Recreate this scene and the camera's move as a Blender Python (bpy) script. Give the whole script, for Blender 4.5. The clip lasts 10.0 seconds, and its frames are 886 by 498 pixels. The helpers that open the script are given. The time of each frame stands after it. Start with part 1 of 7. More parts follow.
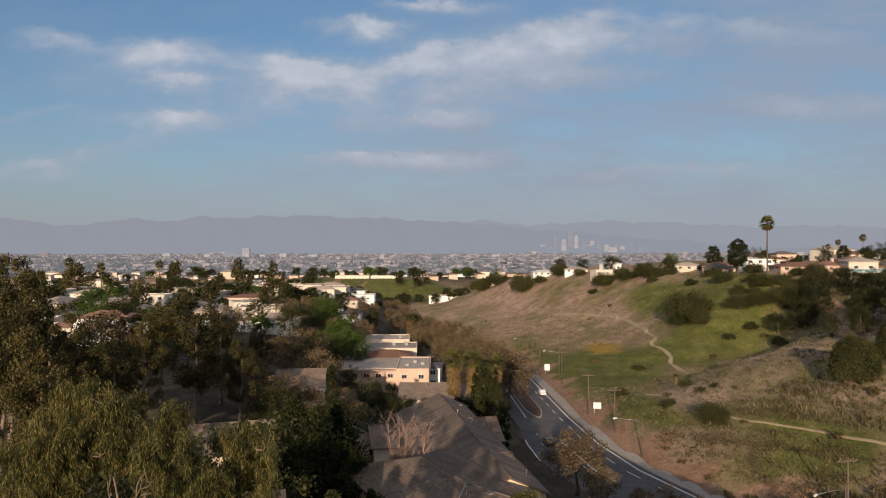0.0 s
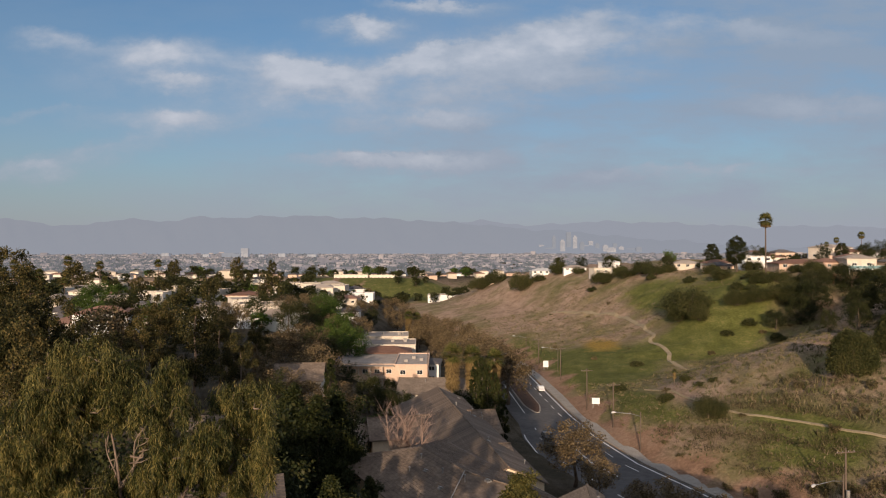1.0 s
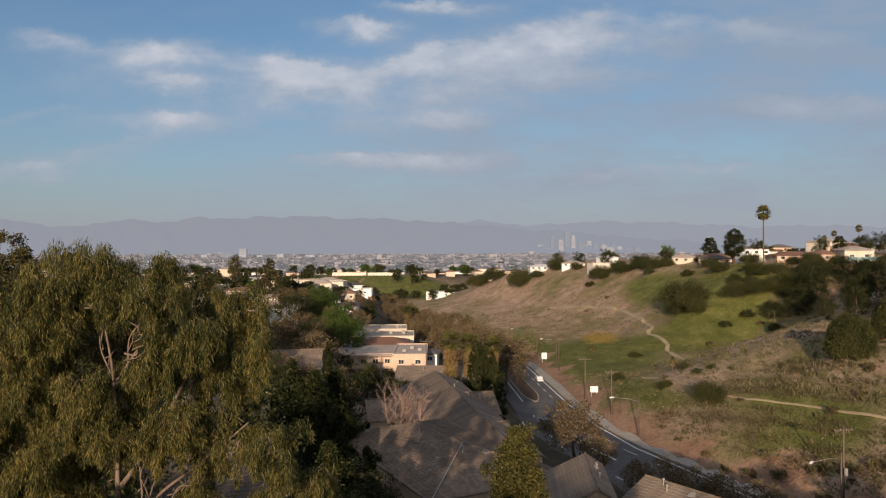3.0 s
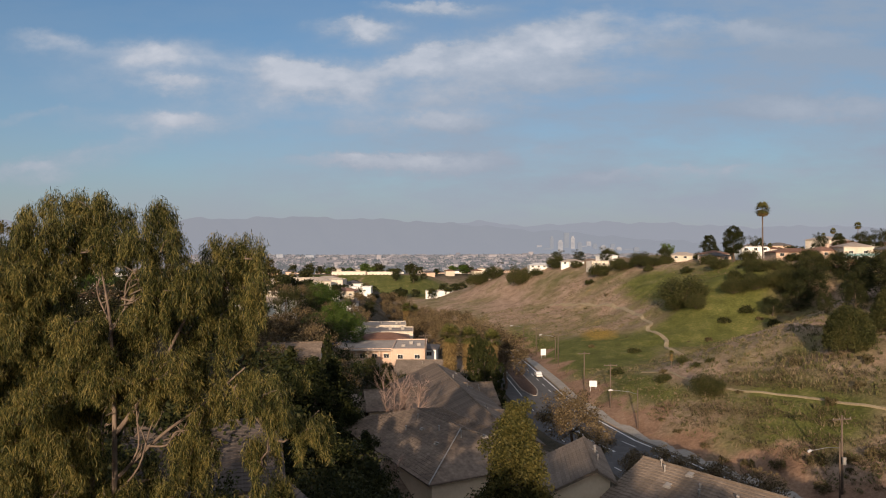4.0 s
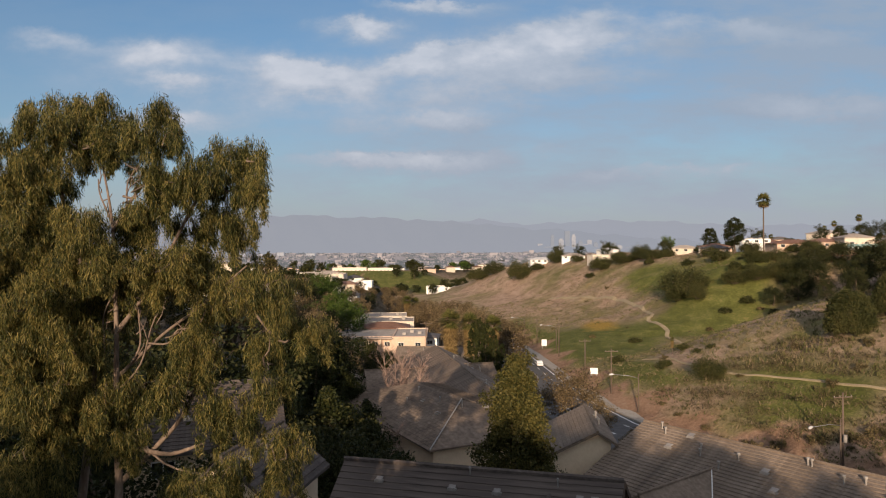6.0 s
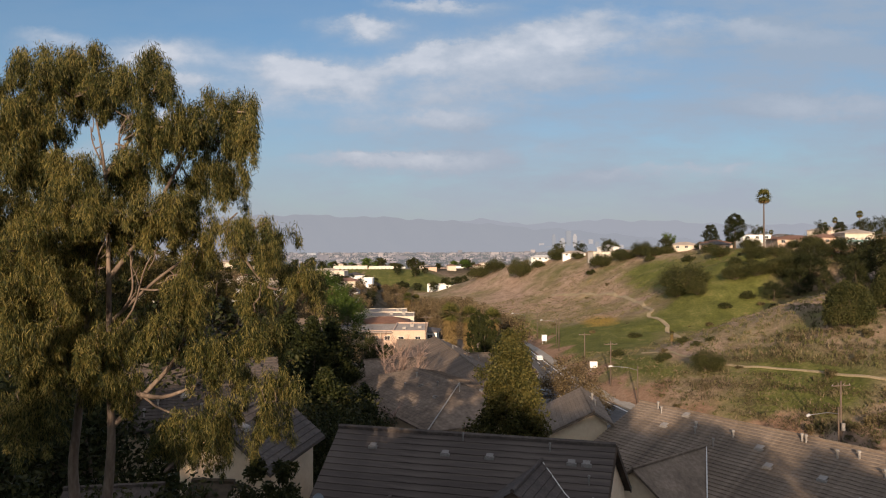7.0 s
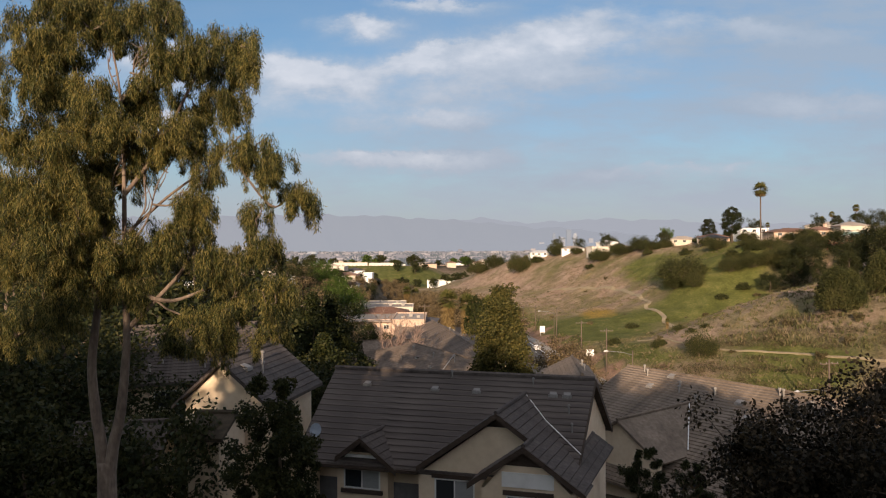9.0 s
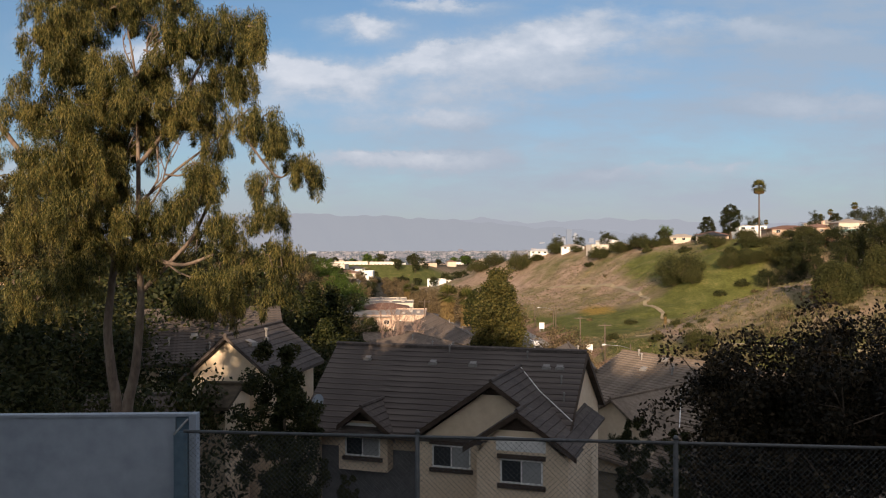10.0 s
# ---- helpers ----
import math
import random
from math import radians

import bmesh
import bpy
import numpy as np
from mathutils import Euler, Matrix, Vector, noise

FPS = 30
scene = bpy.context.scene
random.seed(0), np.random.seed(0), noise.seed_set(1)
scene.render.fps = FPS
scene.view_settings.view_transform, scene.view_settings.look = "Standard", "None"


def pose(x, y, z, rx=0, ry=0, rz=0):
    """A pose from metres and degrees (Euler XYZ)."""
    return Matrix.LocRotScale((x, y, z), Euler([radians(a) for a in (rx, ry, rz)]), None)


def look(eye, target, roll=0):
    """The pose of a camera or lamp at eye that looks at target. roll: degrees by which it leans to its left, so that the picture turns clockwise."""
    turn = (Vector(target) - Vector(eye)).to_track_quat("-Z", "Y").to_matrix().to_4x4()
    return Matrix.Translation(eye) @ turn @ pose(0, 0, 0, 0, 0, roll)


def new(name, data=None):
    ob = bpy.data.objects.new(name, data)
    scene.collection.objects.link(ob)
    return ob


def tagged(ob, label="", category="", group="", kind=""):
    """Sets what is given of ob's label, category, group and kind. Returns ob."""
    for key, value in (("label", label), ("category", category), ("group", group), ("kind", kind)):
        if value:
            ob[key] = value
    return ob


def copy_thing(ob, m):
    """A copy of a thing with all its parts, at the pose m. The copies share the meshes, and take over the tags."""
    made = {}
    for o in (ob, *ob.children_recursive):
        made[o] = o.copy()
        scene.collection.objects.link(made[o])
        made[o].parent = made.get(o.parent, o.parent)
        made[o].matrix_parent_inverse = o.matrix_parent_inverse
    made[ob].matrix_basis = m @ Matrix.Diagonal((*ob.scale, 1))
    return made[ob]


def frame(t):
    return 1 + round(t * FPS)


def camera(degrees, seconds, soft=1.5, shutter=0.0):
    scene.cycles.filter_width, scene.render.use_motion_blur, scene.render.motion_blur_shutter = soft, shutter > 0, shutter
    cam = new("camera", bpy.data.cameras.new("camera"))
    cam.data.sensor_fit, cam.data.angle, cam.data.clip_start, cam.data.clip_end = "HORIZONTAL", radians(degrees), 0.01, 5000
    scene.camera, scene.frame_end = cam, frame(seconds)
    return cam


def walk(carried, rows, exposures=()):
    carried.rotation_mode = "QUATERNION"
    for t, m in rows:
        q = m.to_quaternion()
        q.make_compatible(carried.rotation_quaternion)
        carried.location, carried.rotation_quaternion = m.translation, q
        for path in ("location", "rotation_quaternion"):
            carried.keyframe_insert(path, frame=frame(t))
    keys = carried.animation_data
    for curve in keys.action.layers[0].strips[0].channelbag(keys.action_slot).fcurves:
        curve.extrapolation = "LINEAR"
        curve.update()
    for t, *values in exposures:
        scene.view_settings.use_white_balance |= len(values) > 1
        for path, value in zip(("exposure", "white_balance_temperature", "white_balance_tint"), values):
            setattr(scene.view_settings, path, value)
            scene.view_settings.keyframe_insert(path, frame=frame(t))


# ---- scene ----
cam = camera(66.0, 10.0, soft=1.1)
PATH = [
    (0, (0.143, 0.605, 28.504), (0.143, 2.605, 28.504), -0.1),
    (0.5, (0.095, 0.596, 27.875), (0.098, 2.596, 27.875), -0.1),
    (1, (0.212, 0.508, 27.286), (0.215, 2.508, 27.287), -0.1),
    (1.5, (0.302, 0.491, 26.583), (0.306, 2.491, 26.583), -0.1),
    (2, (0.301, 0.531, 25.82), (0.308, 2.531, 25.822), -0.1),
    (2.5, (0.279, 0.574, 25.084), (0.286, 2.574, 25.086), -0.2),
    (4, (0.401, 0.49, 22.73), (0.41, 2.49, 22.735), -0.2),
    (4.5, (0.424, 0.484, 22.005), (0.434, 2.484, 22.009), -0.2),
    (5, (0.377, 0.51, 21.296), (0.386, 2.51, 21.299), -0.2),
    (5.5, (0.308, 0.503, 20.597), (0.316, 2.503, 20.599), -0.2),
    (7, (0.743, 0.257, 18.313), (0.746, 2.257, 18.314), -0.2),
    (7.5, (0.952, -0.138, 17.625), (0.953, 1.862, 17.625), -0.2),
    (8, (1.063, -0.603, 16.931), (1.065, 1.397, 16.931), -0.2),
    (8.5, (1.137, -1.145, 16.356), (1.138, 0.855, 16.354), -0.2),
    (9, (1.237, -1.753, 15.753), (1.239, 0.247, 15.752), -0.2),
    (9.5, (1.314, -2.395, 15.214), (1.315, -0.395, 15.213), -0.2),
    (10, (1.372, -3.042, 14.656), (1.373, -1.042, 14.655), -0.2),
]
EXPOSURE = [(0.0, 0.09, 6650, 14), (2.5, 0.12, 6700, 14), (5.5, 0.24, 6780, 14), (7.5, 0.38, 6820, 14), (10.0, 0.47, 6850, 14)]
walk(cam, [(t, look(eye, target, roll)) for t, eye, target, roll in PATH], EXPOSURE)
ROAD_Y = [-400, 20, 40, 70, 90, 114, 128, 147, 172, 211, 256, 300, 350, 400, 450, 500, 700]
ROAD_X = [330, 92, 77, 60, 51, 42.3, 37.5, 34, 32.3, 31, 30, 26, 14, 2, -10, -28, -120]
ROAD_Z = [-6, -11.5, -12, -12.3, -12.5, -12.6, -12.9, -13.3, -14, -15, -16.6, -18, -19.5, -20.5, -21, -21.5, -22]


def smooth(a, b, v):
    s = np.clip((v - a) / (b - a), 0, 1)
    return s * s * (3 - 2 * s)


def road_edge(y):
    """The road's right edge."""
    return np.interp(y, ROAD_Y, ROAD_X)


def road_left(y):
    """The road's left edge."""
    return road_edge(y) - np.interp(y, [60, 110, 128, 160], [16, 19, 18.5, 15])


def road_z(y):
    return np.interp(y, ROAD_Y, ROAD_Z)


def ground(x, y):
    """Height of the land: a plateau with the fence, the terraces of houses, the road's valley and the hill beyond it."""
    x, y = np.asarray(x, float), np.asarray(y, float)
    xr, zr = road_edge(y), road_z(y)
    xl = road_left(y)
    terr = np.interp(y, [-400, 6, 9, 22, 25, 40, 60, 75, 120, 160, 190, 240, 340, 480, 590, 680, 800, 1100, 1700, 4990],
                     [13, 10.2, 9.4, 1.2, 0, 0, -3, -5, -7, -10.5, -11, -14, -21, -22, -21, -1, -4, -21, -21, -7])
    rise = np.interp(y, [0, 60, 140, 215, 350, 480, 640, 700], [0, 3, 10, 14, 21, 20, 4, 0])
    terr = terr + rise * smooth(8, 55, -x)
    saddle = smooth(560, 600, y) * (1 - smooth(690, 760, y))
    terr = terr - 19 * saddle * smooth(-25, 25, x)
    bank = np.interp(y, [0, 60, 95, 130], [40, 32, 11, 5])
    left = terr + (zr - terr) * smooth(0, 1, (x - xl + bank) / bank)
    s = np.maximum(x - xr, 0)
    main = np.interp(s, [0, 3, 12, 31, 50, 70, 88, 105, 200, 900], [0, .2, 3.6, 7.2, 12.5, 25, 34, 36.5, 42, 40])
    gully = np.interp(s, [0, 3, 12, 41, 70, 100, 130, 200, 900], [0, .2, 3.2, 6.3, 11.5, 24, 33, 40, 40])
    spur = np.interp(s, [0, 3, 10, 22, 42, 60, 100, 150, 900], [0, .2, 4.5, 9, 17.5, 21, 27, 36, 38])
    wg = np.exp(-((y - 205 - 0.1 * s) / 26.0) ** 2)
    ws = 1 - smooth(150, 195, y - 0.12 * s)
    hill = (main * (1 - ws) + spur * ws) * (1 - wg) + gully * wg
    hill = hill * (1 - smooth(470, 640, y))
    hill = hill * (1 - 0.55 * smooth(260, 500, s))
    ripple = 0.5 * np.sin(x * .21 + y * .13) * np.sin(y * .17 - x * .09) + .3 * np.sin(x * .55 + 1.3) * np.sin(y * .47)
    ripple = ripple + .24 * np.sin(x * .8 + 2 * np.sin(y * .13)) * np.sin(y * .62 + x * .2)
    right = zr + hill + ripple * smooth(12, 40, s) * (1 - smooth(600, 700, y))
    far = smooth(560, 660, y)
    near = np.where(x > xr, right, left)
    return near * (1 - far) + terr * far

# ---- world, sun ----
SUN_EL, SUN_AZ = 12.5, 10.5          # the sun stands low, behind the first camera and a little to its left
world = bpy.data.worlds.new("world")
scene.world = world
world.use_nodes = True
wt = world.node_tree
for n in list(wt.nodes):
    wt.nodes.remove(n)


def wn(kind, **kw):
    n = wt.nodes.new(kind)
    for k, v in kw.items():
        if k == "operation":
            n.operation = v
    return n


def wmath(op, a, b=None, c=None):
    n = wn("ShaderNodeMath", operation=op)
    for i, v in enumerate((a, b, c)):
        if v is None:
            continue
        if isinstance(v, (int, float)):
            n.inputs[i].default_value = v
        else:
            wt.links.new(v, n.inputs[i])
    return n.outputs[0]


sky = wn("ShaderNodeTexSky")
sky.sky_type = "NISHITA"
sky.sun_disc = False
sky.sun_elevation = radians(SUN_EL)
sky.sun_rotation = radians(180 + SUN_AZ)
sky.altitude = 100
sky.air_density, sky.dust_density, sky.ozone_density = 1.0, 1.6, 1.0
way = wn("ShaderNodeTexCoord").outputs["Generated"]
sep = wn("ShaderNodeSeparateXYZ")
wt.links.new(way, sep.inputs[0])
ahead = wmath("MAXIMUM", sep.outputs[1], 0.08)
cu = wmath("DIVIDE", sep.outputs[0], ahead)
cv = wmath("DIVIDE", sep.outputs[2], ahead)
flat = wn("ShaderNodeCombineXYZ")
wt.links.new(cu, flat.inputs[0])
wt.links.new(cv, flat.inputs[1])


def wnoise(scale, sx, sy, detail, rough, off=0.0):
    m = wn("ShaderNodeVectorMath", operation="MULTIPLY_ADD")
    wt.links.new(flat.outputs[0], m.inputs[0])
    m.inputs[1].default_value = (sx, sy, 1)
    m.inputs[2].default_value = (off, off * .7, off)
    t = wn("ShaderNodeTexNoise")
    t.inputs["Scale"].default_value = scale
    t.inputs["Detail"].default_value = detail
    t.inputs["Roughness"].default_value = rough
    wt.links.new(m.outputs[0], t.inputs["Vector"])
    return t


# ragged edges for the cloud banks, at two scales
def warp(src, noise_node, ax, ay):
    m = wn("ShaderNodeVectorMath", operation="MULTIPLY_ADD")
    wt.links.new(noise_node.outputs["Color"], m.inputs[0])
    m.inputs[1].default_value = (ax, ay, 0)
    wt.links.new(src, m.inputs[2])
    c = wn("ShaderNodeVectorMath", operation="ADD")
    wt.links.new(m.outputs[0], c.inputs[0])
    c.inputs[1].default_value = (-ax / 2, -ay / 2, 0)
    return c.outputs[0]


shifted = warp(warp(flat.outputs[0], wnoise(8, 1, 1.6, 6, .6, 3.1), .12, .06), wnoise(34, 1, 1.5, 6, .65, 1.7), .028, .02)
bent = wn("ShaderNodeSeparateXYZ")
wt.links.new(shifted, bent.inputs[0])
# cloud banks: slope right, slope up, half width, half height, lean, weight; tops are crisper than undersides
BANKS = [(-.40, .272, .22, .050, .05, .30), (.06, .285, .22, .060, .12, .34), (-.194, .266, .105, .034, -.04, .95), (-.111, .328, .046, .018, 0, .95), (-.024, .286, .060, .024, .1, .85),
         (.150, .316, .115, .042, .18, .80), (-.579, .309, .055, .022, 0, .62), (-.425, .300, .085, .030, .03, .62),
         (-.384, .247, .070, .018, -.1, .60), (-.400, .193, .120, .020, 0, .52), (-.560, .135, .170, .024, .2, .62),
         (-.053, .137, .160, .015, .02, .75), (-.036, .195, .090, .020, .05, .48), (.361, .116, .160, .014, .03, .42),
         (-.020, .360, .070, .012, 0, .70), (.560, .216, .140, .026, -.05, .34), (-.600, .200, .090, .010, .1, .34),
         (.080, .240, .200, .030, .15, .30), (.400, .330, .200, .020, -.1, .30), (-.25, .225, .16, .03, .12, .30)]
total = None
for bx, by, rx, ry, lean, amp in BANKS:
    du = wmath("MULTIPLY_ADD", bent.outputs[0], 1 / rx, -bx / rx)
    dv = wmath("MULTIPLY_ADD", du, -lean * rx / ry, wmath("MULTIPLY_ADD", bent.outputs[1], 1 / ry, -by / ry))
    dv = wmath("MULTIPLY_ADD", wmath("MAXIMUM", dv, 0.0), .9, dv)
    d = wmath("MULTIPLY_ADD", du, du, wmath("MULTIPLY", dv, dv))
    g = wmath("MULTIPLY", wmath("EXPONENT", wmath("MULTIPLY", d, -1.0)), amp)
    total = g if total is None else wmath("ADD", total, g)
wisps = wnoise(2.6, 1, 4.2, 8, .60, 0.0).outputs["Fac"]
fine = wnoise(11, 1, 1.9, 7, .58, 5.0).outputs["Fac"]
# whole cover: banks ruffled by fine noise, and a veil that thickens up to the right
broken = wmath("MULTIPLY_ADD", fine, 1.9, .08)
crisp = wmath("MINIMUM", wmath("MAXIMUM", wmath("MULTIPLY_ADD", wmath("MULTIPLY", total, broken), 1.0, -.06), 0.0), 1.0)
spread = wmath("ADD", wmath("MULTIPLY_ADD", bent.outputs[1], -1.5, .62), bent.outputs[0])
thick = wmath("MINIMUM", wmath("MAXIMUM", wmath("MULTIPLY_ADD", spread, 1.5, .34), 0.22), 1.0)
veil = wmath("MULTIPLY", wmath("MINIMUM", wmath("MAXIMUM", wmath("MULTIPLY_ADD", wmath("MULTIPLY_ADD", fine, .28, wmath("MULTIPLY", wisps, .85)), 3.3, -1.15), 0.0), 1.0), .92)
cover = wmath("MINIMUM", wmath("ADD", crisp, wmath("MULTIPLY", veil, thick)), 0.95)
haze = wmath("POWER", wmath("SUBTRACT", 1.0, wmath("MINIMUM", wmath("MAXIMUM", cv, 0.0), 1.0)), 7.0)
tint = wn("ShaderNodeMix")
tint.data_type = "RGBA"
tint.blend_type = "MULTIPLY"
tint.inputs["Factor"].default_value = 1.0
wt.links.new(sky.outputs[0], tint.inputs["A"])
SKY_TINT = (.53, .84, 1.09, 1)
tint.inputs["B"].default_value = SKY_TINT
cloud = wn("ShaderNodeMix")
cloud.data_type = "RGBA"
wt.links.new(cover, cloud.inputs["Factor"])
wt.links.new(tint.outputs["Result"], cloud.inputs["A"])
lit = wn("ShaderNodeMix")
lit.data_type = "RGBA"
wt.links.new(wmath("MINIMUM", wmath("MULTIPLY", crisp, wmath("MULTIPLY_ADD", fine, 1.3, .1)), 1.0), lit.inputs["Factor"])
lit.inputs["A"].default_value = (2.42, 3.25, 4.30, 1)
lit.inputs["B"].default_value = (5.2, 5.7, 6.4, 1)
wt.links.new(lit.outputs["Result"], cloud.inputs["B"])
low = wn("ShaderNodeMix")
low.data_type = "RGBA"
away = wmath("MINIMUM", wmath("MAXIMUM", wmath("MULTIPLY_ADD", sep.outputs[1], 1.6, .25), 0.0), 1.0)
wt.links.new(wmath("MULTIPLY", wmath("MULTIPLY", haze, away), .92), low.inputs["Factor"])
wt.links.new(cloud.outputs["Result"], low.inputs["A"])
low.inputs["B"].default_value = (3.32, 3.5, 3.95, 1)
back = wn("ShaderNodeBackground")
back.inputs["Strength"].default_value = 0.1
# unseen bright overcast overhead and behind, added as neutral fill for the shade
over = wn("ShaderNodeMix")
over.data_type = "RGBA"
high = wmath("MAXIMUM", wmath("MULTIPLY_ADD", sep.outputs[2], 2.8, -1.2), wmath("MULTIPLY", sep.outputs[1], -2.5))
wt.links.new(wmath("MULTIPLY", wmath("MINIMUM", wmath("MAXIMUM", high, 0.0), 1.0), .72), over.inputs["Factor"])
wt.links.new(low.outputs["Result"], over.inputs["A"])
over.inputs["B"].default_value = (4.3, 4.25, 4.4, 1)
wt.links.new(over.outputs["Result"], back.inputs["Color"])
wout = wn("ShaderNodeOutputWorld")
wt.links.new(back.outputs[0], wout.inputs[0])

sun = new("sun", bpy.data.lights.new("sun", "SUN"))
sun.data.energy = 5.0
sun.data.angle = radians(0.6)
sun.data.color = (1.0, .78, .56)
sun.matrix_world = Matrix.Translation((0, -200, 120)) @ Vector((math.sin(radians(SUN_AZ)) * math.cos(radians(SUN_EL)), math.cos(radians(SUN_AZ)) * math.cos(radians(SUN_EL)), -math.sin(radians(SUN_EL)))).to_track_quat("-Z", "Y").to_matrix().to_4x4()


# ---- materials ----
def material(name, colours, scale=1.0, rough=.8, bump=.2, bump_scale=None, metal=0.0, stretch=(1, 1, 1), island=0.0, detail=6, random_object=0.0, translucent=0.0, spec=.3):
    """Procedural surface: a ramp of colours over two scales of noise, with bump of its own."""
    m = bpy.data.materials.new(name)
    m.use_nodes = True
    t = m.node_tree
    b = t.nodes["Principled BSDF"]
    b.inputs["Roughness"].default_value = rough
    b.inputs["Metallic"].default_value = metal
    b.inputs["Specular IOR Level"].default_value = spec
    geo = t.nodes.new("ShaderNodeNewGeometry")
    mul = t.nodes.new("ShaderNodeVectorMath")
    mul.operation = "MULTIPLY"
    mul.inputs[1].default_value = stretch
    tc = t.nodes.new("ShaderNodeTexCoord")
    t.links.new(tc.outputs["Object"], mul.inputs[0])
    n1 = t.nodes.new("ShaderNodeTexNoise")
    n1.inputs["Scale"].default_value = scale
    n1.inputs["Detail"].default_value = detail
    n1.inputs["Roughness"].default_value = .65
    t.links.new(mul.outputs[0], n1.inputs["Vector"])
    n2 = t.nodes.new("ShaderNodeTexNoise")
    n2.inputs["Scale"].default_value = scale * 7.3
    n2.inputs["Detail"].default_value = 4
    t.links.new(mul.outputs[0], n2.inputs["Vector"])
    mixf = t.nodes.new("ShaderNodeMath")
    mixf.operation = "MULTIPLY_ADD"
    mixf.inputs[1].default_value = .45
    t.links.new(n2.outputs["Fac"], mixf.inputs[0])
    half = t.nodes.new("ShaderNodeMath")
    half.operation = "MULTIPLY"
    half.inputs[1].default_value = .55
    t.links.new(n1.outputs["Fac"], half.inputs[0])
    t.links.new(half.outputs[0], mixf.inputs[2])
    fac = mixf.outputs[0]
    for weight, kind in ((island, "island"), (random_object, "object")):
        if not weight:
            continue
        if kind == "island":
            src = geo.outputs["Random Per Island"]
        else:
            src = t.nodes.new("ShaderNodeObjectInfo").outputs["Random"]
        w = t.nodes.new("ShaderNodeMath")
        w.operation = "MULTIPLY_ADD"
        w.inputs[1].default_value = weight
        w.inputs[2].default_value = -weight / 2
        t.links.new(src, w.inputs[0])
        a = t.nodes.new("ShaderNodeMath")
        a.operation = "ADD"
        t.links.new(fac, a.inputs[0])
        t.links.new(w.outputs[0], a.inputs[1])
        fac = a.outputs[0]
    ramp = t.nodes.new("ShaderNodeValToRGB")
    e = ramp.color_ramp.elements
    k = len(colours)
    lo, hi = .32, .68
    if k == 1:
        colours = [tuple(c * .9 for c in colours[0]), tuple(min(1, c * 1.08) for c in colours[0])]
        k = 2
    while len(e) < k:
        e.new(.5)
    for i, c in enumerate(colours):
        e[i].position = lo + (hi - lo) * i / (k - 1)
        e[i].color = (*c, 1)
    t.links.new(fac, ramp.inputs[0])
    t.links.new(ramp.outputs[0], b.inputs["Base Color"])
    if bump:
        n3 = t.nodes.new("ShaderNodeTexNoise")
        n3.inputs["Scale"].default_value = bump_scale or scale * 6
        n3.inputs["Detail"].default_value = 5
        t.links.new(mul.outputs[0], n3.inputs["Vector"])
        bp = t.nodes.new("ShaderNodeBump")
        bp.inputs["Strength"].default_value = bump
        bp.inputs["Distance"].default_value = .05
        t.links.new(n3.outputs["Fac"], bp.inputs["Height"])
        t.links.new(bp.outputs[0], b.inputs["Normal"])
    if translucent:
        tr = t.nodes.new("ShaderNodeBsdfTranslucent")
        t.links.new(ramp.outputs[0], tr.inputs["Color"])
        mx = t.nodes.new("ShaderNodeMixShader")
        mx.inputs[0].default_value = translucent
        t.links.new(b.outputs[0], mx.inputs[1])
        t.links.new(tr.outputs[0], mx.inputs[2])
        t.links.new(mx.outputs[0], t.nodes["Material Output"].inputs["Surface"])
    return m


def leaf_material(name, dark, mid, light, rough=.55):
    return material(name, [dark, mid, light], scale=.35, rough=rough, bump=0, island=.34, translucent=.22, random_object=.12, spec=.12)


M = {}
M["euc"] = material("eucalyptus_leaf", [(.019, .027, .008), (.093, .103, .029), (.285, .232, .074)], scale=.35, rough=.5, bump=0, island=.50, translucent=.44, random_object=0, spec=.25)
M["euc_dark"] = leaf_material("far_eucalyptus_leaf", (.015, .018, .008), (.050, .050, .017), (.155, .118, .044))
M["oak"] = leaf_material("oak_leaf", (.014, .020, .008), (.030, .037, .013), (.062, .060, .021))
M["green"] = leaf_material("bright_leaf", (.030, .055, .012), (.06, .10, .020), (.10, .135, .03))
M["brown"] = leaf_material("autumn_leaf", (.055, .041, .023), (.140, .104, .056), (.26, .195, .11))
M["cypress"] = leaf_material("cypress_leaf", (.011, .016, .006), (.024, .032, .010), (.05, .052, .016))
M["cone"] = leaf_material("conifer_leaf", (.024, .028, .009), (.066, .066, .020), (.135, .115, .038))
M["hill_bush"] = leaf_material("hillside_bush_leaf", (.020, .027, .010), (.050, .056, .019), (.105, .098, .036))
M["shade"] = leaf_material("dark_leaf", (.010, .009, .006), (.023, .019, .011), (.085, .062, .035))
M["palm"] = leaf_material("palm_leaf", (.04, .055, .015), (.11, .115, .035), (.20, .17, .07))
M["palm_dry"] = leaf_material("palm_skirt", (.11, .075, .035), (.20, .14, .06), (.28, .20, .09))
M["bark"] = material("pale_bark", [(.085, .062, .05), (.17, .128, .10), (.28, .22, .172)], 1.5, .85, .5, stretch=(1, 1, .35))
M["bark_dark"] = material("dark_bark", [(.05, .035, .025), (.10, .075, .055), (.16, .12, .09)], 2, .9, .5, stretch=(1, 1, .3))
M["twig"] = material("pale_twigs", [(.20, .135, .105), (.30, .21, .17), (.40, .30, .25)], 2, .85, .2)
M["tile"] = material("grey_brown_roof_tile", [(.050, .041, .038), (.085, .071, .065), (.135, .113, .100)], .8, .85, .35, bump_scale=14, random_object=.08)
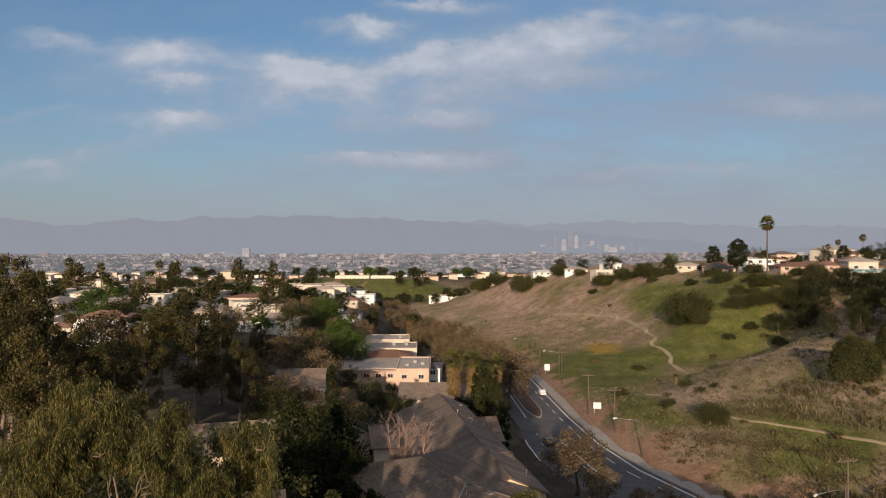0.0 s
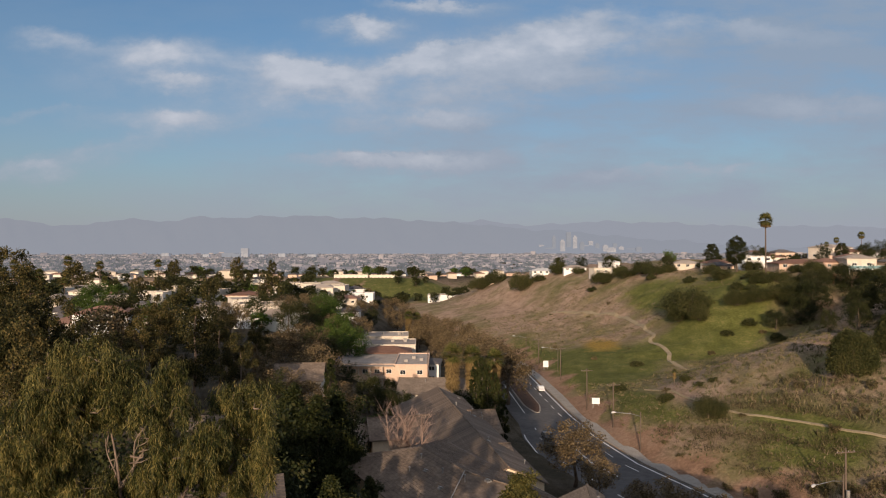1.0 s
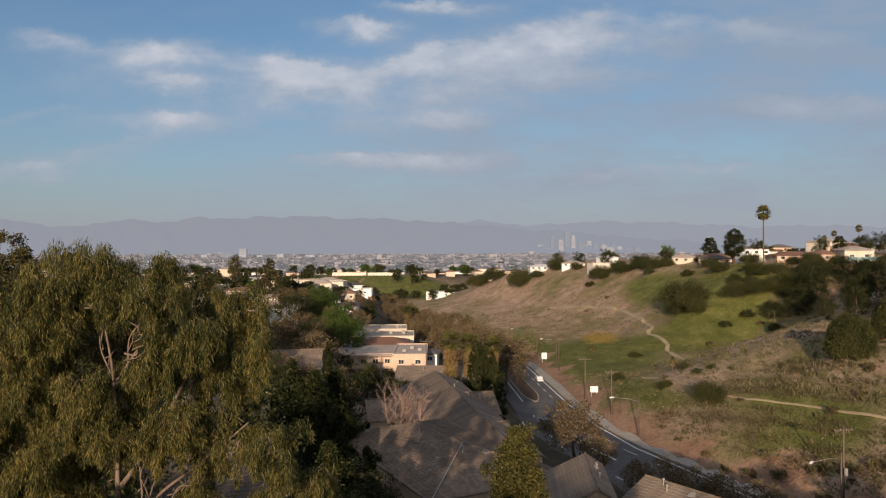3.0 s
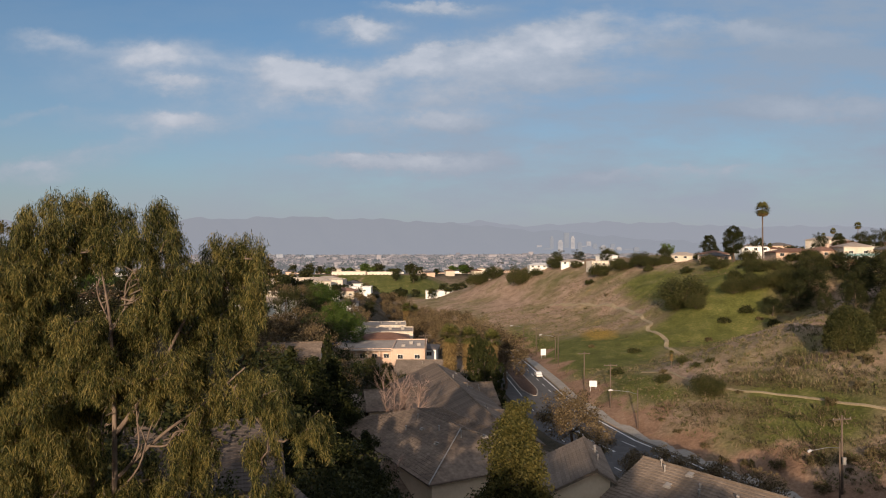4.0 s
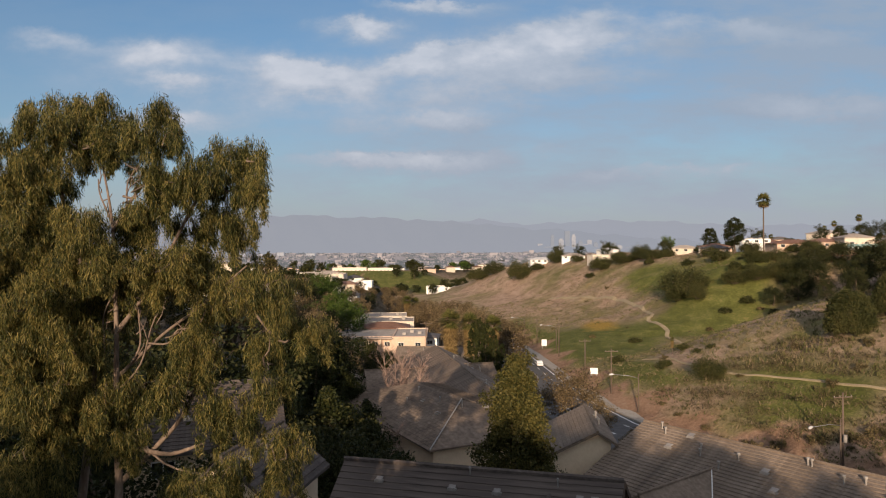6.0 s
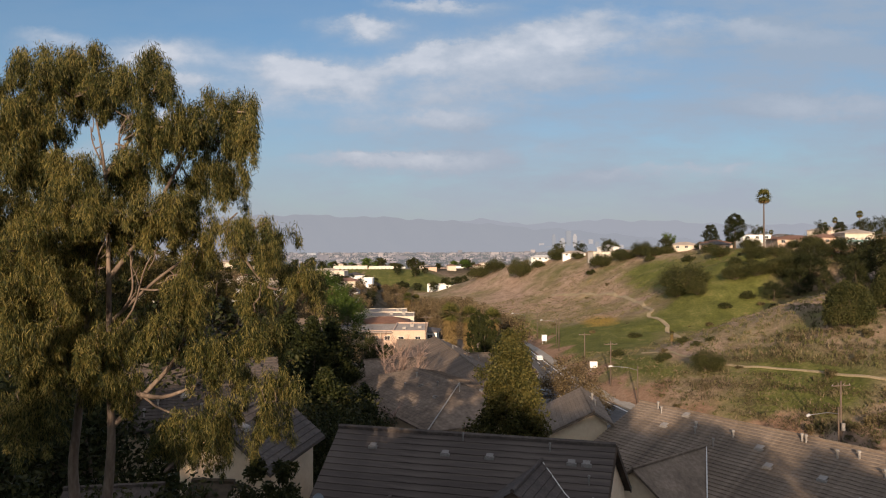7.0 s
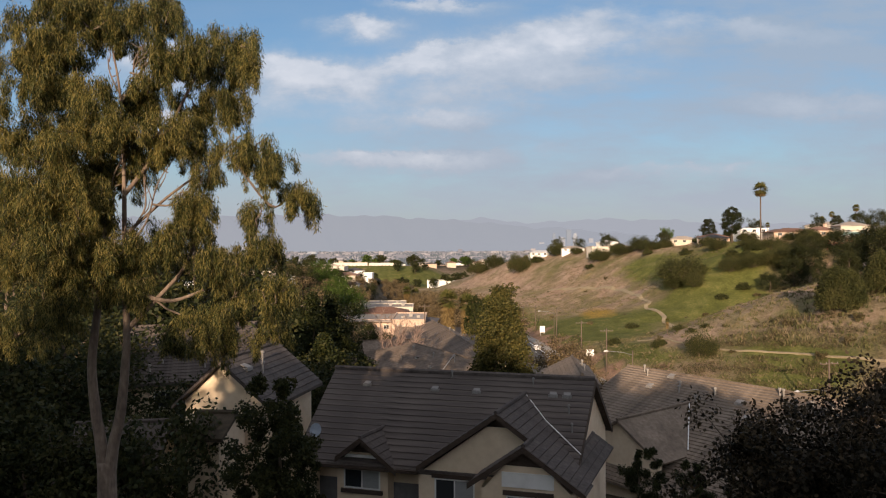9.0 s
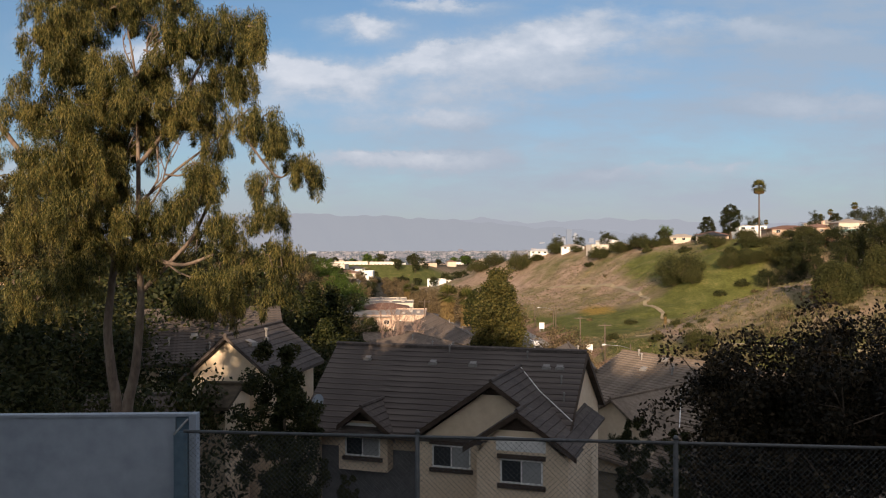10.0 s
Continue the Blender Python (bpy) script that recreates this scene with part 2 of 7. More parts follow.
M["shingle"] = material("weathered_shingle", [(.11, .086, .068), (.185, .145, .112), (.28, .222, .175)], .5, .9, .5, bump_scale=9, random_object=.07)
M["roof_flat"] = material("flat_roof_gravel", [(.24, .20, .17), (.34, .29, .25), (.44, .38, .33)], .3, .95, .2, random_object=.3)
M["roof_red"] = material("terracotta_roof", [(.15, .078, .055), (.21, .115, .082), (.27, .16, .12)], .6, .9, .5, bump_scale=5, random_object=.25)
M["condo_roof"] = material("brown_grey_condominium_tile", [(.085, .064, .050), (.16, .122, .094), (.27, .21, .162)], .35, .9, .5, bump_scale=7, random_object=.06)
M["roof_white"] = material("white_roof_coating", [(.42, .42, .43), (.56, .56, .57), (.68, .68, .68)], .2, .8, .1, random_object=.2)
M["roof_dark"] = material("dark_composition_roof", [(.06, .058, .06), (.11, .10, .10), (.17, .155, .15)], .5, .9, .4, bump_scale=8, random_object=.25)
M["stucco"] = material("cream_stucco", [(.66, .53, .38), (.74, .60, .44), (.80, .67, .51)], .5, .92, .3, bump_scale=30)
M["stucco_shade"] = material("shaded_grey_stucco", [(.12, .122, .13), (.17, .172, .18), (.22, .22, .225)], .5, .92, .3, bump_scale=30)
M["stucco_pale"] = material("pale_stucco", [(.52, .46, .38), (.64, .57, .48), (.74, .68, .60)], .3, .92, .2, bump_scale=20, random_object=.35)
M["stucco_pink"] = material("pink_stucco", [(.52, .36, .28), (.60, .44, .34), (.66, .50, .41)], .3, .92, .2, bump_scale=20)
M["white"] = material("white_paint", [(.68, .68, .66), (.78, .78, .76), (.84, .84, .83)], .4, .6, .08)
M["trim"] = material("dark_brown_timber", [(.035, .024, .018), (.060, .042, .032), (.085, .06, .046)], 2, .75, .3, stretch=(.3, 1, 1))
M["metal"] = material("galvanised_steel", [(.26, .27, .28), (.36, .37, .38), (.46, .47, .48)], 3, .45, .1, metal=.7)
M["fence"] = material("dulled_fence_steel", [(.06, .064, .068), (.095, .10, .104), (.13, .135, .14)], 3, .6, .1, metal=.3)
M["vent_dull"] = material("painted_vent_metal", [(.16, .15, .145), (.23, .22, .21), (.30, .29, .28)], 3, .7, .1)
M["vent"] = material("pale_vent_metal", [(.22, .205, .19), (.30, .28, .26), (.38, .36, .34)], 3, .6, .1)
M["asphalt"] = material("asphalt", [(.072, .069, .070), (.105, .101, .101), (.145, .139, .136)], .12, .9, .4, bump_scale=12)
M["line"] = material("road_paint", [(.55, .55, .53), (.70, .70, .68), (.80, .80, .78)], .8, .7, .1)
M["yellow"] = material("yellow_road_paint", [(.45, .30, .06), (.55, .38, .08), (.62, .44, .1)], .8, .7, .1)
M["concrete"] = material("concrete", [(.26, .23, .20), (.34, .31, .27), (.42, .385, .34)], .35, .9, .3, bump_scale=9)
M["trail"] = material("sandy_trail", [(.23, .18, .11), (.31, .25, .16), (.39, .33, .21)], .6, .95, .3)
M["mulch"] = material("median_planting", [(.06, .035, .025), (.115, .065, .045), (.17, .11, .07)], 1.0, .95, .6)
M["panel"] = material("grey_white_panel", [(.22, .265, .32), (.29, .34, .40), (.35, .405, .47)], .5, .55, .1)
M["blue"] = material("blue_tarp", [(.02, .05, .16), (.03, .08, .24), (.05, .12, .30)], .8, .5, .3)
M["bluepaint"] = material("blue_grey_paint", [(.055, .10, .14), (.09, .145, .19), (.12, .185, .235)], 1.2, .55, .15)
M["deck"] = material("redwood_stain", [(.22, .06, .035), (.30, .095, .055), (.36, .13, .08)], 2, .8, .2)
M["wood_pole"] = material("weathered_pole", [(.07, .05, .04), (.12, .09, .07), (.17, .13, .10)], 2, .9, .3, stretch=(1, 1, .2))
M["car_white"] = material("white_car_paint", [(.70, .70, .70), (.76, .76, .76), (.8, .8, .8)], .3, .3, 0, spec=.6)
M["car_dark"] = material("dark_car_paint", [(.02, .022, .026), (.03, .033, .038), (.045, .048, .055)], .3, .28, 0, spec=.6)
M["tyre"] = material("tyre_rubber", [(.012, .012, .012), (.02, .02, .02)], 3, .9, .1)
M["dirt_brown"] = material("dark_leaf_litter", [(.03, .024, .017), (.06, .047, .032), (.10, .078, .052)], .5, .95, .5)
M["grass_tuft"] = material("dry_grass_blades", [(.070, .078, .024), (.135, .122, .050), (.24, .185, .115)], .03, .9, 0, island=.4, translucent=.15)
M["brush"] = material("brown_brush_blades", [(.034, .030, .014), (.085, .066, .032), (.165, .125, .070)], .08, .9, 0, island=.5, translucent=.12)
M["scrub"] = leaf_material("scrub_leaf", (.048, .042, .019), (.110, .088, .041), (.19, .148, .08))


def glass_material(name, col, rough=.08):
    m = bpy.data.materials.new(name)
    m.use_nodes = True
    b = m.node_tree.nodes["Principled BSDF"]
    b.inputs["Base Color"].default_value = (*col, 1)
    b.inputs["Roughness"].default_value = rough
    b.inputs["Specular IOR Level"].default_value = .8
    return m


M["pane"] = glass_material("dark_window_glass", (.03, .036, .042))
M["blind"] = material("window_blind", [(.26, .27, .27), (.34, .35, .35)], 4, .5, 0, stretch=(.1, .1, 1))
M["pane_pale"] = glass_material("glass_balustrade", (.20, .34, .36), .15)


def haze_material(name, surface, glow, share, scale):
    """Far-off land with its haze painted in as glow: little of its own colour is left."""
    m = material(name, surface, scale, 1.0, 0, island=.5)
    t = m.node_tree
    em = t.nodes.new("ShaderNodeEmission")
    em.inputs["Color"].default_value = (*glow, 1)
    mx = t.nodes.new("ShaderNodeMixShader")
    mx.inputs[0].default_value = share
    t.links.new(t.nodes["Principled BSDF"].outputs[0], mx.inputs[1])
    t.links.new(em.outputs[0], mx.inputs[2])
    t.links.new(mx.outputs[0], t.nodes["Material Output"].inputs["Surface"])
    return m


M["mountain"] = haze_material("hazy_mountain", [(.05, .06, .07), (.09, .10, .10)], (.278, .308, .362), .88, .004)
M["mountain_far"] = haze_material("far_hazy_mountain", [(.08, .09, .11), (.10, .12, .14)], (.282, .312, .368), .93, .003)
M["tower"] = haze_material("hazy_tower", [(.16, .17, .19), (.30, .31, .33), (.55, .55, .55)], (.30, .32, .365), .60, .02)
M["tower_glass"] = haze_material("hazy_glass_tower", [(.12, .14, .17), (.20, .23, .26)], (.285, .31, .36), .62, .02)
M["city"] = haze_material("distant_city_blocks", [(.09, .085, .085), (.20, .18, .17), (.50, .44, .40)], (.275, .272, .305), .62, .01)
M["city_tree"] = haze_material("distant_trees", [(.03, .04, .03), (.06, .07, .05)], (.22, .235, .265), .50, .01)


# ---- mesh helpers ----
class Shape:
    """Collects vertices and faces for one mesh."""

    def __init__(self):
        self.v, self.f = [], []

    def poly(self, pts):
        k = len(self.v)
        self.v.extend(tuple(p) for p in pts)
        self.f.append(tuple(range(k, k + len(pts))))
        return self

    def box(self, x0, x1, y0, y1, z0, z1):
        k = len(self.v)
        self.v += [(x0, y0, z0), (x1, y0, z0), (x1, y1, z0), (x0, y1, z0), (x0, y0, z1), (x1, y0, z1), (x1, y1, z1), (x0, y1, z1)]
        self.f += [(k, k + 3, k + 2, k + 1), (k + 4, k + 5, k + 6, k + 7), (k, k + 1, k + 5, k + 4), (k + 1, k + 2, k + 6, k + 5), (k + 2, k + 3, k + 7, k + 6), (k + 3, k, k + 4, k + 7)]
        return self

    def prism(self, pts, off):
        """A closed solid: the polygon pts, and the same moved by off."""
        k, n = len(self.v), len(pts)
        self.v += [tuple(p) for p in pts] + [tuple(p[i] + off[i] for i in range(3)) for p in pts]
        self.f.append(tuple(range(k + n - 1, k - 1, -1)))
        self.f.append(tuple(range(k + n, k + 2 * n)))
        for i in range(n):
            j = (i + 1) % n
            self.f.append((k + i, k + j, k + n + j, k + n + i))
        return self

    def tube(self, pts, radii, n=6):
        k = len(self.v)
        for i, p in enumerate(pts):
            p = Vector(p)
            a = Vector(pts[max(i - 1, 0)])
            b = Vector(pts[min(i + 1, len(pts) - 1)])
            d = (b - a).normalized() if (b - a).length > 1e-6 else Vector((0, 0, 1))
            s = d.cross(Vector((.31, .95, .05))).normalized()
            u = d.cross(s)
            for j in range(n):
                w = 2 * math.pi * j / n
                self.v.append(tuple(p + (s * math.cos(w) + u * math.sin(w)) * radii[i]))
        for i in range(len(pts) - 1):
            for j in range(n):
                q = (j + 1) % n
                self.f.append((k + i * n + j, k + i * n + q, k + (i + 1) * n + q, k + (i + 1) * n + j))
        self.f.append(tuple(range(k + n - 1, k - 1, -1)))
        e = k + (len(pts) - 1) * n
        self.f.append(tuple(range(e, e + n)))
        return self

    def add(self, other, m=None):
        k = len(self.v)
        self.v += [tuple(m @ Vector(p)) for p in other.v] if m else other.v
        self.f += [tuple(i + k for i in f) for f in other.f]
        return self

    def mesh(self, name, mat, smooth_faces=False):
        me = bpy.data.meshes.new(name)
        me.from_pydata(self.v, [], self.f)
        me.materials.append(mat)
        if smooth_faces:
            me.polygons.foreach_set("use_smooth", [True] * len(me.polygons))
        me.update()
        return me


def quads_mesh(name, verts, mat):
    """A mesh of loose quads from an array of shape (n, 4, 3)."""
    n = len(verts)
    me = bpy.data.meshes.new(name)
    me.vertices.add(4 * n)
    me.vertices.foreach_set("co", np.asarray(verts, np.float32).reshape(-1))
    me.loops.add(4 * n)
    me.loops.foreach_set("vertex_index", np.arange(4 * n, dtype=np.int32))
    me.polygons.add(n)
    me.polygons.foreach_set("loop_start", np.arange(0, 4 * n, 4, dtype=np.int32))
    me.update(calc_edges=True)
    me.materials.append(mat)
    return me


def part(name, shape, mat, parent, label="", at=None, soft=False):
    """One mesh object under a thing or under a part."""
    me = shape if isinstance(shape, bpy.types.Mesh) else shape.mesh(name, mat, soft)
    ob = new(name, me)
    ob.parent = parent
    if at is not None:
        ob.matrix_basis = at
    return tagged(ob, label)


def thing(name, x, y, z, rz=0, label="", category="", group="", kind=""):
    ob = new(name)
    ob.empty_display_size = .2
    ob.matrix_basis = pose(x, y, z, 0, 0, rz)
    return tagged(ob, label, category, group, kind)


def gz(x, y):
    return float(ground(x, y))

# ---- the land ----
def graded(lo, fine_lo, fine_hi, hi, step, growth=1.16):
    """Even steps in the middle, growing steps outwards."""
    mid = list(np.arange(fine_lo, fine_hi + .01, step))
    out, d, v = [], step, fine_hi
    while v < hi:
        d *= growth
        v = min(v + d, hi)
        out.append(v)
    inn, d, v = [], step, fine_lo
    while v > lo:
        d *= growth
        v = max(v - d, lo)
        inn.append(v)
    return np.array(inn[::-1] + mid + out)


def blob(x, y, cx, cy, rx, ry):
    return np.exp(-((x - cx) / rx) ** 2 - ((y - cy) / ry) ** 2)


def build_ground():
    xs = graded(-4700, -110, 160, 4700, 2.4)
    ys = graded(-420, 0, 350, 4985, 2.4)
    gx, gy = np.meshgrid(xs, ys)
    z = ground(gx, gy)
    # the roadbed is a shallow cut, so that the road sheet lies over it
    inside = (gx > road_left(gy) - .5) & (gx < road_edge(gy) + .5) & (gy > -10) & (gy < 560)
    z = np.where(inside, z - .35, z)
    nx, ny = len(xs), len(ys)
    co = np.stack([gx, gy, z], -1).reshape(-1, 3)
    idx = np.arange(nx * ny).reshape(ny, nx)
    faces = np.stack([idx[:-1, :-1], idx[:-1, 1:], idx[1:, 1:], idx[1:, :-1]], -1).reshape(-1, 4)
    me = bpy.data.meshes.new("ground")
    me.vertices.add(len(co))
    me.vertices.foreach_set("co", co.astype(np.float32).reshape(-1))
    me.loops.add(faces.size)
    me.loops.foreach_set("vertex_index", faces.astype(np.int32).reshape(-1))
    me.polygons.add(len(faces))
    me.polygons.foreach_set("loop_start", np.arange(0, faces.size, 4, dtype=np.int32))
    me.polygons.foreach_set("use_smooth", np.ones(len(faces), bool))
    me.update(calc_edges=True)
    s = gx - road_edge(gy)
    soil = smooth(-1, 2, s) * (1 - smooth(4, 10, s + 3 * np.sin(gy * .4) + 2 * np.sin(gy * .17)))
    soil *= 1 - .12 * smooth(150, 190, gy)
    soil = np.maximum(soil, .8 * blob(gx, gy, 33, 230, 5, 60))
    green = 1.15 * blob(gx, gy, 50, 228, 20, 46) + .7 * blob(gx, gy, 36, 290, 7, 42) + .74 * blob(gx, gy, 98, 236, 26, 26) + .6 * blob(gx, gy, 84, 226, 12, 18) \
        + 1.0 * blob(gx, gy, 95, 305, 11, 42) + .7 * blob(gx, gy, 118, 270, 16, 28) + .7 * blob(gx, gy, 62, 122, 8, 16) + .6 * blob(gx, gy, 82, 112, 14, 11) + .55 * blob(gx, gy, 60, 108, 10, 10) + .5 * blob(gx, gy, 78, 142, 7, 9) + .8 * blob(gx, gy, 46, 158, 6, 20) + .45 * blob(gx, gy, 52, 140, 8, 8)
    green = np.maximum(green, smooth(575, 600, gy) * (1 - smooth(690, 720, gy)) * (1 - smooth(20, 60, gx)) * smooth(-160, -120, gx) * .95)
    flower = .8 * blob(gx, gy, 61, 262, 8, 19)
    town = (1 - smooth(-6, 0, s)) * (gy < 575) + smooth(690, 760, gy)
    layer = me.color_attributes.new("cover", "FLOAT_COLOR", "POINT")
    layer.data.foreach_set("color", np.stack([soil, np.clip(green, 0, 1), flower, np.clip(town, 0, 1)], -1).astype(np.float32).reshape(-1))
    m = bpy.data.materials.new("land")
    m.use_nodes = True
    t = m.node_tree
    b = t.nodes["Principled BSDF"]
    b.inputs["Roughness"].default_value = .95
    b.inputs["Specular IOR Level"].default_value = .1
    pos = t.nodes.new("ShaderNodeNewGeometry").outputs["Position"]

    def noise_at(scale, detail=6, stretch=(1, 1, 1)):
        mul = t.nodes.new("ShaderNodeVectorMath")
        mul.operation = "MULTIPLY"
        mul.inputs[1].default_value = stretch
        t.links.new(pos, mul.inputs[0])
        n = t.nodes.new("ShaderNodeTexNoise")
        n.inputs["Scale"].default_value = scale
        n.inputs["Detail"].default_value = detail
        n.inputs["Roughness"].default_value = .68
        t.links.new(mul.outputs[0], n.inputs["Vector"])
        return n.outputs["Fac"]

    def ramp(fac, stops):
        r = t.nodes.new("ShaderNodeValToRGB")
        e = r.color_ramp.elements
        while len(e) < len(stops):
            e.new(.5)
        for i, (p, c) in enumerate(stops):
            e[i].position = p
            e[i].color = (*c, 1)
        t.links.new(fac, r.inputs[0])
        return r.outputs[0]

    def num(op, a, c=None, d=None):
        n = t.nodes.new("ShaderNodeMath")
        n.operation = op
        n.use_clamp = op == "MULTIPLY_ADD"
        for i, v in enumerate((a, c, d)):
            if v is None:
                continue
            if isinstance(v, (int, float)):
                n.inputs[i].default_value = v
            else:
                t.links.new(v, n.inputs[i])
        return n.outputs[0]

    def blend(fac, a, c):
        n = t.nodes.new("ShaderNodeMix")
        n.data_type = "RGBA"
        t.links.new(fac, n.inputs["Factor"])
        t.links.new(a, n.inputs["A"])
        t.links.new(c, n.inputs["B"])
        return n.outputs["Result"]

    big, mid, tiny = noise_at(.035, 8), noise_at(.22, 8, (1, .6, 1)), noise_at(1.6, 6)
    mixn = num("ADD", num("MULTIPLY", mid, .55), num("MULTIPLY", tiny, .45))
    dry = ramp(mixn, [(.32, (.15, .104, .066)), (.45, (.30, .21, .146)), (.56, (.42, .295, .22)), (.68, (.53, .41, .31))])
    grass = ramp(mixn, [(.32, (.058, .066, .018)), (.5, (.122, .130, .035)), (.68, (.25, .225, .085))])
    earth = ramp(mixn, [(.32, (.15, .088, .055)), (.5, (.30, .188, .125)), (.68, (.42, .29, .20))])
    bloom = ramp(tiny, [(.35, (.17, .14, .05)), (.5, (.33, .21, .05)), (.65, (.46, .30, .06))])
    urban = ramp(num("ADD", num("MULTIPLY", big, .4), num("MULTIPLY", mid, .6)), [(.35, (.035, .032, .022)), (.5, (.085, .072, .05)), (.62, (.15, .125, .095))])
    cover = t.nodes.new("ShaderNodeAttribute")
    cover.attribute_name = "cover"
    ch = t.nodes.new("ShaderNodeSeparateColor")
    t.links.new(cover.outputs["Color"], ch.inputs[0])

    def edge(v, gain=2.2):
        """A mask with a ragged edge."""
        return num("MULTIPLY_ADD", num("ADD", v, num("MULTIPLY_ADD", num("MULTIPLY_ADD", big, .6, num("MULTIPLY", mid, .7)), 2.6, -1.69)), gain, (1 - gain) / 2)

    spots = num("MULTIPLY_ADD", big, 4.2, -1.75)
    col = blend(num("MULTIPLY", spots, .75), dry, grass)
    col = blend(edge(ch.outputs[1]), col, grass)
    col = blend(edge(ch.outputs[2], 3), col, bloom)
    col = blend(edge(ch.outputs[0]), col, earth)
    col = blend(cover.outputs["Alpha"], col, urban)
    t.links.new(col, b.inputs["Base Color"])
    bp = t.nodes.new("ShaderNodeBump")
    bp.inputs["Strength"].default_value = .9
    bp.inputs["Distance"].default_value = .5
    t.links.new(num("ADD", mid, tiny), bp.inputs["Height"])
    t.links.new(bp.outputs[0], b.inputs["Normal"])
    me.materials.append(m)
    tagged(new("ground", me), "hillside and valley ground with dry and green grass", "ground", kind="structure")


build_ground()


def ribbon(points, width, lift, thick, side=0.0):
    """A strip draped over the land along points (x, y), with thickness; side shifts it to the right."""
    sh = Shape()
    pts = [Vector((x, y, 0)) for x, y in points]
    rows = []
    for i, p in enumerate(pts):
        d = (pts[min(i + 1, len(pts) - 1)] - pts[max(i - 1, 0)]).normalized()
        r = Vector((d.y, -d.x, 0))
        c = p + r * side
        row = []
        for k in (-.5, .5):
            q = c + r * width * k
            row.append((q.x, q.y, gz(q.x, q.y) + lift))
        rows.append(row)
    for a, b in zip(rows, rows[1:]):
        k = len(sh.v)
        sh.v += [a[0], a[1], b[1], b[0]] + [(p[0], p[1], p[2] - thick) for p in (a[0], a[1], b[1], b[0])]
        sh.f += [(k, k + 1, k + 2, k + 3), (k + 4, k + 7, k + 6, k + 5), (k, k + 4, k + 5, k + 1), (k + 1, k + 5, k + 6, k + 2), (k + 2, k + 6, k + 7, k + 3), (k + 3, k + 7, k + 4, k)]
    return sh


def curve_points(pts, step):
    """Catmull-Rom through pts, about every step metres."""
    out = []
    p = [Vector((*q, 0)) for q in pts]
    for i in range(len(p) - 1):
        a, b, c, d = p[max(i - 1, 0)], p[i], p[i + 1], p[min(i + 2, len(p) - 1)]
        n = max(1, int((c - b).length / step))
        for k in range(n):
            u = k / n
            q = .5 * ((2 * b) + (c - a) * u + (2 * a - 5 * b + 4 * c - d) * u * u + (3 * b - a - 3 * c + d) * u ** 3)
            out.append((q.x, q.y))
    out.append((p[-1].x, p[-1].y))
    return out


ROAD_LINE = [float(v) for v in np.arange(24, 540, 4)]


def road_point(y, f):
    """A point of the road at y, f of the way from its left to its right edge."""
    a, b = float(road_left(y)), float(road_edge(y))
    return a + (b - a) * f, y


def build_road():
    sh = Shape()
    for y in ROAD_LINE:
        for f in np.linspace(0, 1, 9):
            x, yy = road_point(y, f)
            sh.v.append((x, yy, float(road_z(yy)) + .02 + .12 * math.sin(math.pi * f)))
    n = 9
    for i in range(len(ROAD_LINE) - 1):
        for j in range(n - 1):
            k = i * n + j
            sh.f.append((k, k + 1, k + n + 1, k + n))
    ob = new("road", sh.mesh("road", M["asphalt"], True))
    tagged(ob, "curving asphalt road with painted lanes below the hill", "road", kind="structure")

    def stripe(f, y0, y1, w, mat, name):
        s = Shape()
        ys = np.arange(y0, y1 + .1, 2.0)
        row = []
        for y in ys:
            x, yy = road_point(float(y), f)
            zz = float(road_z(yy)) + .03 + .12 * math.sin(math.pi * f)
            row.append(((x - w / 2, yy, zz), (x + w / 2, yy, zz)))
        for a, b in zip(row, row[1:]):
            s.prism([a[0], a[1], b[1], b[0]], (0, 0, .006))
        part(name, s, mat, ob)

    stripe(.955, 60, 330, .38, M["line"], "edge_line")
    stripe(.03, 100, 150, .25, M["line"], "edge_line")
    for y in range(96, 300, 9):
        stripe(.80, y, y + 4, .22, M["line"], "lane_dash")
    for y in range(100, 160, 9):
        stripe(.22, y, y + 3, .2, M["line"], "lane_dash")
    stripe(.50, 120, 148, .45, M["line"], "median_line")
    stripe(.44, 120, 144, .2, M["yellow"], "median_line")
    stripe(.24, 172, 214, .25, M["line"], "edge_line")
    # median island with a kerb and dark planting
    isl = Shape()
    core = Shape()
    prev = None
    for y in np.arange(172, 300, 3.0):
        half = .15 * min(1.0, math.sqrt(max(y - 171.5, .05) / 10.0))
        row = []
        for f, ins in ((.46 - half, .35), (.46 + half, -.35)):
            x, yy = road_point(float(y), f)
            row.append((x, yy, float(road_z(yy)) + .1, ins))
        if prev:
            a, b, c, d = prev[0], prev[1], row[1], row[0]
            isl.prism([p[:3] for p in (a, b, c, d)], (0, 0, .2))
            core.prism([(p[0] + p[3], p[1], p[2] + .19) for p in (a, b, c, d)], (0, 0, .09))
        prev = row
    md = thing("median_island", 0, 0, 0, 0, "raised road median with pale kerb and dry planting", "median", kind="structure")
    part("kerb", isl, M["concrete"], md)
    part("planting", core, M["mulch"], md)
    walkp = [road_point(y, 1.0) for y in ROAD_LINE]
    pv = ribbon(walkp, 2.6, .12, .3, 1.7)
    tagged(new("pavement", pv.mesh("pavement", M["concrete"])), "dusty concrete shoulder beside the road", "pavement", kind="structure")


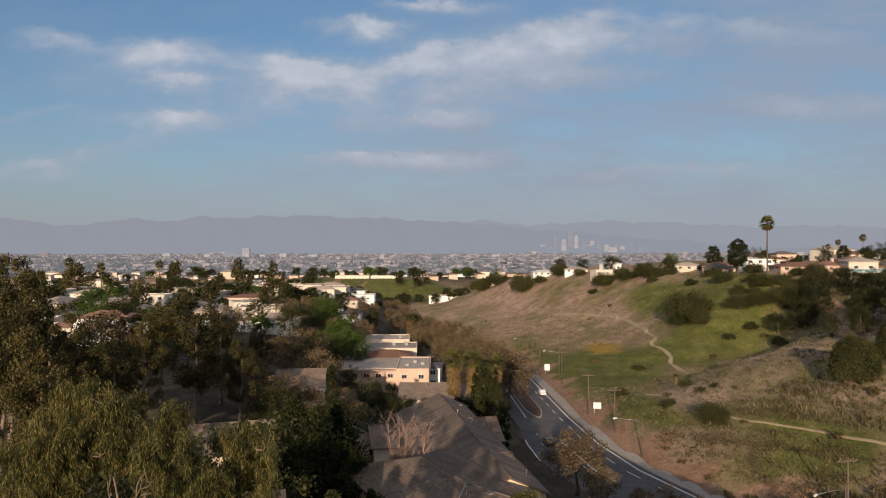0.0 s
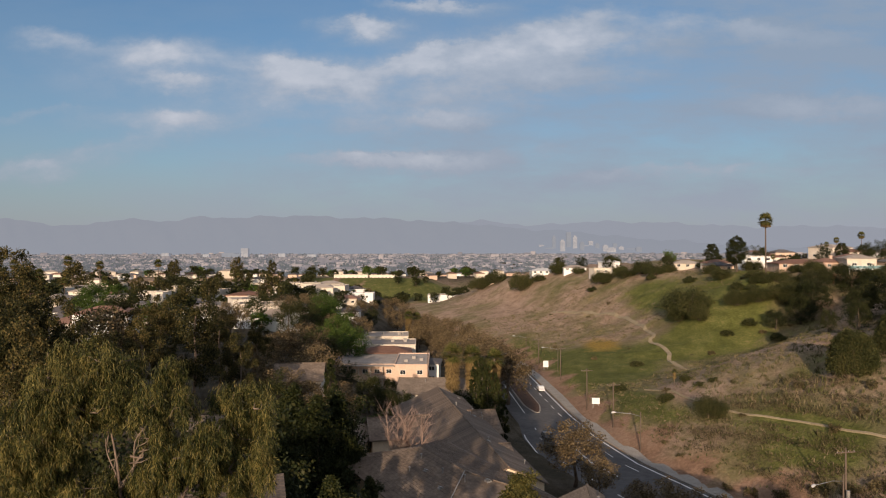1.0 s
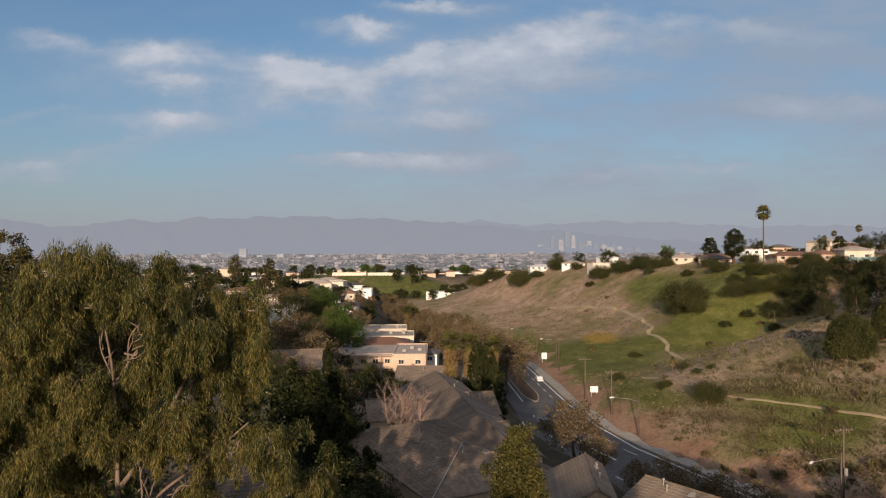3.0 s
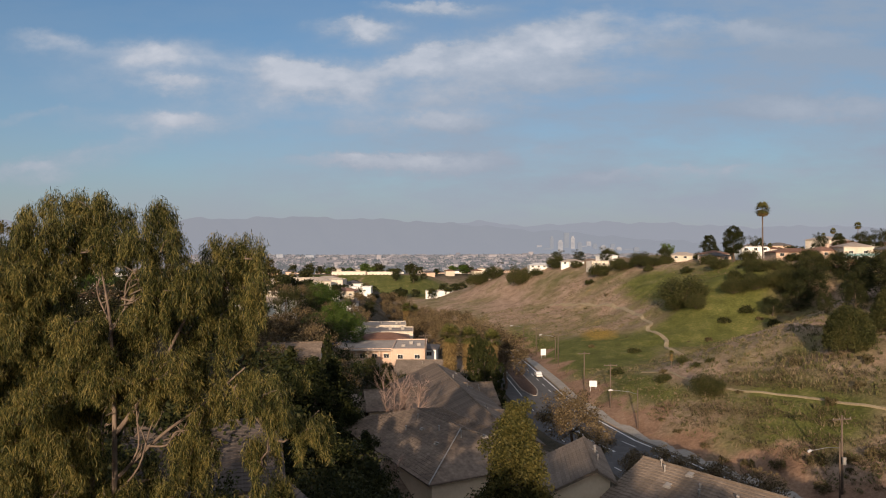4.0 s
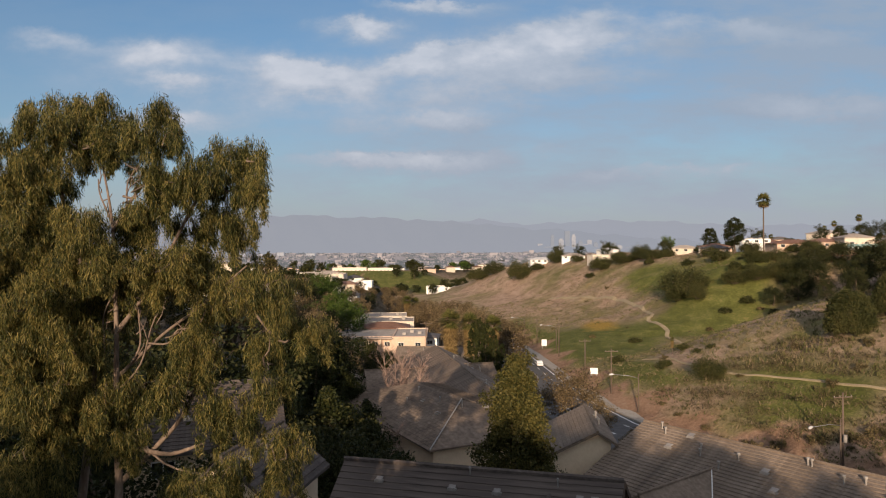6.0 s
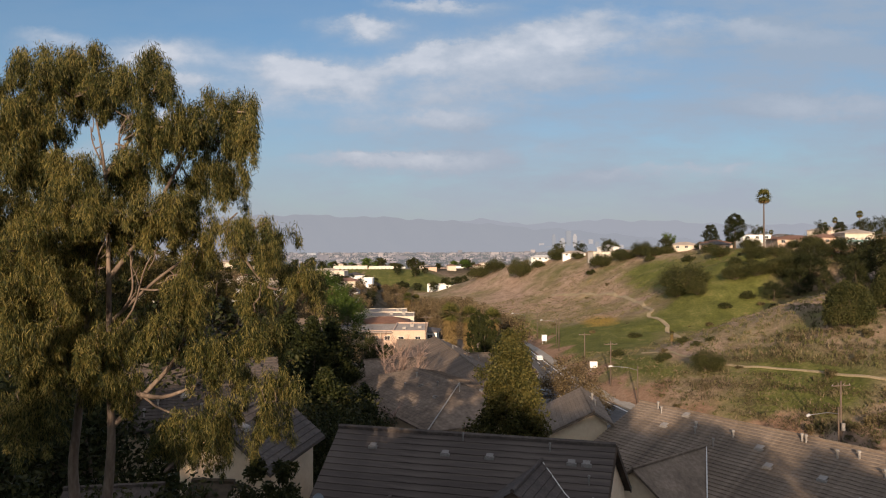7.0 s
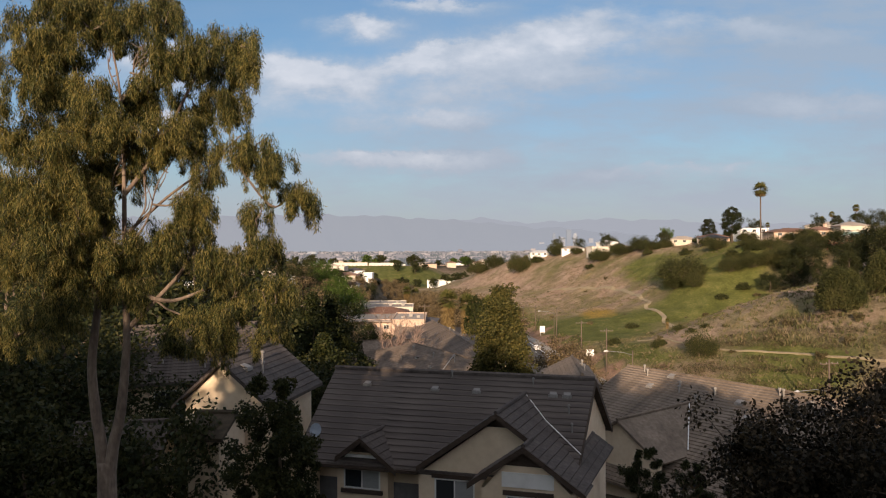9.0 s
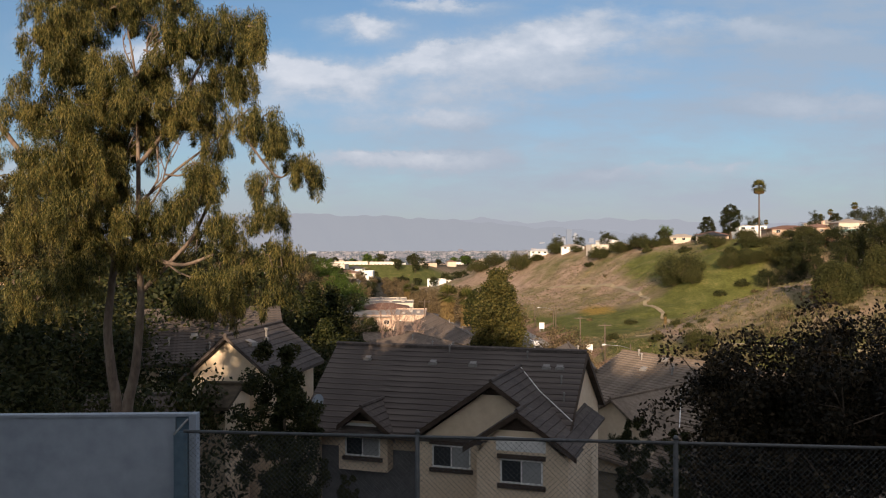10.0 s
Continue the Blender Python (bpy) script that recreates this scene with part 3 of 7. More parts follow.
build_road()
trail_a = [(60, 372), (64, 357.7), (74.8, 325.1), (79.4, 303.8), (79.9, 285), (79.7, 270.6), (78, 250.9), (74.8, 245), (75.3, 227.1), (72.7, 218.3), (71.9, 208.9), (73.5, 196), (80, 186)]
trail_b = [(50.5, 170), (53.2, 157), (53.5, 150.2), (56.8, 133.3), (63.3, 120.7), (69.5, 107.6), (79, 92), (95, 70)]
for tr in (trail_a, trail_b):
    tagged(new("trail", ribbon(curve_points(tr, 2.0), .36 if tr is trail_b else 1.3, .24, .6).mesh("trail", M["trail"])), "narrow sandy footpath winding across the grassy hill", "trail", kind="structure")


# ---- plants ----
def leaves_at(rng, centres, radius, count, length, width, droop=0.0, squash=1.0):
    """Quads for leaves round the given centres: (n, 4, 3)."""
    n = len(centres) * count
    c = np.repeat(np.asarray(centres, float), count, 0)
    r = np.repeat(np.broadcast_to(np.asarray(radius, float), (len(centres),)), count)
    d = rng.normal(size=(n, 3))
    d /= np.linalg.norm(d, axis=1, keepdims=True)
    d *= (rng.random(n) ** .45)[:, None]
    d[:, 2] *= squash
    p = c + d * r[:, None]
    a = rng.normal(size=(n, 3))
    a[:, 2] -= droop * 2.0
    a /= np.linalg.norm(a, axis=1, keepdims=True)
    b = np.cross(a, rng.normal(size=(n, 3)))
    b /= np.linalg.norm(b, axis=1, keepdims=True) + 1e-9
    L = length * (.65 + .7 * rng.random(n))[:, None]
    w = width * (.65 + .7 * rng.random(n))[:, None]
    return np.stack([p, p + a * L * .45 + b * w * .5, p + a * L, p + a * L * .45 - b * w * .5], 1)


def branchy(rng, sh, lb, base, top, r0, limbs, reach, up=.5, n=7):
    """A tapered trunk with limbs; returns the limb tips."""
    base, top = Vector(base), Vector(top)
    pts, rad = [], []
    for i in range(6):
        u = i / 5
        j = Vector((rng.normal(), rng.normal(), 0)) * r0 * .5 * (u > 0)
        pts.append(base.lerp(top, u) + j)
        rad.append(r0 * (1.25 - 1.0 * u) if u else r0 * 1.5)
    sh.tube(pts, rad, n)
    tips = [top]
    for k in range(limbs):
        u = .3 + .65 * rng.random()
        s = pts[0].lerp(pts[-1], u)
        w = 2.399 * k + rng.random()
        e = s + Vector((math.cos(w), math.sin(w), up + .5 * rng.random())) * reach * (.6 + .6 * rng.random()) * (1.1 - .5 * u)
        m = s.lerp(e, .5) + Vector((0, 0, -.06 * reach))
        lb.tube([s, m, e], [r0 * .42 * (1.1 - u), r0 * .28 * (1.1 - u), r0 * .08], 5)
        tips.append(e)
        for _ in range(2):
            f = e + Vector((rng.normal(), rng.normal(), abs(rng.normal()) * .6)) * reach * .3
            lb.tube([m.lerp(e, .5), f], [r0 * .12, r0 * .03], 4)
            tips.append(f)
    return tips


def make_tree(name, label, category, leaf, bark, seed, height, spread, trunk=.35, clumps=46, per=70, size=.5, droop=0.0, low=.28, group="", column=False, cone=False):
    """A tree standing at the origin: trunk with limbs, crown of leaf clumps with gaps."""
    rng = np.random.default_rng(seed)
    ob = thing(name, 0, 0, 0, 0, label, category, group)
    sh = Shape()
    lb = Shape()
    tips = branchy(rng, sh, lb, (0, 0, -.6), (rng.normal() * .3, rng.normal() * .3, height * .82), trunk, 9, spread * .8)
    part("trunk", sh, bark, ob, soft=True)
    tagged(part("limb_work", lb, bark, ob, soft=True), kind="stuff")
    cs, rs = [], []
    for i in range(clumps):
        u = (i + rng.random()) / clumps
        zc = height * (low + (1 - low) * u)
        if column or cone:
            prof = (1 - u) ** (.48 if leaf is M["cone"] else .75) if cone else math.sin(math.pi * min(1, .12 + u * .86)) ** .5
        else:
            prof = math.sin(math.pi * (.12 + .80 * u)) ** .75
        w = 2.399 * i + rng.normal() * .5
        rr = spread * prof * (.35 + .65 * rng.random() ** .5)
        cs.append((math.cos(w) * rr, math.sin(w) * rr, zc + rng.normal() * height * .02))
        rs.append(spread * (.22 + .16 * rng.random()) * (.7 if column else 1) * (.55 + .45 * prof))
    for t in tips:
        cs.append(tuple(t))
        rs.append(spread * (.2 + .1 * rng.random()))
    part("crown", quads_mesh("crown", leaves_at(rng, cs, rs, per, size, size * .55, droop), leaf), leaf, ob)
    return ob


def make_shrub(name, label, category, leaf, seed, w, h, clumps=22, per=60, size=.28, group=""):
    rng = np.random.default_rng(seed)
    ob = thing(name, 0, 0, 0, 0, label, category, group)
    st = Shape()
    cs, rs = [], []
    for i in range(clumps):
        a = 2.399 * i + rng.normal() * .4
        u = rng.random()
        rr = w / 2 * math.sqrt(u) * .85
        zz = h * (.15 + .62 * rng.random() * (1 - .6 * u))
        c = (math.cos(a) * rr, math.sin(a) * rr, zz)
        cs.append(c)
        rs.append(min(w, h) * (.16 + .14 * rng.random()))
        if i % 3 == 0:
            st.tube([(0, 0, -.3), (c[0] * .5, c[1] * .5, zz * .6), c], [.06 * h / 2, .04 * h / 2, .015], 5)
    tagged(part("stem_work", st, M["bark_dark"], ob), kind="stuff")
    part("foliage", quads_mesh("foliage", leaves_at(rng, cs, rs, per, size, size * .6), leaf), leaf, ob)
    return ob


def make_palm(name, label, seed, height, head, group="", skirt=.35, thick=.2, fronds=52):
    rng = np.random.default_rng(seed)
    ob = thing(name, 0, 0, 0, 0, label, "palm tree", group)
    sh = Shape()
    k = 10
    bend = rng.normal() * .25
    sh.tube([(bend * math.sin(i / k * 2), 0, height * i / k - .4) for i in range(k + 1)], [thick * (1.35 - .5 * i / k) for i in range(k + 1)], 8)
    part("trunk", sh, M["wood_pole"], ob, soft=True)
    top = Vector((bend * math.sin(2), 0, height - .4))
    for nm, mat, count, lo, hi, ln in (("crown", M["palm"], fronds, -.55, 1.5, head), ("skirt", M["palm_dry"], int(fronds * skirt * 1.6), -1.35, -.7, head * .85)):
        q = []
        for i in range(count):
            az = 2.399 * i + rng.normal() * .2
            el = lo + (hi - lo) * rng.random()
            root = top - Vector((0, 0, height * .42 * rng.random() ** 1.3)) if nm == "skirt" and skirt > 1 else top
            d = Vector((math.cos(az) * math.cos(el), math.sin(az) * math.cos(el), math.sin(el)))
            side = d.cross(Vector((0, 0, 1))).normalized() if abs(d.z) < .98 else Vector((1, 0, 0))
            upv = side.cross(d)
            stem = root + d * ln * .42
            q.append([root + side * .03, root - side * .03, stem - side * .02, stem + side * .02])
            for j in range(11):
                a = -1.25 + 2.5 * j / 10
                f = (d * math.cos(a) + side * math.sin(a)).normalized()
                e = stem + f * ln * (.62 + .1 * rng.random()) - Vector((0, 0, ln * .16 * (abs(a) + .3))) + upv * rng.normal() * .05
                wv = f.cross(upv).normalized() * ln * .045
                m = stem.lerp(e, .45)
                q.append([stem, m + wv, e, m - wv])
        if q:
            part(nm, quads_mesh(nm, np.array([[tuple(v) for v in f] for f in q]), mat), mat, ob)
    return ob


PROTO, PLANTED = [], []


def plant(src, x, y, scale=1.0, rz=0.0, sink=0.0, label=""):
    """A copy of a plant at (x, y) on the land."""
    ob = copy_thing(src, pose(x, y, gz(x, y) - sink, 0, 0, rz) @ Matrix.Scale(scale, 4))
    if label:
        tagged(ob, label)
    if src not in PROTO:
        PROTO.append(src)
    PLANTED.append(ob)
    return ob

# ---- building helpers ----
WINDOW = {}


def window_at(parent, x, y, z, w, h, rz=0.0, blind=False, bars=1):
    """A framed window on a wall plane; local -y looks out of the wall."""
    key = (round(w, 2), round(h, 2), bars)
    if key not in WINDOW:
        fr, t, d = Shape(), .07, .07
        fr.box(0, w, -d, .02, 0, t).box(0, w, -d, .02, h - t, h).box(0, t, -d, .02, t, h - t).box(w - t, w, -d, .02, t, h - t)
        for i in range(bars):
            c = w * (i + 1) / (bars + 1)
            fr.box(c - .03, c + .03, -d * .8, .02, t, h - t)
        WINDOW[key] = (fr.mesh("window", M["white"]), Shape().box(t, w - t, -.03, .01, t, h - t).mesh("pane", M["pane"]), Shape().box(w / 2 + .03, w - t, -.045, -.031, t, h - t).mesh("blind", M["blind"]))
    fm, pm, bm_ = WINDOW[key]
    win = part("window", fm, None, parent, at=pose(x, y, z, 0, 0, rz))
    part("pane", pm, None, win)
    if blind:
        part("blind", bm_, None, win)
    return win


def roof_slab(sh, a, b, c, d, th=.16):
    """A sloping slab: a, b along the ridge, c, d along the eave."""
    a, b, c, d = (Vector(p) for p in (a, b, c, d))
    n = (b - a).cross(d - a).normalized()
    if n.z < 0:
        n = -n
    sh.prism([a, b, c, d], tuple(-n * th))


def gable_roof(L, w_front, w_back, z_ridge, slope_f, slope_b, ov=.5, th=.17):
    """One folded slab, ridge along local x from 0 to L at y = 0."""
    f, b = w_front + ov, w_back + ov
    zf, zb = z_ridge - f * slope_f, z_ridge - b * slope_b
    return Shape().prism([(-ov, 0, z_ridge), (-ov, -f, zf), (-ov, -f, zf - th), (-ov, 0, z_ridge - th * 1.15), (-ov, b, zb - th), (-ov, b, zb)], (L + 2 * ov, 0, 0))


def gable_walls(L, w_front, w_back, z_ridge, slope_f, slope_b, z0, t=.2):
    """Four walls, each a shape of its own."""
    zf, zb = z_ridge - w_front * slope_f - .22, z_ridge - w_back * slope_b - .22
    out = []
    for x in (0, L - t):
        out.append(Shape().prism([(x, -w_front, z0), (x, w_back, z0), (x, w_back, zb), (x, 0, z_ridge - .22), (x, -w_front, zf)], (t, 0, 0)))
    out.append(Shape().box(t, L - t, -w_front, -w_front + t, z0, zf))
    out.append(Shape().box(t, L - t, w_back - t, w_back, z0, zb))
    return out


def ring(x0, x1, y, z0, z1, a, b, c, d, t=.2):
    """A wall x0 to x1, z0 to z1 with the opening a to b, c to d, in one piece."""
    sh = Shape()
    for yy in (y, y + t):
        sh.v += [(x0, yy, z0), (x1, yy, z0), (x1, yy, z1), (x0, yy, z1), (a, yy, c), (b, yy, c), (b, yy, d), (a, yy, d)]
    for i in range(4):
        j = (i + 1) % 4
        sh.f += [(i, j, 4 + j, 4 + i), (8 + j, 8 + i, 12 + i, 12 + j), (j, i, 8 + i, 8 + j), (4 + i, 4 + j, 12 + j, 12 + i)]
    return sh


TILE = {}


def tile_courses(parent, L, run, slope, z_ridge, sign, mat, step=.36, x0=-.5):
    """Rows of roof tiles, each row a part, lapping down a slope; sign -1: the front slope."""
    k = math.sqrt(1 + slope * slope)
    n = int(run * k / step)
    key = (round(L, 1), slope, sign, mat.name)
    if key not in TILE:
        rng = np.random.default_rng(5)
        sh = Shape()
        cnt = int(L / .42)
        ux = L / cnt
        o = step / k * 1.15
        for i in range(cnt + 1):
            h = .05 + .018 * rng.random()
            x = i * ux
            sh.v += [(x, 0, .004), (x, sign * o, -slope * o + h), (x, sign * o, -slope * o - .03)]
            if i:
                v = len(sh.v) - 6
                sh.f += [(v, v + 3, v + 4, v + 1), (v + 1, v + 4, v + 5, v + 2)]
        TILE[key] = sh.mesh("tile_course", mat)
    for i in range(n):
        d = i * step / k
        part("tile_course", TILE[key], None, parent, at=pose(x0, sign * d, z_ridge - slope * d + .01))


def roof_vent(parent, x, y, z, kind=0):
    sh = Shape()
    if kind == 3:
        sh.tube([(0, 0, -.2), (0, 0, .34)], [.04, .04], 8).tube([(0, 0, .34), (0, 0, .42)], [.07, .05], 8)
        return part("vent_pipe", sh, M["vent_dull"], parent, at=pose(x, y, z))
    if kind == 2:
        sh.box(-.22, .22, -.15, .15, -.1, .03).prism([(-.16, -.13, .03), (.16, -.13, .03), (.16, .11, .11), (-.16, .11, .11)], (0, 0, .03))
        return part("roof_vent", sh, M["vent_dull"], parent, at=pose(x, y, z))
    if kind == 0:
        sh.tube([(0, 0, -.2), (0, 0, .45)], [.06, .06], 8).tube([(0, 0, .45), (0, 0, .58)], [.11, .11], 8)
        name = "vent_pipe"
    else:
        sh.box(-.3, .3, -.25, .25, -.1, .06).prism([(-.24, -.2, .06), (.24, -.2, .06), (.24, .2, .2), (-.24, .2, .2)], (0, 0, .05))
        name = "roof_vent"
    part(name, sh, M["vent"], parent, at=pose(x, y, z))


def gabled_house(name, p, q, z_ridge, z0, wf, wb, sf, sb, label, roof="shingle", wall="stucco", courses=False, windows=0, group="condos", category="house", ov=.5, vents=0, storey=2.8):
    """A house with its ridge from p to q (x, y); the front slope is to the right-hand side's opposite: local -y."""
    dx, dy = q[0] - p[0], q[1] - p[1]
    L, rz = math.hypot(dx, dy), math.degrees(math.atan2(dy, dx))
    ob = thing(name, p[0], p[1], z0, rz, label, category, group)
    zr = z_ridge - z0
    for w in gable_walls(L, wf, wb, zr, sf, sb, -1.2):
        part("wall", w, M[wall], ob)
    rf = part("roof", gable_roof(L, wf, wb, zr, sf, sb, ov), M[roof], ob)
    if courses:
        tile_courses(rf, L + 2 * ov, wf + ov, sf, zr, -1, M[roof], x0=-ov)
        if courses > 1:
            tile_courses(rf, L + 2 * ov, wb + ov, sb, zr, 1, M[roof], x0=-ov)
    cap = Shape().tube([(-ov, 0, zr + .03), (L + ov, 0, zr + .03)], [.12, .12], 6)
    part("ridge_cap", cap, M[roof], rf)
    eave = zr - wf * sf - .35
    for s in range(max(1, int((eave + .4) / storey))):
        for i in range(windows):
            window_at(ob, L * (i + .5) / windows - .7, -wf - .005, eave - 1.6 - s * storey, 1.5, 1.15)
    rng = np.random.default_rng(int(abs(p[0] * 7 + p[1] * 3)))
    for i in range(vents):
        d = .6 + rng.random() * (wf - 1.2)
        roof_vent(rf, .8 + (L - 1.6) * rng.random(), -d, zr - sf * d, i % 3 == 2)
    return ob


def flat_house(name, x, y, rz, L, W, H, label, wall="stucco_pale", roof="roof_flat", windows=3, storeys=2, group="", z=None, category="apartment building"):
    """A flat-roofed block with a low parapet; (x, y) is the middle."""
    z0 = gz(x, y) if z is None else z
    ob = thing(name, x, y, z0, rz, label, category, group)
    sh = Shape().box(-L / 2, L / 2, -W / 2, W / 2, -3, H)
    part("wall", sh, M[wall], ob)
    t = .2
    par = Shape()
    for zz in (H, H + .35):
        a, b, c, d = L / 2 + .1, W / 2 + .1, L / 2 - t, W / 2 - t
        par.v += [(-a, -b, zz), (a, -b, zz), (a, b, zz), (-a, b, zz), (-c, -d, zz), (c, -d, zz), (c, d, zz), (-c, d, zz)]
    for i in range(4):
        j = (i + 1) % 4
        par.f += [(j, i, 4 + i, 4 + j), (8 + i, 8 + j, 12 + j, 12 + i), (i, j, 8 + j, 8 + i), (4 + j, 4 + i, 12 + i, 12 + j)]
    part("parapet", par, M[wall], ob)
    part("roof", Shape().box(-L / 2 + t, L / 2 - t, -W / 2 + t, W / 2 - t, H, H + .08), M[roof], ob)
    rng = np.random.default_rng(int(abs(x * 5 + y)))
    for i in range(2 + int(L / 9)):
        a, b = (rng.random() - .5) * (L - 3), (rng.random() - .5) * (W - 3)
        part("roof_unit", Shape().box(a - .5, a + .5, b - .4, b + .4, H + .08, H + .7 + .3 * rng.random()), M["vent"], ob)
    sth = H / storeys
    for s in range(storeys):
        for i in range(windows):
            window_at(ob, -L / 2 + L * (i + .5) / windows - .75, -W / 2 - .005, s * sth + 1.0, 1.5, 1.2)
    for s in range(storeys):
        for i in range(max(1, int(W / 5))):
            window_at(ob, L / 2 + .005, -W / 2 + W * (i + .5) / max(1, int(W / 5)) - .6, s * sth + 1.0, 1.2, 1.2, 90)
    return ob


def hip_house(name, x, y, rz, L, W, H, rise, label, wall="stucco_pale", roof="roof_red", windows=3, group="", z=None, chimney=False, storeys=1, category="house"):
    z0 = gz(x, y) if z is None else z
    ob = thing(name, x, y, z0, rz, label, category, group)
    part("wall", Shape().box(-L / 2, L / 2, -W / 2, W / 2, -3, H), M[wall], ob)
    ov = .6
    a, b, c = L / 2 + ov, W / 2 + ov, max(L / 2 - W / 2, .3)
    sh = Shape()
    lo = [(-a, -b, H), (a, -b, H), (a, b, H), (-a, b, H)]
    sh.prism(lo, (0, 0, .14))
    k = len(sh.v)
    sh.v += [(-a, -b, H + .14), (a, -b, H + .14), (a, b, H + .14), (-a, b, H + .14), (-c, 0, H + rise), (c, 0, H + rise)]
    sh.f += [(k, k + 1, k + 5, k + 4), (k + 1, k + 2, k + 5), (k + 2, k + 3, k + 4, k + 5), (k + 3, k, k + 4)]
    rf = part("roof", sh, M[roof], ob)
    if chimney:
        part("chimney", Shape().box(L * .2, L * .2 + .9, -.4, .4, H, H + rise + .9).box(L * .2 - .08, L * .2 + .98, -.48, .48, H + rise + .9, H + rise + 1.05), M["stucco_pink"], rf)
    for s in range(storeys):
        for i in range(windows):
            window_at(ob, -L / 2 + L * (i + .5) / windows - .8, -W / 2 - .005, s * 2.8 + .95, 1.6, 1.2)
        window_at(ob, L / 2 + .005, -.8, s * 2.8 + .95, 1.6, 1.2, 90)
    return ob


# ---- the near house ----
def near_house():
    ob = thing("house", -4.2, 34.4, 0, -15, "cream stucco two-storey house with grey-brown tiled gables", "house", "condos")
    S, ZR = .70, 9.42
    t = .2

    def wall(sh):
        part("wall", sh, M["stucco"], ob)

    def end(y):
        """The roof's right end, which runs askew to the ridge."""
        return 13.2 + .13 * y

    wall(Shape().prism([(.35, -4.4, 0), (.35, 4.6, 0), (.35, 4.6, ZR - 4.6 * S - .22), (.35, 0, ZR - .22), (.35, -4.4, ZR - 4.4 * S - .22)], (t, 0, 0)))
    wall(Shape().prism([(end(y) - .45, y, z) for y, z in ((-4.4, 0), (4.6, 0), (4.6, ZR - 4.6 * S - .22), (0, ZR - .22), (-4.4, ZR - 4.4 * S - .22))], (t, 0, 0)))
    wall(Shape().box(.55, 12.9, 4.4, 4.6, 0, 6.0))
    # darker stucco carries the shade of the recessed entry below the bay
    part("wall", ring(.55, 5.8, -3.7, 0, 5.0, 3.3, 4.3, .1, 2.2), M["stucco_shade"], ob, "lower wall with entry shade put into its grey")
    wall(Shape().box(.55, 5.8, -3.7, -3.5, 5.0, 6.3))
    # bay A stands out of the upper floor
    wall(ring(1.8, 4.26, -4.5, 4.3, 5.98, 2.13, 3.9, 4.84, 5.76))
    wall(Shape().box(1.8, 2.0, -4.3, -3.7, 4.3, 5.98))
    wall(Shape().box(4.06, 4.26, -4.3, -3.7, 4.3, 5.98))
    part("bay_floor", Shape().box(1.8, 4.26, -4.5, -3.7, 4.15, 4.3), M["stucco"], ob)
    wall(Shape().prism([(1.8, -4.5, 5.98), (4.26, -4.5, 5.98), (3.62, -4.5, 6.5), (2.3, -4.5, 6.5)], (0, t, 0)))
    # the two front gables
    wall(ring(5.8, 8.9, -4.8, 0, 5.95, 6.53, 8.32, 4.72, 5.75))
    wall(Shape().box(5.8, 6.0, -4.6, -3.7, 0, 6.2))
    wall(Shape().prism([(5.9, -4.8, 5.95), (12.6, -4.8, 5.95), (9.85, -4.8, 8.12), (8.85, -4.8, 8.12)], (0, t, 0)))
    wall(ring(8.9, 12.75, -6.2, 0, 6.0, 9.92, 11.72, 4.75, 5.78))
    wall(Shape().box(8.9, 9.1, -6.0, -4.8, 0, 6.0))
    wall(Shape().prism([(12.55, -6.0, 0), (12.75, -6.0, 0), (13.45, -.6, 0), (13.25, -.6, 0)], (0, 0, 6.0)))
    wall(Shape().prism([(9.0, -6.2, 6.0), (12.5, -6.2, 6.0), (11.5, -6.2, 6.98), (9.85, -6.2, 6.98)], (0, t, 0)))
    # dark timber in the gables
    for pts in ([(2.3, -4.49, 6.5), (3.62, -4.49, 6.5), (3.1, -4.49, 7.02)], [(8.85, -4.79, 8.12), (9.85, -4.79, 8.12), (9.33, -4.79, 8.5)], [(9.85, -6.19, 6.98), (11.5, -6.19, 6.98), (10.68, -6.19, 7.6)]):
        part("gable_boarding", Shape().prism(pts, (0, .15, 0)), M["trim"], ob, "dark brown gable boarding")
    part("gable_panel", Shape().box(9.75, 11.85, -6.25, -6.2, 6.12, 6.72), M["white"], ob, "pale cream rendered panel")
    part("bay_panel", Shape().box(2.0, 4.05, -4.55, -4.5, 6.04, 6.4), M["white"], ob, "pale cream rendered panel")
    rs = Shape()
    prof = [(0, ZR), (-4.85, ZR - 4.85 * S), (-4.85, ZR - 4.85 * S - .17), (0, ZR - .2), (5.05, ZR - 5.05 * S - .17), (5.05, ZR - 5.05 * S)]
    rs.v += [(-.25, y, z) for y, z in prof] + [(end(y), y, z) for y, z in prof]
    for i in range(6):
        j = (i + 1) % 6
        rs.f.append((i, j, 6 + j, 6 + i))
    rs.f += [(0, 3, 2, 1), (0, 5, 4, 3), (6, 7, 8, 9), (6, 9, 10, 11)]
    main = part("roof", rs, M["tile"], ob)
    barge = Shape()
    for y1, z1 in ((-4.85, ZR - 4.85 * S), (5.05, ZR - 5.05 * S)):
        barge.prism([(end(0), 0, ZR + .03), (end(y1), y1, z1 + .03), (end(y1), y1, z1 - .24), (end(0), 0, ZR - .26)], (.06, 0, 0))
    part("fascia", barge, M["trim"], main)
    kk = math.sqrt(1 + S * S)
    row = Shape()
    rr = np.random.default_rng(5)
    for i in range(33):
        h = .05 + .018 * rr.random()
        row.v += [(i / 32, 0, .004), (i / 32, -.36 / kk * 1.15, -S * .36 / kk * 1.15 + h), (i / 32, -.36 / kk * 1.15, -S * .36 / kk * 1.15 - .03)]
        if i:
            v = len(row.v) - 6
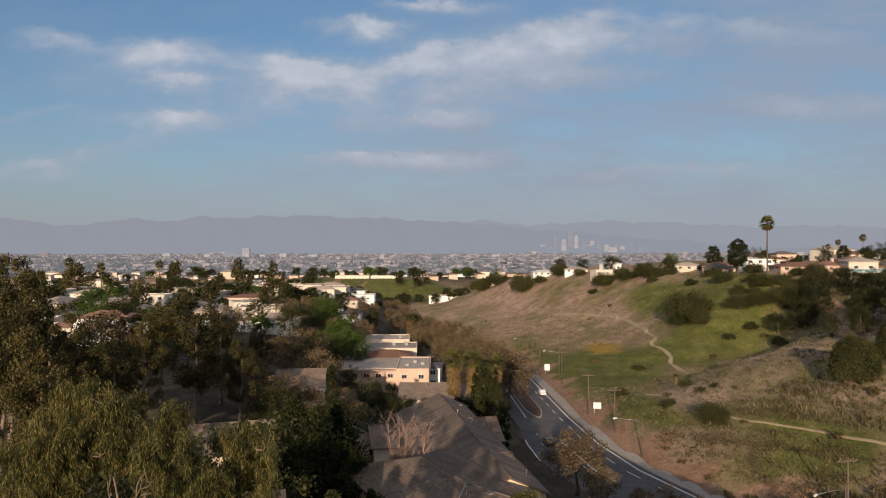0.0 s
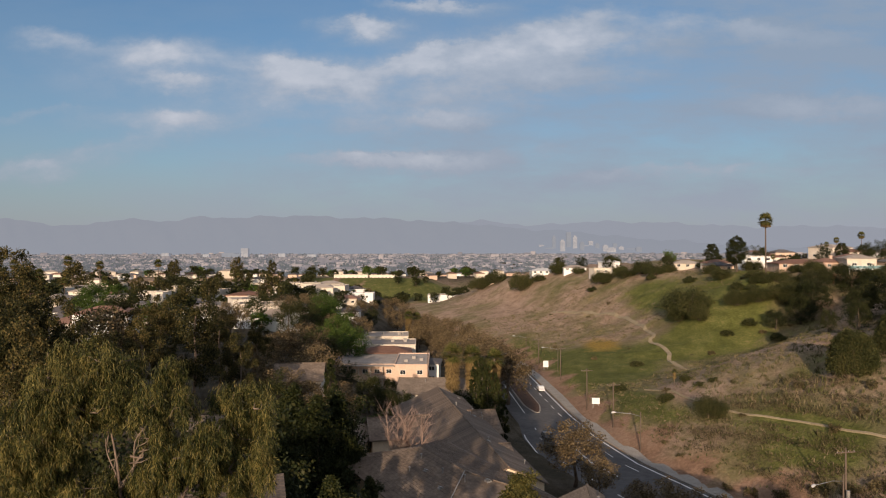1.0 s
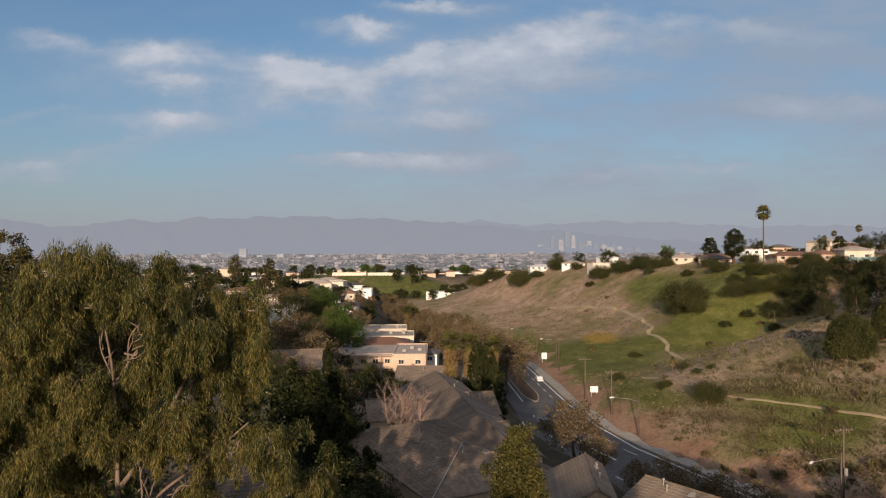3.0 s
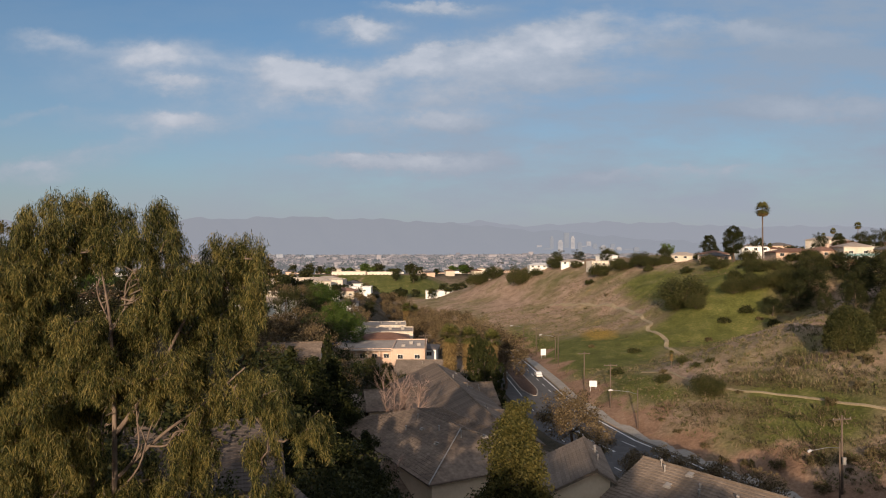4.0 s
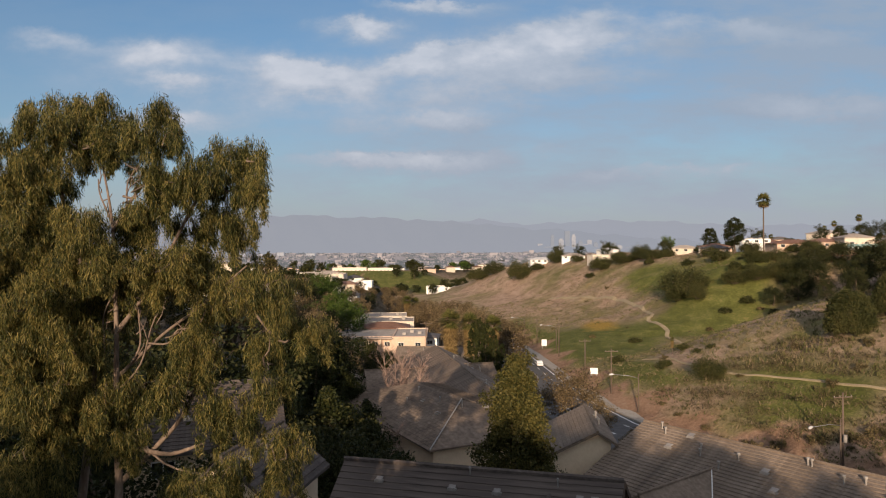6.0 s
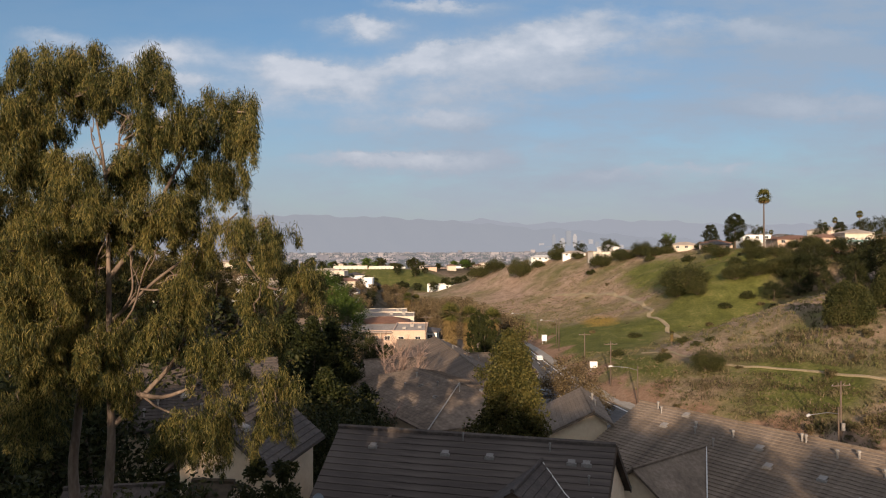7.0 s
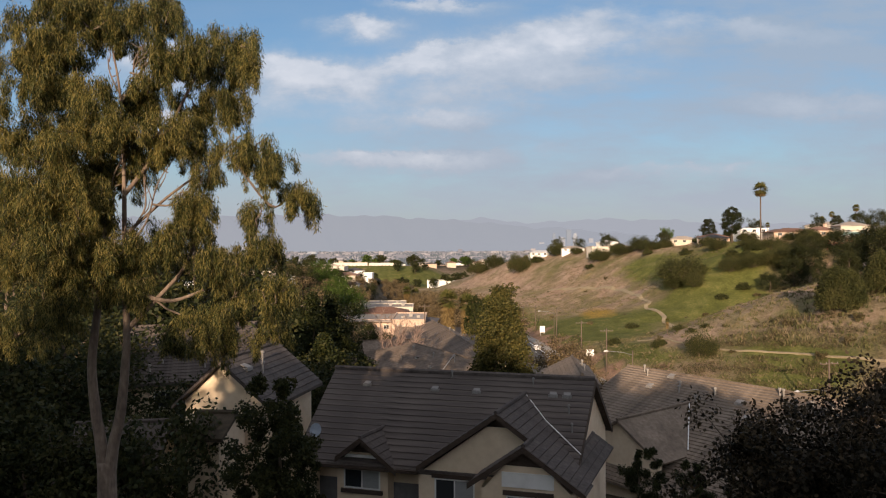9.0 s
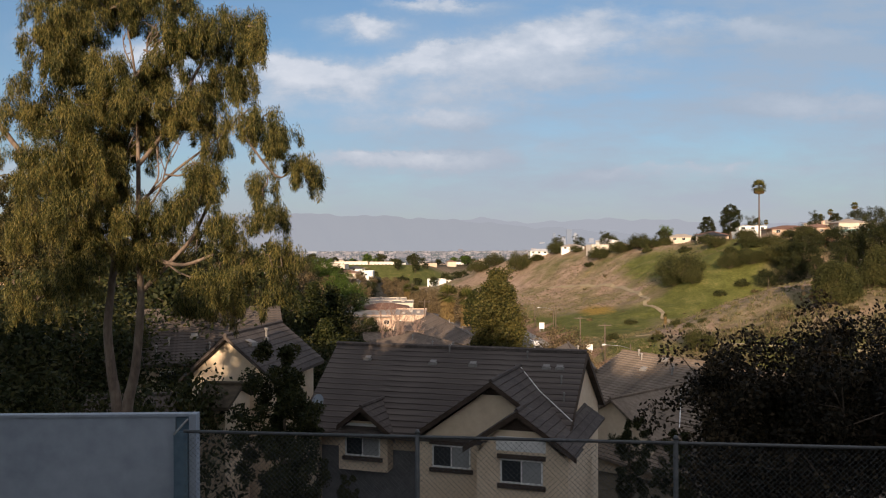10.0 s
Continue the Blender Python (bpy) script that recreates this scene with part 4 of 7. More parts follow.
            row.f += [(v, v + 3, v + 4, v + 1), (v + 1, v + 4, v + 5, v + 2)]
    row_mesh = row.mesh("tile_course", M["tile"])
    for i in range(int(4.85 * kk / .36)):
        d = i * .36 / kk
        part("tile_course", row_mesh, None, main, at=pose(-.22, -d, ZR - S * d + .01) @ Matrix.Diagonal((end(-d) + .2, 1, 1, 1)))
    part("ridge_cap", Shape().tube([(-.25, 0, ZR + .05), (13.2, 0, ZR + .05)], [.13, .13], 6), M["tile"], main)

    def cross(name, ax, az, y0, left, right, s, k=.15):
        """A gable roof whose ridge runs back from ax, az at y0; left and right: run, and the y at which that side ends."""
        sh, fb = Shape(), Shape()
        far = max(left[1], right[1])
        rf = None
        for sg, (w, y1) in ((-1, left), (1, right)):
            e = k * (y1 - y0)
            roof_slab(sh, (ax, y0, az), (ax + e, y1, az), (ax + e + sg * w, y1, az - w * s), (ax + sg * w, y0, az - w * s), .15)
            a, b = (ax, y0 - .03, az + .02), (ax + sg * w, y0 - .03, az - w * s + .02)
            fb.prism([a, b, (b[0], b[1], b[2] - .24), (a[0], a[1], a[2] - .24)], (0, .05, 0))
        rf = part(name, sh, M["tile"], ob)
        part("fascia", fb, M["trim"], rf)
        part("ridge_cap", Shape().tube([(ax, y0, az + .04), (ax + k * (far - y0), far, az + .04)], [.1, .1], 6), M["tile"], rf)
        kk = math.sqrt(1 + s * s)
        o = .36 / kk * 1.12
        for sg, (w, y1) in ((-1, left), (1, right)):
            me = Shape()
            m = max(3, int((y1 - y0) / .42))
            for i in range(m + 1):
                yy = y0 + (y1 - y0) * i / m
                h = .05 + .01 * ((i * 7) % 3)
                x = k * (yy - y0)
                me.v += [(x, yy, .004), (x + sg * o, yy, -s * o + h), (x + sg * o, yy, -s * o - .03)]
                if i:
                    v = len(me.v) - 6
                    me.f += [(v, v + 3, v + 4, v + 1), (v + 1, v + 4, v + 5, v + 2)]
            mm = me.mesh("tile_course", M["tile"])
            for i in range(int(w * kk / .36)):
                d = i * .36 / kk
                part("tile_course", mm, None, rf, at=pose(ax + sg * d, 0, az - s * d + .01))
        return rf

    cross("bay_roof", 3.1, 7.27, -5.0, (1.2, -2.4), (1.7, -2.4), .78, .2)
    cross("gable_roof", 9.32, 8.78, -5.2, (3.5, -.5), (3.85, .6), .71)
    cross("front_gable_roof", 10.66, 7.84, -6.5, (2.3, -5.1), (2.47, -5.1), .71, .15)
    # white valley flashing
    fl = [(9.32 + .15 * 4.3, -.91, 8.80), (11.1, -2.28, 7.91), (12.75, -3.72, 6.90)]
    part("valley_flashing", Shape().tube(fl, [.03, .03, .03], 5), M["white"], main, "white metal valley flashing")
    for x, b in ((1.9, .85), (5.5, .95), (7.6, .95), (11.3, .95), (11.95, .95)):
        roof_vent(main, x, -b, ZR - S * b + .04, 2)
    for x, b in ((6.2, .3), (10.3, .5), (12.1, 1.8), (12.3, 2.7)):
        roof_vent(main, x, -b, ZR - S * b + .02, 3)
    for x, y, z, w, h in ((2.13, -4.46, 4.84, 1.77, .92), (6.53, -4.76, 4.72, 1.79, 1.03), (9.92, -6.16, 4.75, 1.80, 1.03)):
        window_at(ob, x, y, z, w, h, blind=True)
        for zt in (z - .2, z + h + .02):
            part("window_trim", Shape().box(x - .12, x + w + .12, y - .14, y - .03, zt, zt + .18), M["trim"], ob, "dark brown timber trim")
    window_at(ob, 6.9, -4.81, 1.0, 1.5, 1.2)
    window_at(ob, 10.2, -6.21, 1.0, 1.5, 1.2)
    window_at(ob, 13.0, -4.2, 1.2, .9, 1.1, 82.6)
    dr = part("door", Shape().box(3.3, 4.3, -3.66, -3.58, .1, 2.2), M["trim"], ob)
    part("door_handle", Shape().tube([(4.15, -3.66, 1.05), (4.15, -3.72, 1.05), (4.02, -3.72, 1.05)], [.02, .02, .02], 6), M["metal"], dr)
    gutter = Shape().box(-.2, 5.8, -4.98, -4.86, 5.86, 6.0)
    part("gutter", gutter, M["trim"], main)
    return ob


near_house()


def satellite_dish():
    ob = thing("satellite_dish", -4.73, 30.5, 6.72, -15, "pale blue-grey satellite dish on the tiled roof edge", "satellite dish")
    sh = Shape()
    rows = 5
    for i in range(rows + 1):
        r = .38 * i / rows
        for j in range(16):
            w = 2 * math.pi * j / 16
            sh.v.append((r * math.cos(w), -.05 * (i / rows) ** 2, r * 1.1 * math.sin(w)))
    for i in range(rows):
        for j in range(16):
            a, b = i * 16 + j, i * 16 + (j + 1) % 16
            sh.f.append((a, b, b + 16, a + 16))
    part("reflector", sh, M["panel"], ob, at=pose(0, -.1, .5, -20, 0, 0) @ Matrix.Scale(.78, 4))
    part("mast", Shape().tube([(0, 0, -.3), (0, 0, .45)], [.03, .03], 8), M["metal"], ob)
    part("arm", Shape().tube([(0, -.1, .3), (0, -.5, .42)], [.015, .015], 6).box(-.05, .05, -.56, -.47, .37, .48), M["metal"], ob)


satellite_dish()

# ---- fence on the plateau ----
def chain_fence():
    p, q = Vector((-2.35, 6.75, 0)), Vector((16.0, 4.9, 0))
    L = (q - p).length
    rz = math.degrees(math.atan2(q.y - p.y, q.x - p.x))
    ob = thing("chain_link_fence", p.x, p.y, 10.22, rz, "galvanised chain-link fence along the slope's edge", "fence")
    H = 1.83
    for i in range(5):
        x = 3.38 + 3.48 * i
        part("post", Shape().tube([(x, 0, -.6), (x, 0, H + .05)], [.032, .032], 8).tube([(x, 0, H + .05), (x, 0, H + .1)], [.045, .02], 8), M["fence"], ob, soft=True)
    part("top_rail", Shape().tube([(0, 0, H), (L, 0, H)], [.024, .024], 8), M["fence"], ob, soft=True)
    w = Shape()
    step, r = .075, .0022
    k = int((L + H) / step)
    for i in range(k):
        for sg in (1, -1):
            a = i * step - (H if sg > 0 else 0)
            x0, z0, x1, z1 = a, .03, a + sg * H, H
            if sg < 0:
                x0, x1 = a + 0.0, a - H
            lo, hi = 0.0, 1.0
            if x1 != x0:
                u0, u1 = (0 - x0) / (x1 - x0), (L - x0) / (x1 - x0)
                lo, hi = max(lo, min(u0, u1)), min(hi, max(u0, u1))
            if hi <= lo:
                continue
            a3 = (x0 + (x1 - x0) * lo, sg * .004, z0 + (z1 - z0) * lo)
            b3 = (x0 + (x1 - x0) * hi, sg * .004, z0 + (z1 - z0) * hi)
            w.tube([a3, b3], [r, r], 3)
    part("wire_mesh", w, M["fence"], ob)


chain_fence()


def panel_gate():
    ob = thing("privacy_panel", -7.9, 7.75, 10.15, 1.0, "tall pale grey privacy panel with blue-grey end frame", "gate")
    part("panel", Shape().box(0, 5.02, -.05, .05, -.3, 1.86), M["panel"], ob)
    part("cap", Shape().box(-.02, 5.24, -.07, .07, 1.86, 1.9), M["panel"], ob)
    part("end_strip", Shape().box(5.03, 5.24, -.16, .04, -.3, 1.62), M["bluepaint"], ob, "blue-grey painted strip")
    part("corner", Shape().box(5.03, 5.24, -.03, .04, 1.62, 1.86), M["bluepaint"], ob)
    part("post", Shape().box(5.25, 5.36, -.1, .08, -.4, 1.9), M["panel"], ob)
    part("brace", Shape().tube([(5.04, -.17, 1.6), (5.24, -.12, 1.83)], [.018, .018], 6), M["metal"], ob)


panel_gate()


# ---- the big gum tree by the houses ----
def big_gum():
    rng = np.random.default_rng(11)
    bx, by = -9.4, 20.0
    bz = gz(bx, by)
    ob = thing("eucalyptus", bx, by, bz, 0, "tall pale-barked eucalyptus with two trunks and drooping olive leaves", "tree")
    # crown masses: middle, half width and half height
    TOP = [(-11.4, 19.4, 22.7, 0.73, 0.65), (-11.4, 19.0, 21.5, 0.63, 0.79), (-10.7, 19.8, 23.6, 0.74, 0.63), (-10.6, 19.1, 22.3, 0.72, 0.72), (-10.9, 18.9, 20.9, 0.79, 0.71), (-9.8, 19.8, 23.0, 0.74, 0.83), (-11.0, 21.3, 24.3, 0.44, 0.32),
            (-9.7, 20.9, 24.0, 0.79, 0.7), (-9.2, 20.8, 23.0, 0.78, 0.7), (-7.8, 19.3, 23.0, 0.61, 0.53), (-7.6, 20.2, 23.8, 0.34, 0.4), (-7.1, 19.5, 23.1, 0.19, 0.23), (-6.8, 19.0, 21.9, 0.6, 0.35),
            (-6.2, 19.3, 22.1, 0.56, 0.45), (-6.2, 21.3, 22.8, 0.62, 0.53), (-5.2, 21.0, 22.8, 0.42, 0.46), (-5.8, 21.0, 21.9, 0.66, 0.61)]
    TOP_MORE = [(-6.8, 20.9, 21.8, 0.49, 0.38), (-7.2, 19.2, 21.5, 0.35, 0.29), (-4.8, 19.6, 21.7, 0.23, 0.42), (-5.9, 20.5, 20.9, 0.65, 0.58), (-7.0, 21.1, 20.7, 0.74, 0.49), (-8.8, 21.2, 20.8, 0.64, 0.46), (-9.4, 18.9, 20.8, 0.63, 0.47),
            (-11.0, 20.4, 20.7, 0.68, 0.68)]
    MIDDLE = [(-5.7, 20.7, 20.2, 0.48, 0.48), (-11.4, 20.6, 19.7, 1.03, 0.77), (-9.7, 20.1, 19.6, 1.01, 0.64), (-7.6, 19.2, 19.5, 0.96, 0.67), (-6.6, 20.0, 19.6, 0.67, 0.55), (-4.5, 19.0, 18.9, 0.66, 0.47), (-4.3, 21.0, 18.8, 0.35, 0.45),
            (-5.5, 20.2, 18.9, 0.56, 0.47), (-4.3, 19.5, 18.3, 0.55, 0.36), (-3.6, 20.3, 17.6, 0.27, 0.3), (-11.1, 21.2, 18.4, 1.24, 0.85), (-9.3, 21.1, 18.6, 1.05, 0.84),
            (-11.7, 19.9, 17.5, 0.83, 0.99), (-12.3, 19.5, 19.5, 0.73, 1.14), (-12.7, 20.2, 17.5, 0.67, 1.01)]
    LOW = [(-3.5, 21.2, 17.4, 0.39, 0.46), (-10.2, 20.4, 17.0, 1.02, 0.82), (-11.2, 19.9, 16.0, 0.83, 0.83), (-8.8, 19.2, 15.8, 0.83, 0.72), (-10.0, 19.6, 15.2, 0.78, 0.59), (-8.6, 21.0, 16.1, 0.73, 0.73), (-10.7, 18.8, 14.4, 0.66, 0.66),
            (-9.5, 18.8, 14.5, 0.5, 0.47), (-12.8, 20.5, 15.6, 0.68, 1.02), (-4.6, 20.0, 15.9, 0.63, 0.53), (-5.7, 19.7, 15.4, 0.62, 0.59), (-5.9, 21.5, 14.4, 0.57, 0.5), (-6.0, 19.2, 13.7, 0.88, 0.58), (-7.2, 19.9, 13.0, 0.4, 0.46),
            (-3.9, 19.3, 14.4, 0.51, 0.72), (-4.4, 20.5, 13.2, 0.48, 0.44), (-5.5, 19.5, 13.0, 0.78, 0.39), (-6.7, 19.7, 17.2, 0.59, 0.49)]
    LOW_MORE = [(-8.6, 19.6, 14.7, 0.65, 0.49), (-4.8, 20.3, 17.0, 0.41, 0.51), (-13.1, 21.2, 13.1, 0.71, 0.89), (-10.5, 19.0, 13.6, 0.48, 0.38)]
    FRONT = [(-7.1, 20.1, 19.0, .7, .4), (-6.3, 20.3, 18.3, .42, .42), (-7.0, 20.4, 17.2, .4, .35), (-8.6, 20.2, 19.2, .5, .35), (-10.4, 19.2, 21.9, .55, .42), (-6.6, 19.2, 16.5, .6, .5), (-7.3, 19.3, 16.0, .5, .4), (-9.9, 18.4, 16.4, 1.0, .8), (-9.5, 18.5, 17.6, .8, .7), (-10.3, 18.5, 18.6, .9, .7), (-9.0, 18.6, 19.8, .8, .6), (-10.6, 18.4, 17.2, .8, .6), (-7.7, 19.9, 21.9, .5, .35), (-7.9, 19.5, 20.9, .6, .4), (-8.6, 20.4, 20.4, .6, .4)]
    twigs = Shape()

    def limb(pts, r0, r1, n=8, name="limb"):
        v = [Vector(p) - Vector((bx, by, bz)) for p in pts]
        fine_pts = []
        for i in range(len(v) - 1):
            a, b, c, d = v[max(i - 1, 0)], v[i], v[i + 1], v[min(i + 2, len(v) - 1)]
            for k in range(4):
                u = k / 4
                fine_pts.append(.5 * ((2 * b) + (c - a) * u + (2 * a - 5 * b + 4 * c - d) * u * u + (3 * b - a - 3 * c + d) * u ** 3))
        fine_pts.append(v[-1])
        m = len(fine_pts)
        part(name, Shape().tube(fine_pts, [r0 + (r1 - r0) * i / (m - 1) for i in range(m)], n), M["bark"], ob, soft=True)

    fork = (-9.5, 20, 9.0)
    limb([(bx, by, bz - .6), (-9.45, 20, 5), (-9.47, 20, 8.0), fork], .36, .27, 12, "trunk")
    limb([(-9.52, 20.02, 7.9), (-9.68, 20.05, 9.5), (-9.87, 20.1, 10.5), (-10.0, 20.1, 12.0), (-9.9, 20.2, 13.5), (-9.6, 20.1, 16.0), (-9.9, 20.2, 19), (-10.6, 20, 22)], .205, .05, 10, "trunk")
    limb([(-9.45, 19.98, 7.9), (-9.25, 19.95, 9.5), (-9.0, 19.9, 10.5), (-8.84, 19.9, 12.0), (-8.74, 19.8, 13.2), (-8.85, 19.9, 15.0), (-8.9, 20, 18), (-9.0, 20, 20.6), (-9.3, 20, 22.4)], .20, .018, 10, "trunk")
    limb([(-8.8, 19.9, 13.9), (-8.2, 19.7, 14.25), (-7.2, 19.6, 14.15), (-6.2, 19.5, 14.5)], .10, .04, 7)
    limb([(-8.8, 19.9, 13.2), (-7.6, 19.8, 14.4), (-6.9, 19.9, 15.3), (-6.1, 20, 17.3)], .085, .04, 7)
    limb([(-8.9, 20, 16.2), (-7.7, 20.3, 17.4), (-6.6, 20.2, 18.2), (-5.2, 20.1, 19.4)], .06, .025, 6)
    limb([(-8.9, 20, 17.5), (-8.0, 20.2, 18.8), (-7.1, 20.2, 20.5), (-6.2, 20.2, 22.2)], .08, .03, 6)
    limb([(-9.8, 20.2, 14.5), (-11.4, 20, 16.2), (-13.2, 20.3, 18.2), (-15, 20.4, 20.4), (-16.5, 20.2, 21.5)], .14, .04, 7)
    limb([(-5.6, 20.1, 18.9), (-4.4, 20.5, 17.2), (-3.8, 20.7, 17.5), (-3.2, 20.8, 18.0)], .045, .018, 5)
    limb([(-8.9, 20, 15.2), (-7.4, 19.6, 13.9), (-5.9, 19.4, 13.6)], .05, .02, 6)
    limb([(-9.0, 20, 20.4), (-8.5, 20.1, 21.3), (-8.1, 20.1, 21.8)], .06, .03, 5)
    # bare forks that show in the crown's gaps
    for a, b in (((-8.9, 20, 15.8), (-7.0, 19.8, 18.9)), ((-8.5, 20, 16.6), (-8.1, 20.2, 19.0)), ((-8.0, 20, 17.2), (-6.6, 20.1, 17.6)), ((-9.6, 20.1, 16.4), (-8.9, 19.8, 18.6)), ((-9.0, 20, 20.2), (-9.4, 20, 21.9)), ((-9.0, 20, 20.6), (-8.2, 20, 22.3)), ((-8.7, 20, 21.4), (-8.0, 20, 21.7))):
        a, b = Vector(a), Vector(b)
        limb([a, a.lerp(b, .3) + Vector((.12, .05, -.14)), a.lerp(b, .65) + Vector((-.10, .05, .1)), b], .036, .014, 6)
        for k in range(5):
            c = a.lerp(b, .35 + .14 * k)
            e = c + Vector((rng.normal() * .45, rng.normal() * .3, .2 + .5 * rng.random()))
            twigs.tube([c - Vector((bx, by, bz)), c.lerp(e, .5) - Vector((bx, by, bz)) + Vector((.04, 0, -.05)), e - Vector((bx, by, bz))], [.022, .015, .006], 5)
    # hanging sprays: each twig arches out and hangs down, with leaves all along it
    cs, rs = [], []
    for cx, cy, cz, rx, rzz in FRONT + TOP + TOP_MORE + MIDDLE + LOW + LOW_MORE:
        ry = .75 * rx + .5
        n = max(8, int(29 * rx ** .7 * ry ** .6 * rzz ** .7))
        for i in range(n):
            d = rng.normal(size=3)
            d /= np.linalg.norm(d)
            d *= .30 + .62 * rng.random() ** .5
            c = np.array((cx + d[0] * rx - bx, cy + d[1] * ry - by, cz - .04 + d[2] * rzz * .92 - bz))
            w = rng.random() * 6.283
            out = np.array((math.cos(w), math.sin(w), 0)) * (.12 + .18 * rng.random()) + np.array((d[0], d[1], 0)) * .22
            drop = .25 + .6 * rng.random() ** 1.5
            p1 = c + out * .6 + np.array((0, 0, .05))
            p2 = c + out - np.array((0, 0, drop * .45))
            p3 = c + out * 1.12 - np.array((0, 0, drop))
            for q, r in ((c, .22), (p1, .22), (.5 * (p1 + p2), .20), (p2, .18), (.5 * (p2 + p3), .15), (p3, .11)):
                cs.append(tuple(q))
                rs.append(r * (.75 + .6 * rng.random()))
            if i % 5 == 0:
                mid = np.array((cx - bx, cy - by, cz - bz - .3))
                twigs.tube([tuple(mid), tuple(.5 * (mid + c) + rng.normal(size=3) * .12), tuple(c), tuple(p1), tuple(p2)], [.034, .024, .013, .008, .004], 4)
    tagged(part("twig_work", twigs, M["bark"], ob, soft=True), kind="stuff")
    per = int(540000 / len(cs))
    q = leaves_at(rng, cs, rs, per, .165, .0175, droop=1.1, squash=1.3)
    part("crown", quads_mesh("crown", q, M["euc"]), M["euc"], ob)


big_gum()

# ---- tree kinds ----
EUC = [make_tree("eucalyptus", "tall dark-green eucalyptus with a ragged crown", "tree", M["euc_dark"], M["bark"], 20 + i, 16.6, 3.3, .26, 24, 300, .24, .6, .30) for i in range(4)]
BROWN = [make_tree("street_tree", "brownish broadleaf tree losing its leaves", "tree", M["brown"], M["bark_dark"], 40 + i, 11.2, 4.6, .25, 40, 90, .34, .1, .3) for i in range(3)]
LEAFY = [make_tree("broadleaf_tree", "rounded bright green broadleaf tree", "tree", M["green"], M["bark_dark"], 50 + i, 10.2, 4.6, .25, 46, 110, .34, .1, .2) for i in range(2)]
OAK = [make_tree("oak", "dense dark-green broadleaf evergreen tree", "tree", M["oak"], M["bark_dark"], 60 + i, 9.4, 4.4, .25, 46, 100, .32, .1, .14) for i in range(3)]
CONIF = [make_tree("conifer", "dark pointed conifer between the houses", "tree", M["cypress"], M["bark_dark"], 70 + i, 13.4, 3.6, .2, 80, 120, .30, .3, .04, cone=True) for i in range(2)]
CYP = [make_tree("cypress", "slim dark columnar cypress beside the houses", "tree", M["cypress"], M["bark_dark"], 80 + i, 13, 1.7, .14, 54, 80, .32, -.2, .05, column=True) for i in range(2)]
SHRUB = [make_shrub("shrub", "dark-green rounded shrub on the slope", "shrub", M["hill_bush"], 90 + i, 4, 3, 30, 70, .30) for i in range(3)]
BIGSH = [make_shrub("shrub", "large dense dark-green shrub on the slope", "shrub", M["hill_bush"], 92 + i, 11, 8.4, 80, 170, .30) for i in range(3)]
def make_dome(seed):
    """A clipped-looking round bush: many small clumps over an oval, nearly closed."""
    rng = np.random.default_rng(seed)
    ob = thing("shrub", 0, 0, 0, 0, "large dense round evergreen shrub on the slope", "shrub")
    cs = []
    for i in range(170):
        u = (i + .5) / 170
        w = 2.399 * i
        r = math.sqrt(1 - (u * .98) ** 2.2)
        k = .90 + .10 * rng.random()
        cs.append((math.cos(w) * r * 1.0 * k, math.sin(w) * r * 1.0 * k, (.04 + .96 * u) * k * 1.7))
    st = Shape().tube([(0, 0, -.3), (.03, 0, .5), (0, .03, 1.2)], [.09, .07, .03], 6)
    part("trunk", st, M["bark_dark"], ob)
    part("foliage", quads_mesh("foliage", leaves_at(rng, cs, .17, 150, .062, .045), M["hill_bush"]), M["hill_bush"], ob)
    return ob


DOME = [make_dome(7)]
SCRUB = [make_shrub("scrub_bush", "low dry olive scrub bush", "shrub", M["scrub"], 95 + i, 2.2, 1.2, 16, 40, .20) for i in range(3)]
FANP = [make_palm("fan_palm", "fan palm with a shaggy dry skirt", 100 + i, 11.6, 2.3, "", 1.9, .28) for i in range(2)]
TALLP = [make_palm("tall_palm", "slender tall fan palm on the ridge", 110 + i, 19.5, 3.0, "ridge palms", .5, .22) for i in range(2)]


def scatter(protos, rows, base_h, seed, lo=.9, hi=1.15):
    rng = np.random.default_rng(seed)
    for i, (x, y, h) in enumerate(rows):
        if h < 2:
            continue
        src = protos[i % len(protos)]
        ob = plant(src, x, y, 1.0, rng.random() * 360)
        s = h / base_h
        w = s * (lo + (hi - lo) * rng.random())
        ob.matrix_basis = pose(x, y, gz(x, y), 0, 0, rng.random() * 360) @ Matrix.Diagonal((w, w, s, 1))


scatter(EUC, [(-72.5, 114, 29), (-68.5, 112, 26), (-58.2, 92.6, 23), (-63.3, 105.6, 21), (-54.7, 96.6, 22.5), (-44.8, 72.6, 22.6), (-38.6, 66.6, 20.6), (-48.2, 92.6, 18.9), (-42.4, 88.6, 19.2), (-45.0, 102.6, 19.2), (-50.3, 122.6, 19.4),
              (-40.6, 112.6, 23.9), (-41.6, 128.6, 18.1), (-35.0, 118.6, 16.0), (-37.5, 140.6, 15.5), (-61.3, 110.6, 16.2), (-64.7, 140.6, 17.1), (-51.8, 80.6, 23.9)], 18, 1)
scatter(BROWN, [(-34.6, 172.6, 12.7), (-38.0, 165.6, 10.5), (-54.9, 110.6, 16.9), (-27.7, 150.6, 12.5), (-41.0, 158.6, 9.5), (-58.7, 190.6, 11.4), (-36.9, 230.6, 9.4), (-30.9, 260.6, 9.4),
                (14.7, 205.6, 15.4), (9.1, 235.6, 15.7), (3.7, 275.6, 15.9), (12.1, 220.6, 14.5), (-0.9, 305.6, 15.5), (17.6, 182.6, 15.0), (-6.8, 345.6, 16.0), (-21.1, 400.6, 14.0), (-28.7, 370.6, 9.3)], 12, 2, 1.0, 1.35)
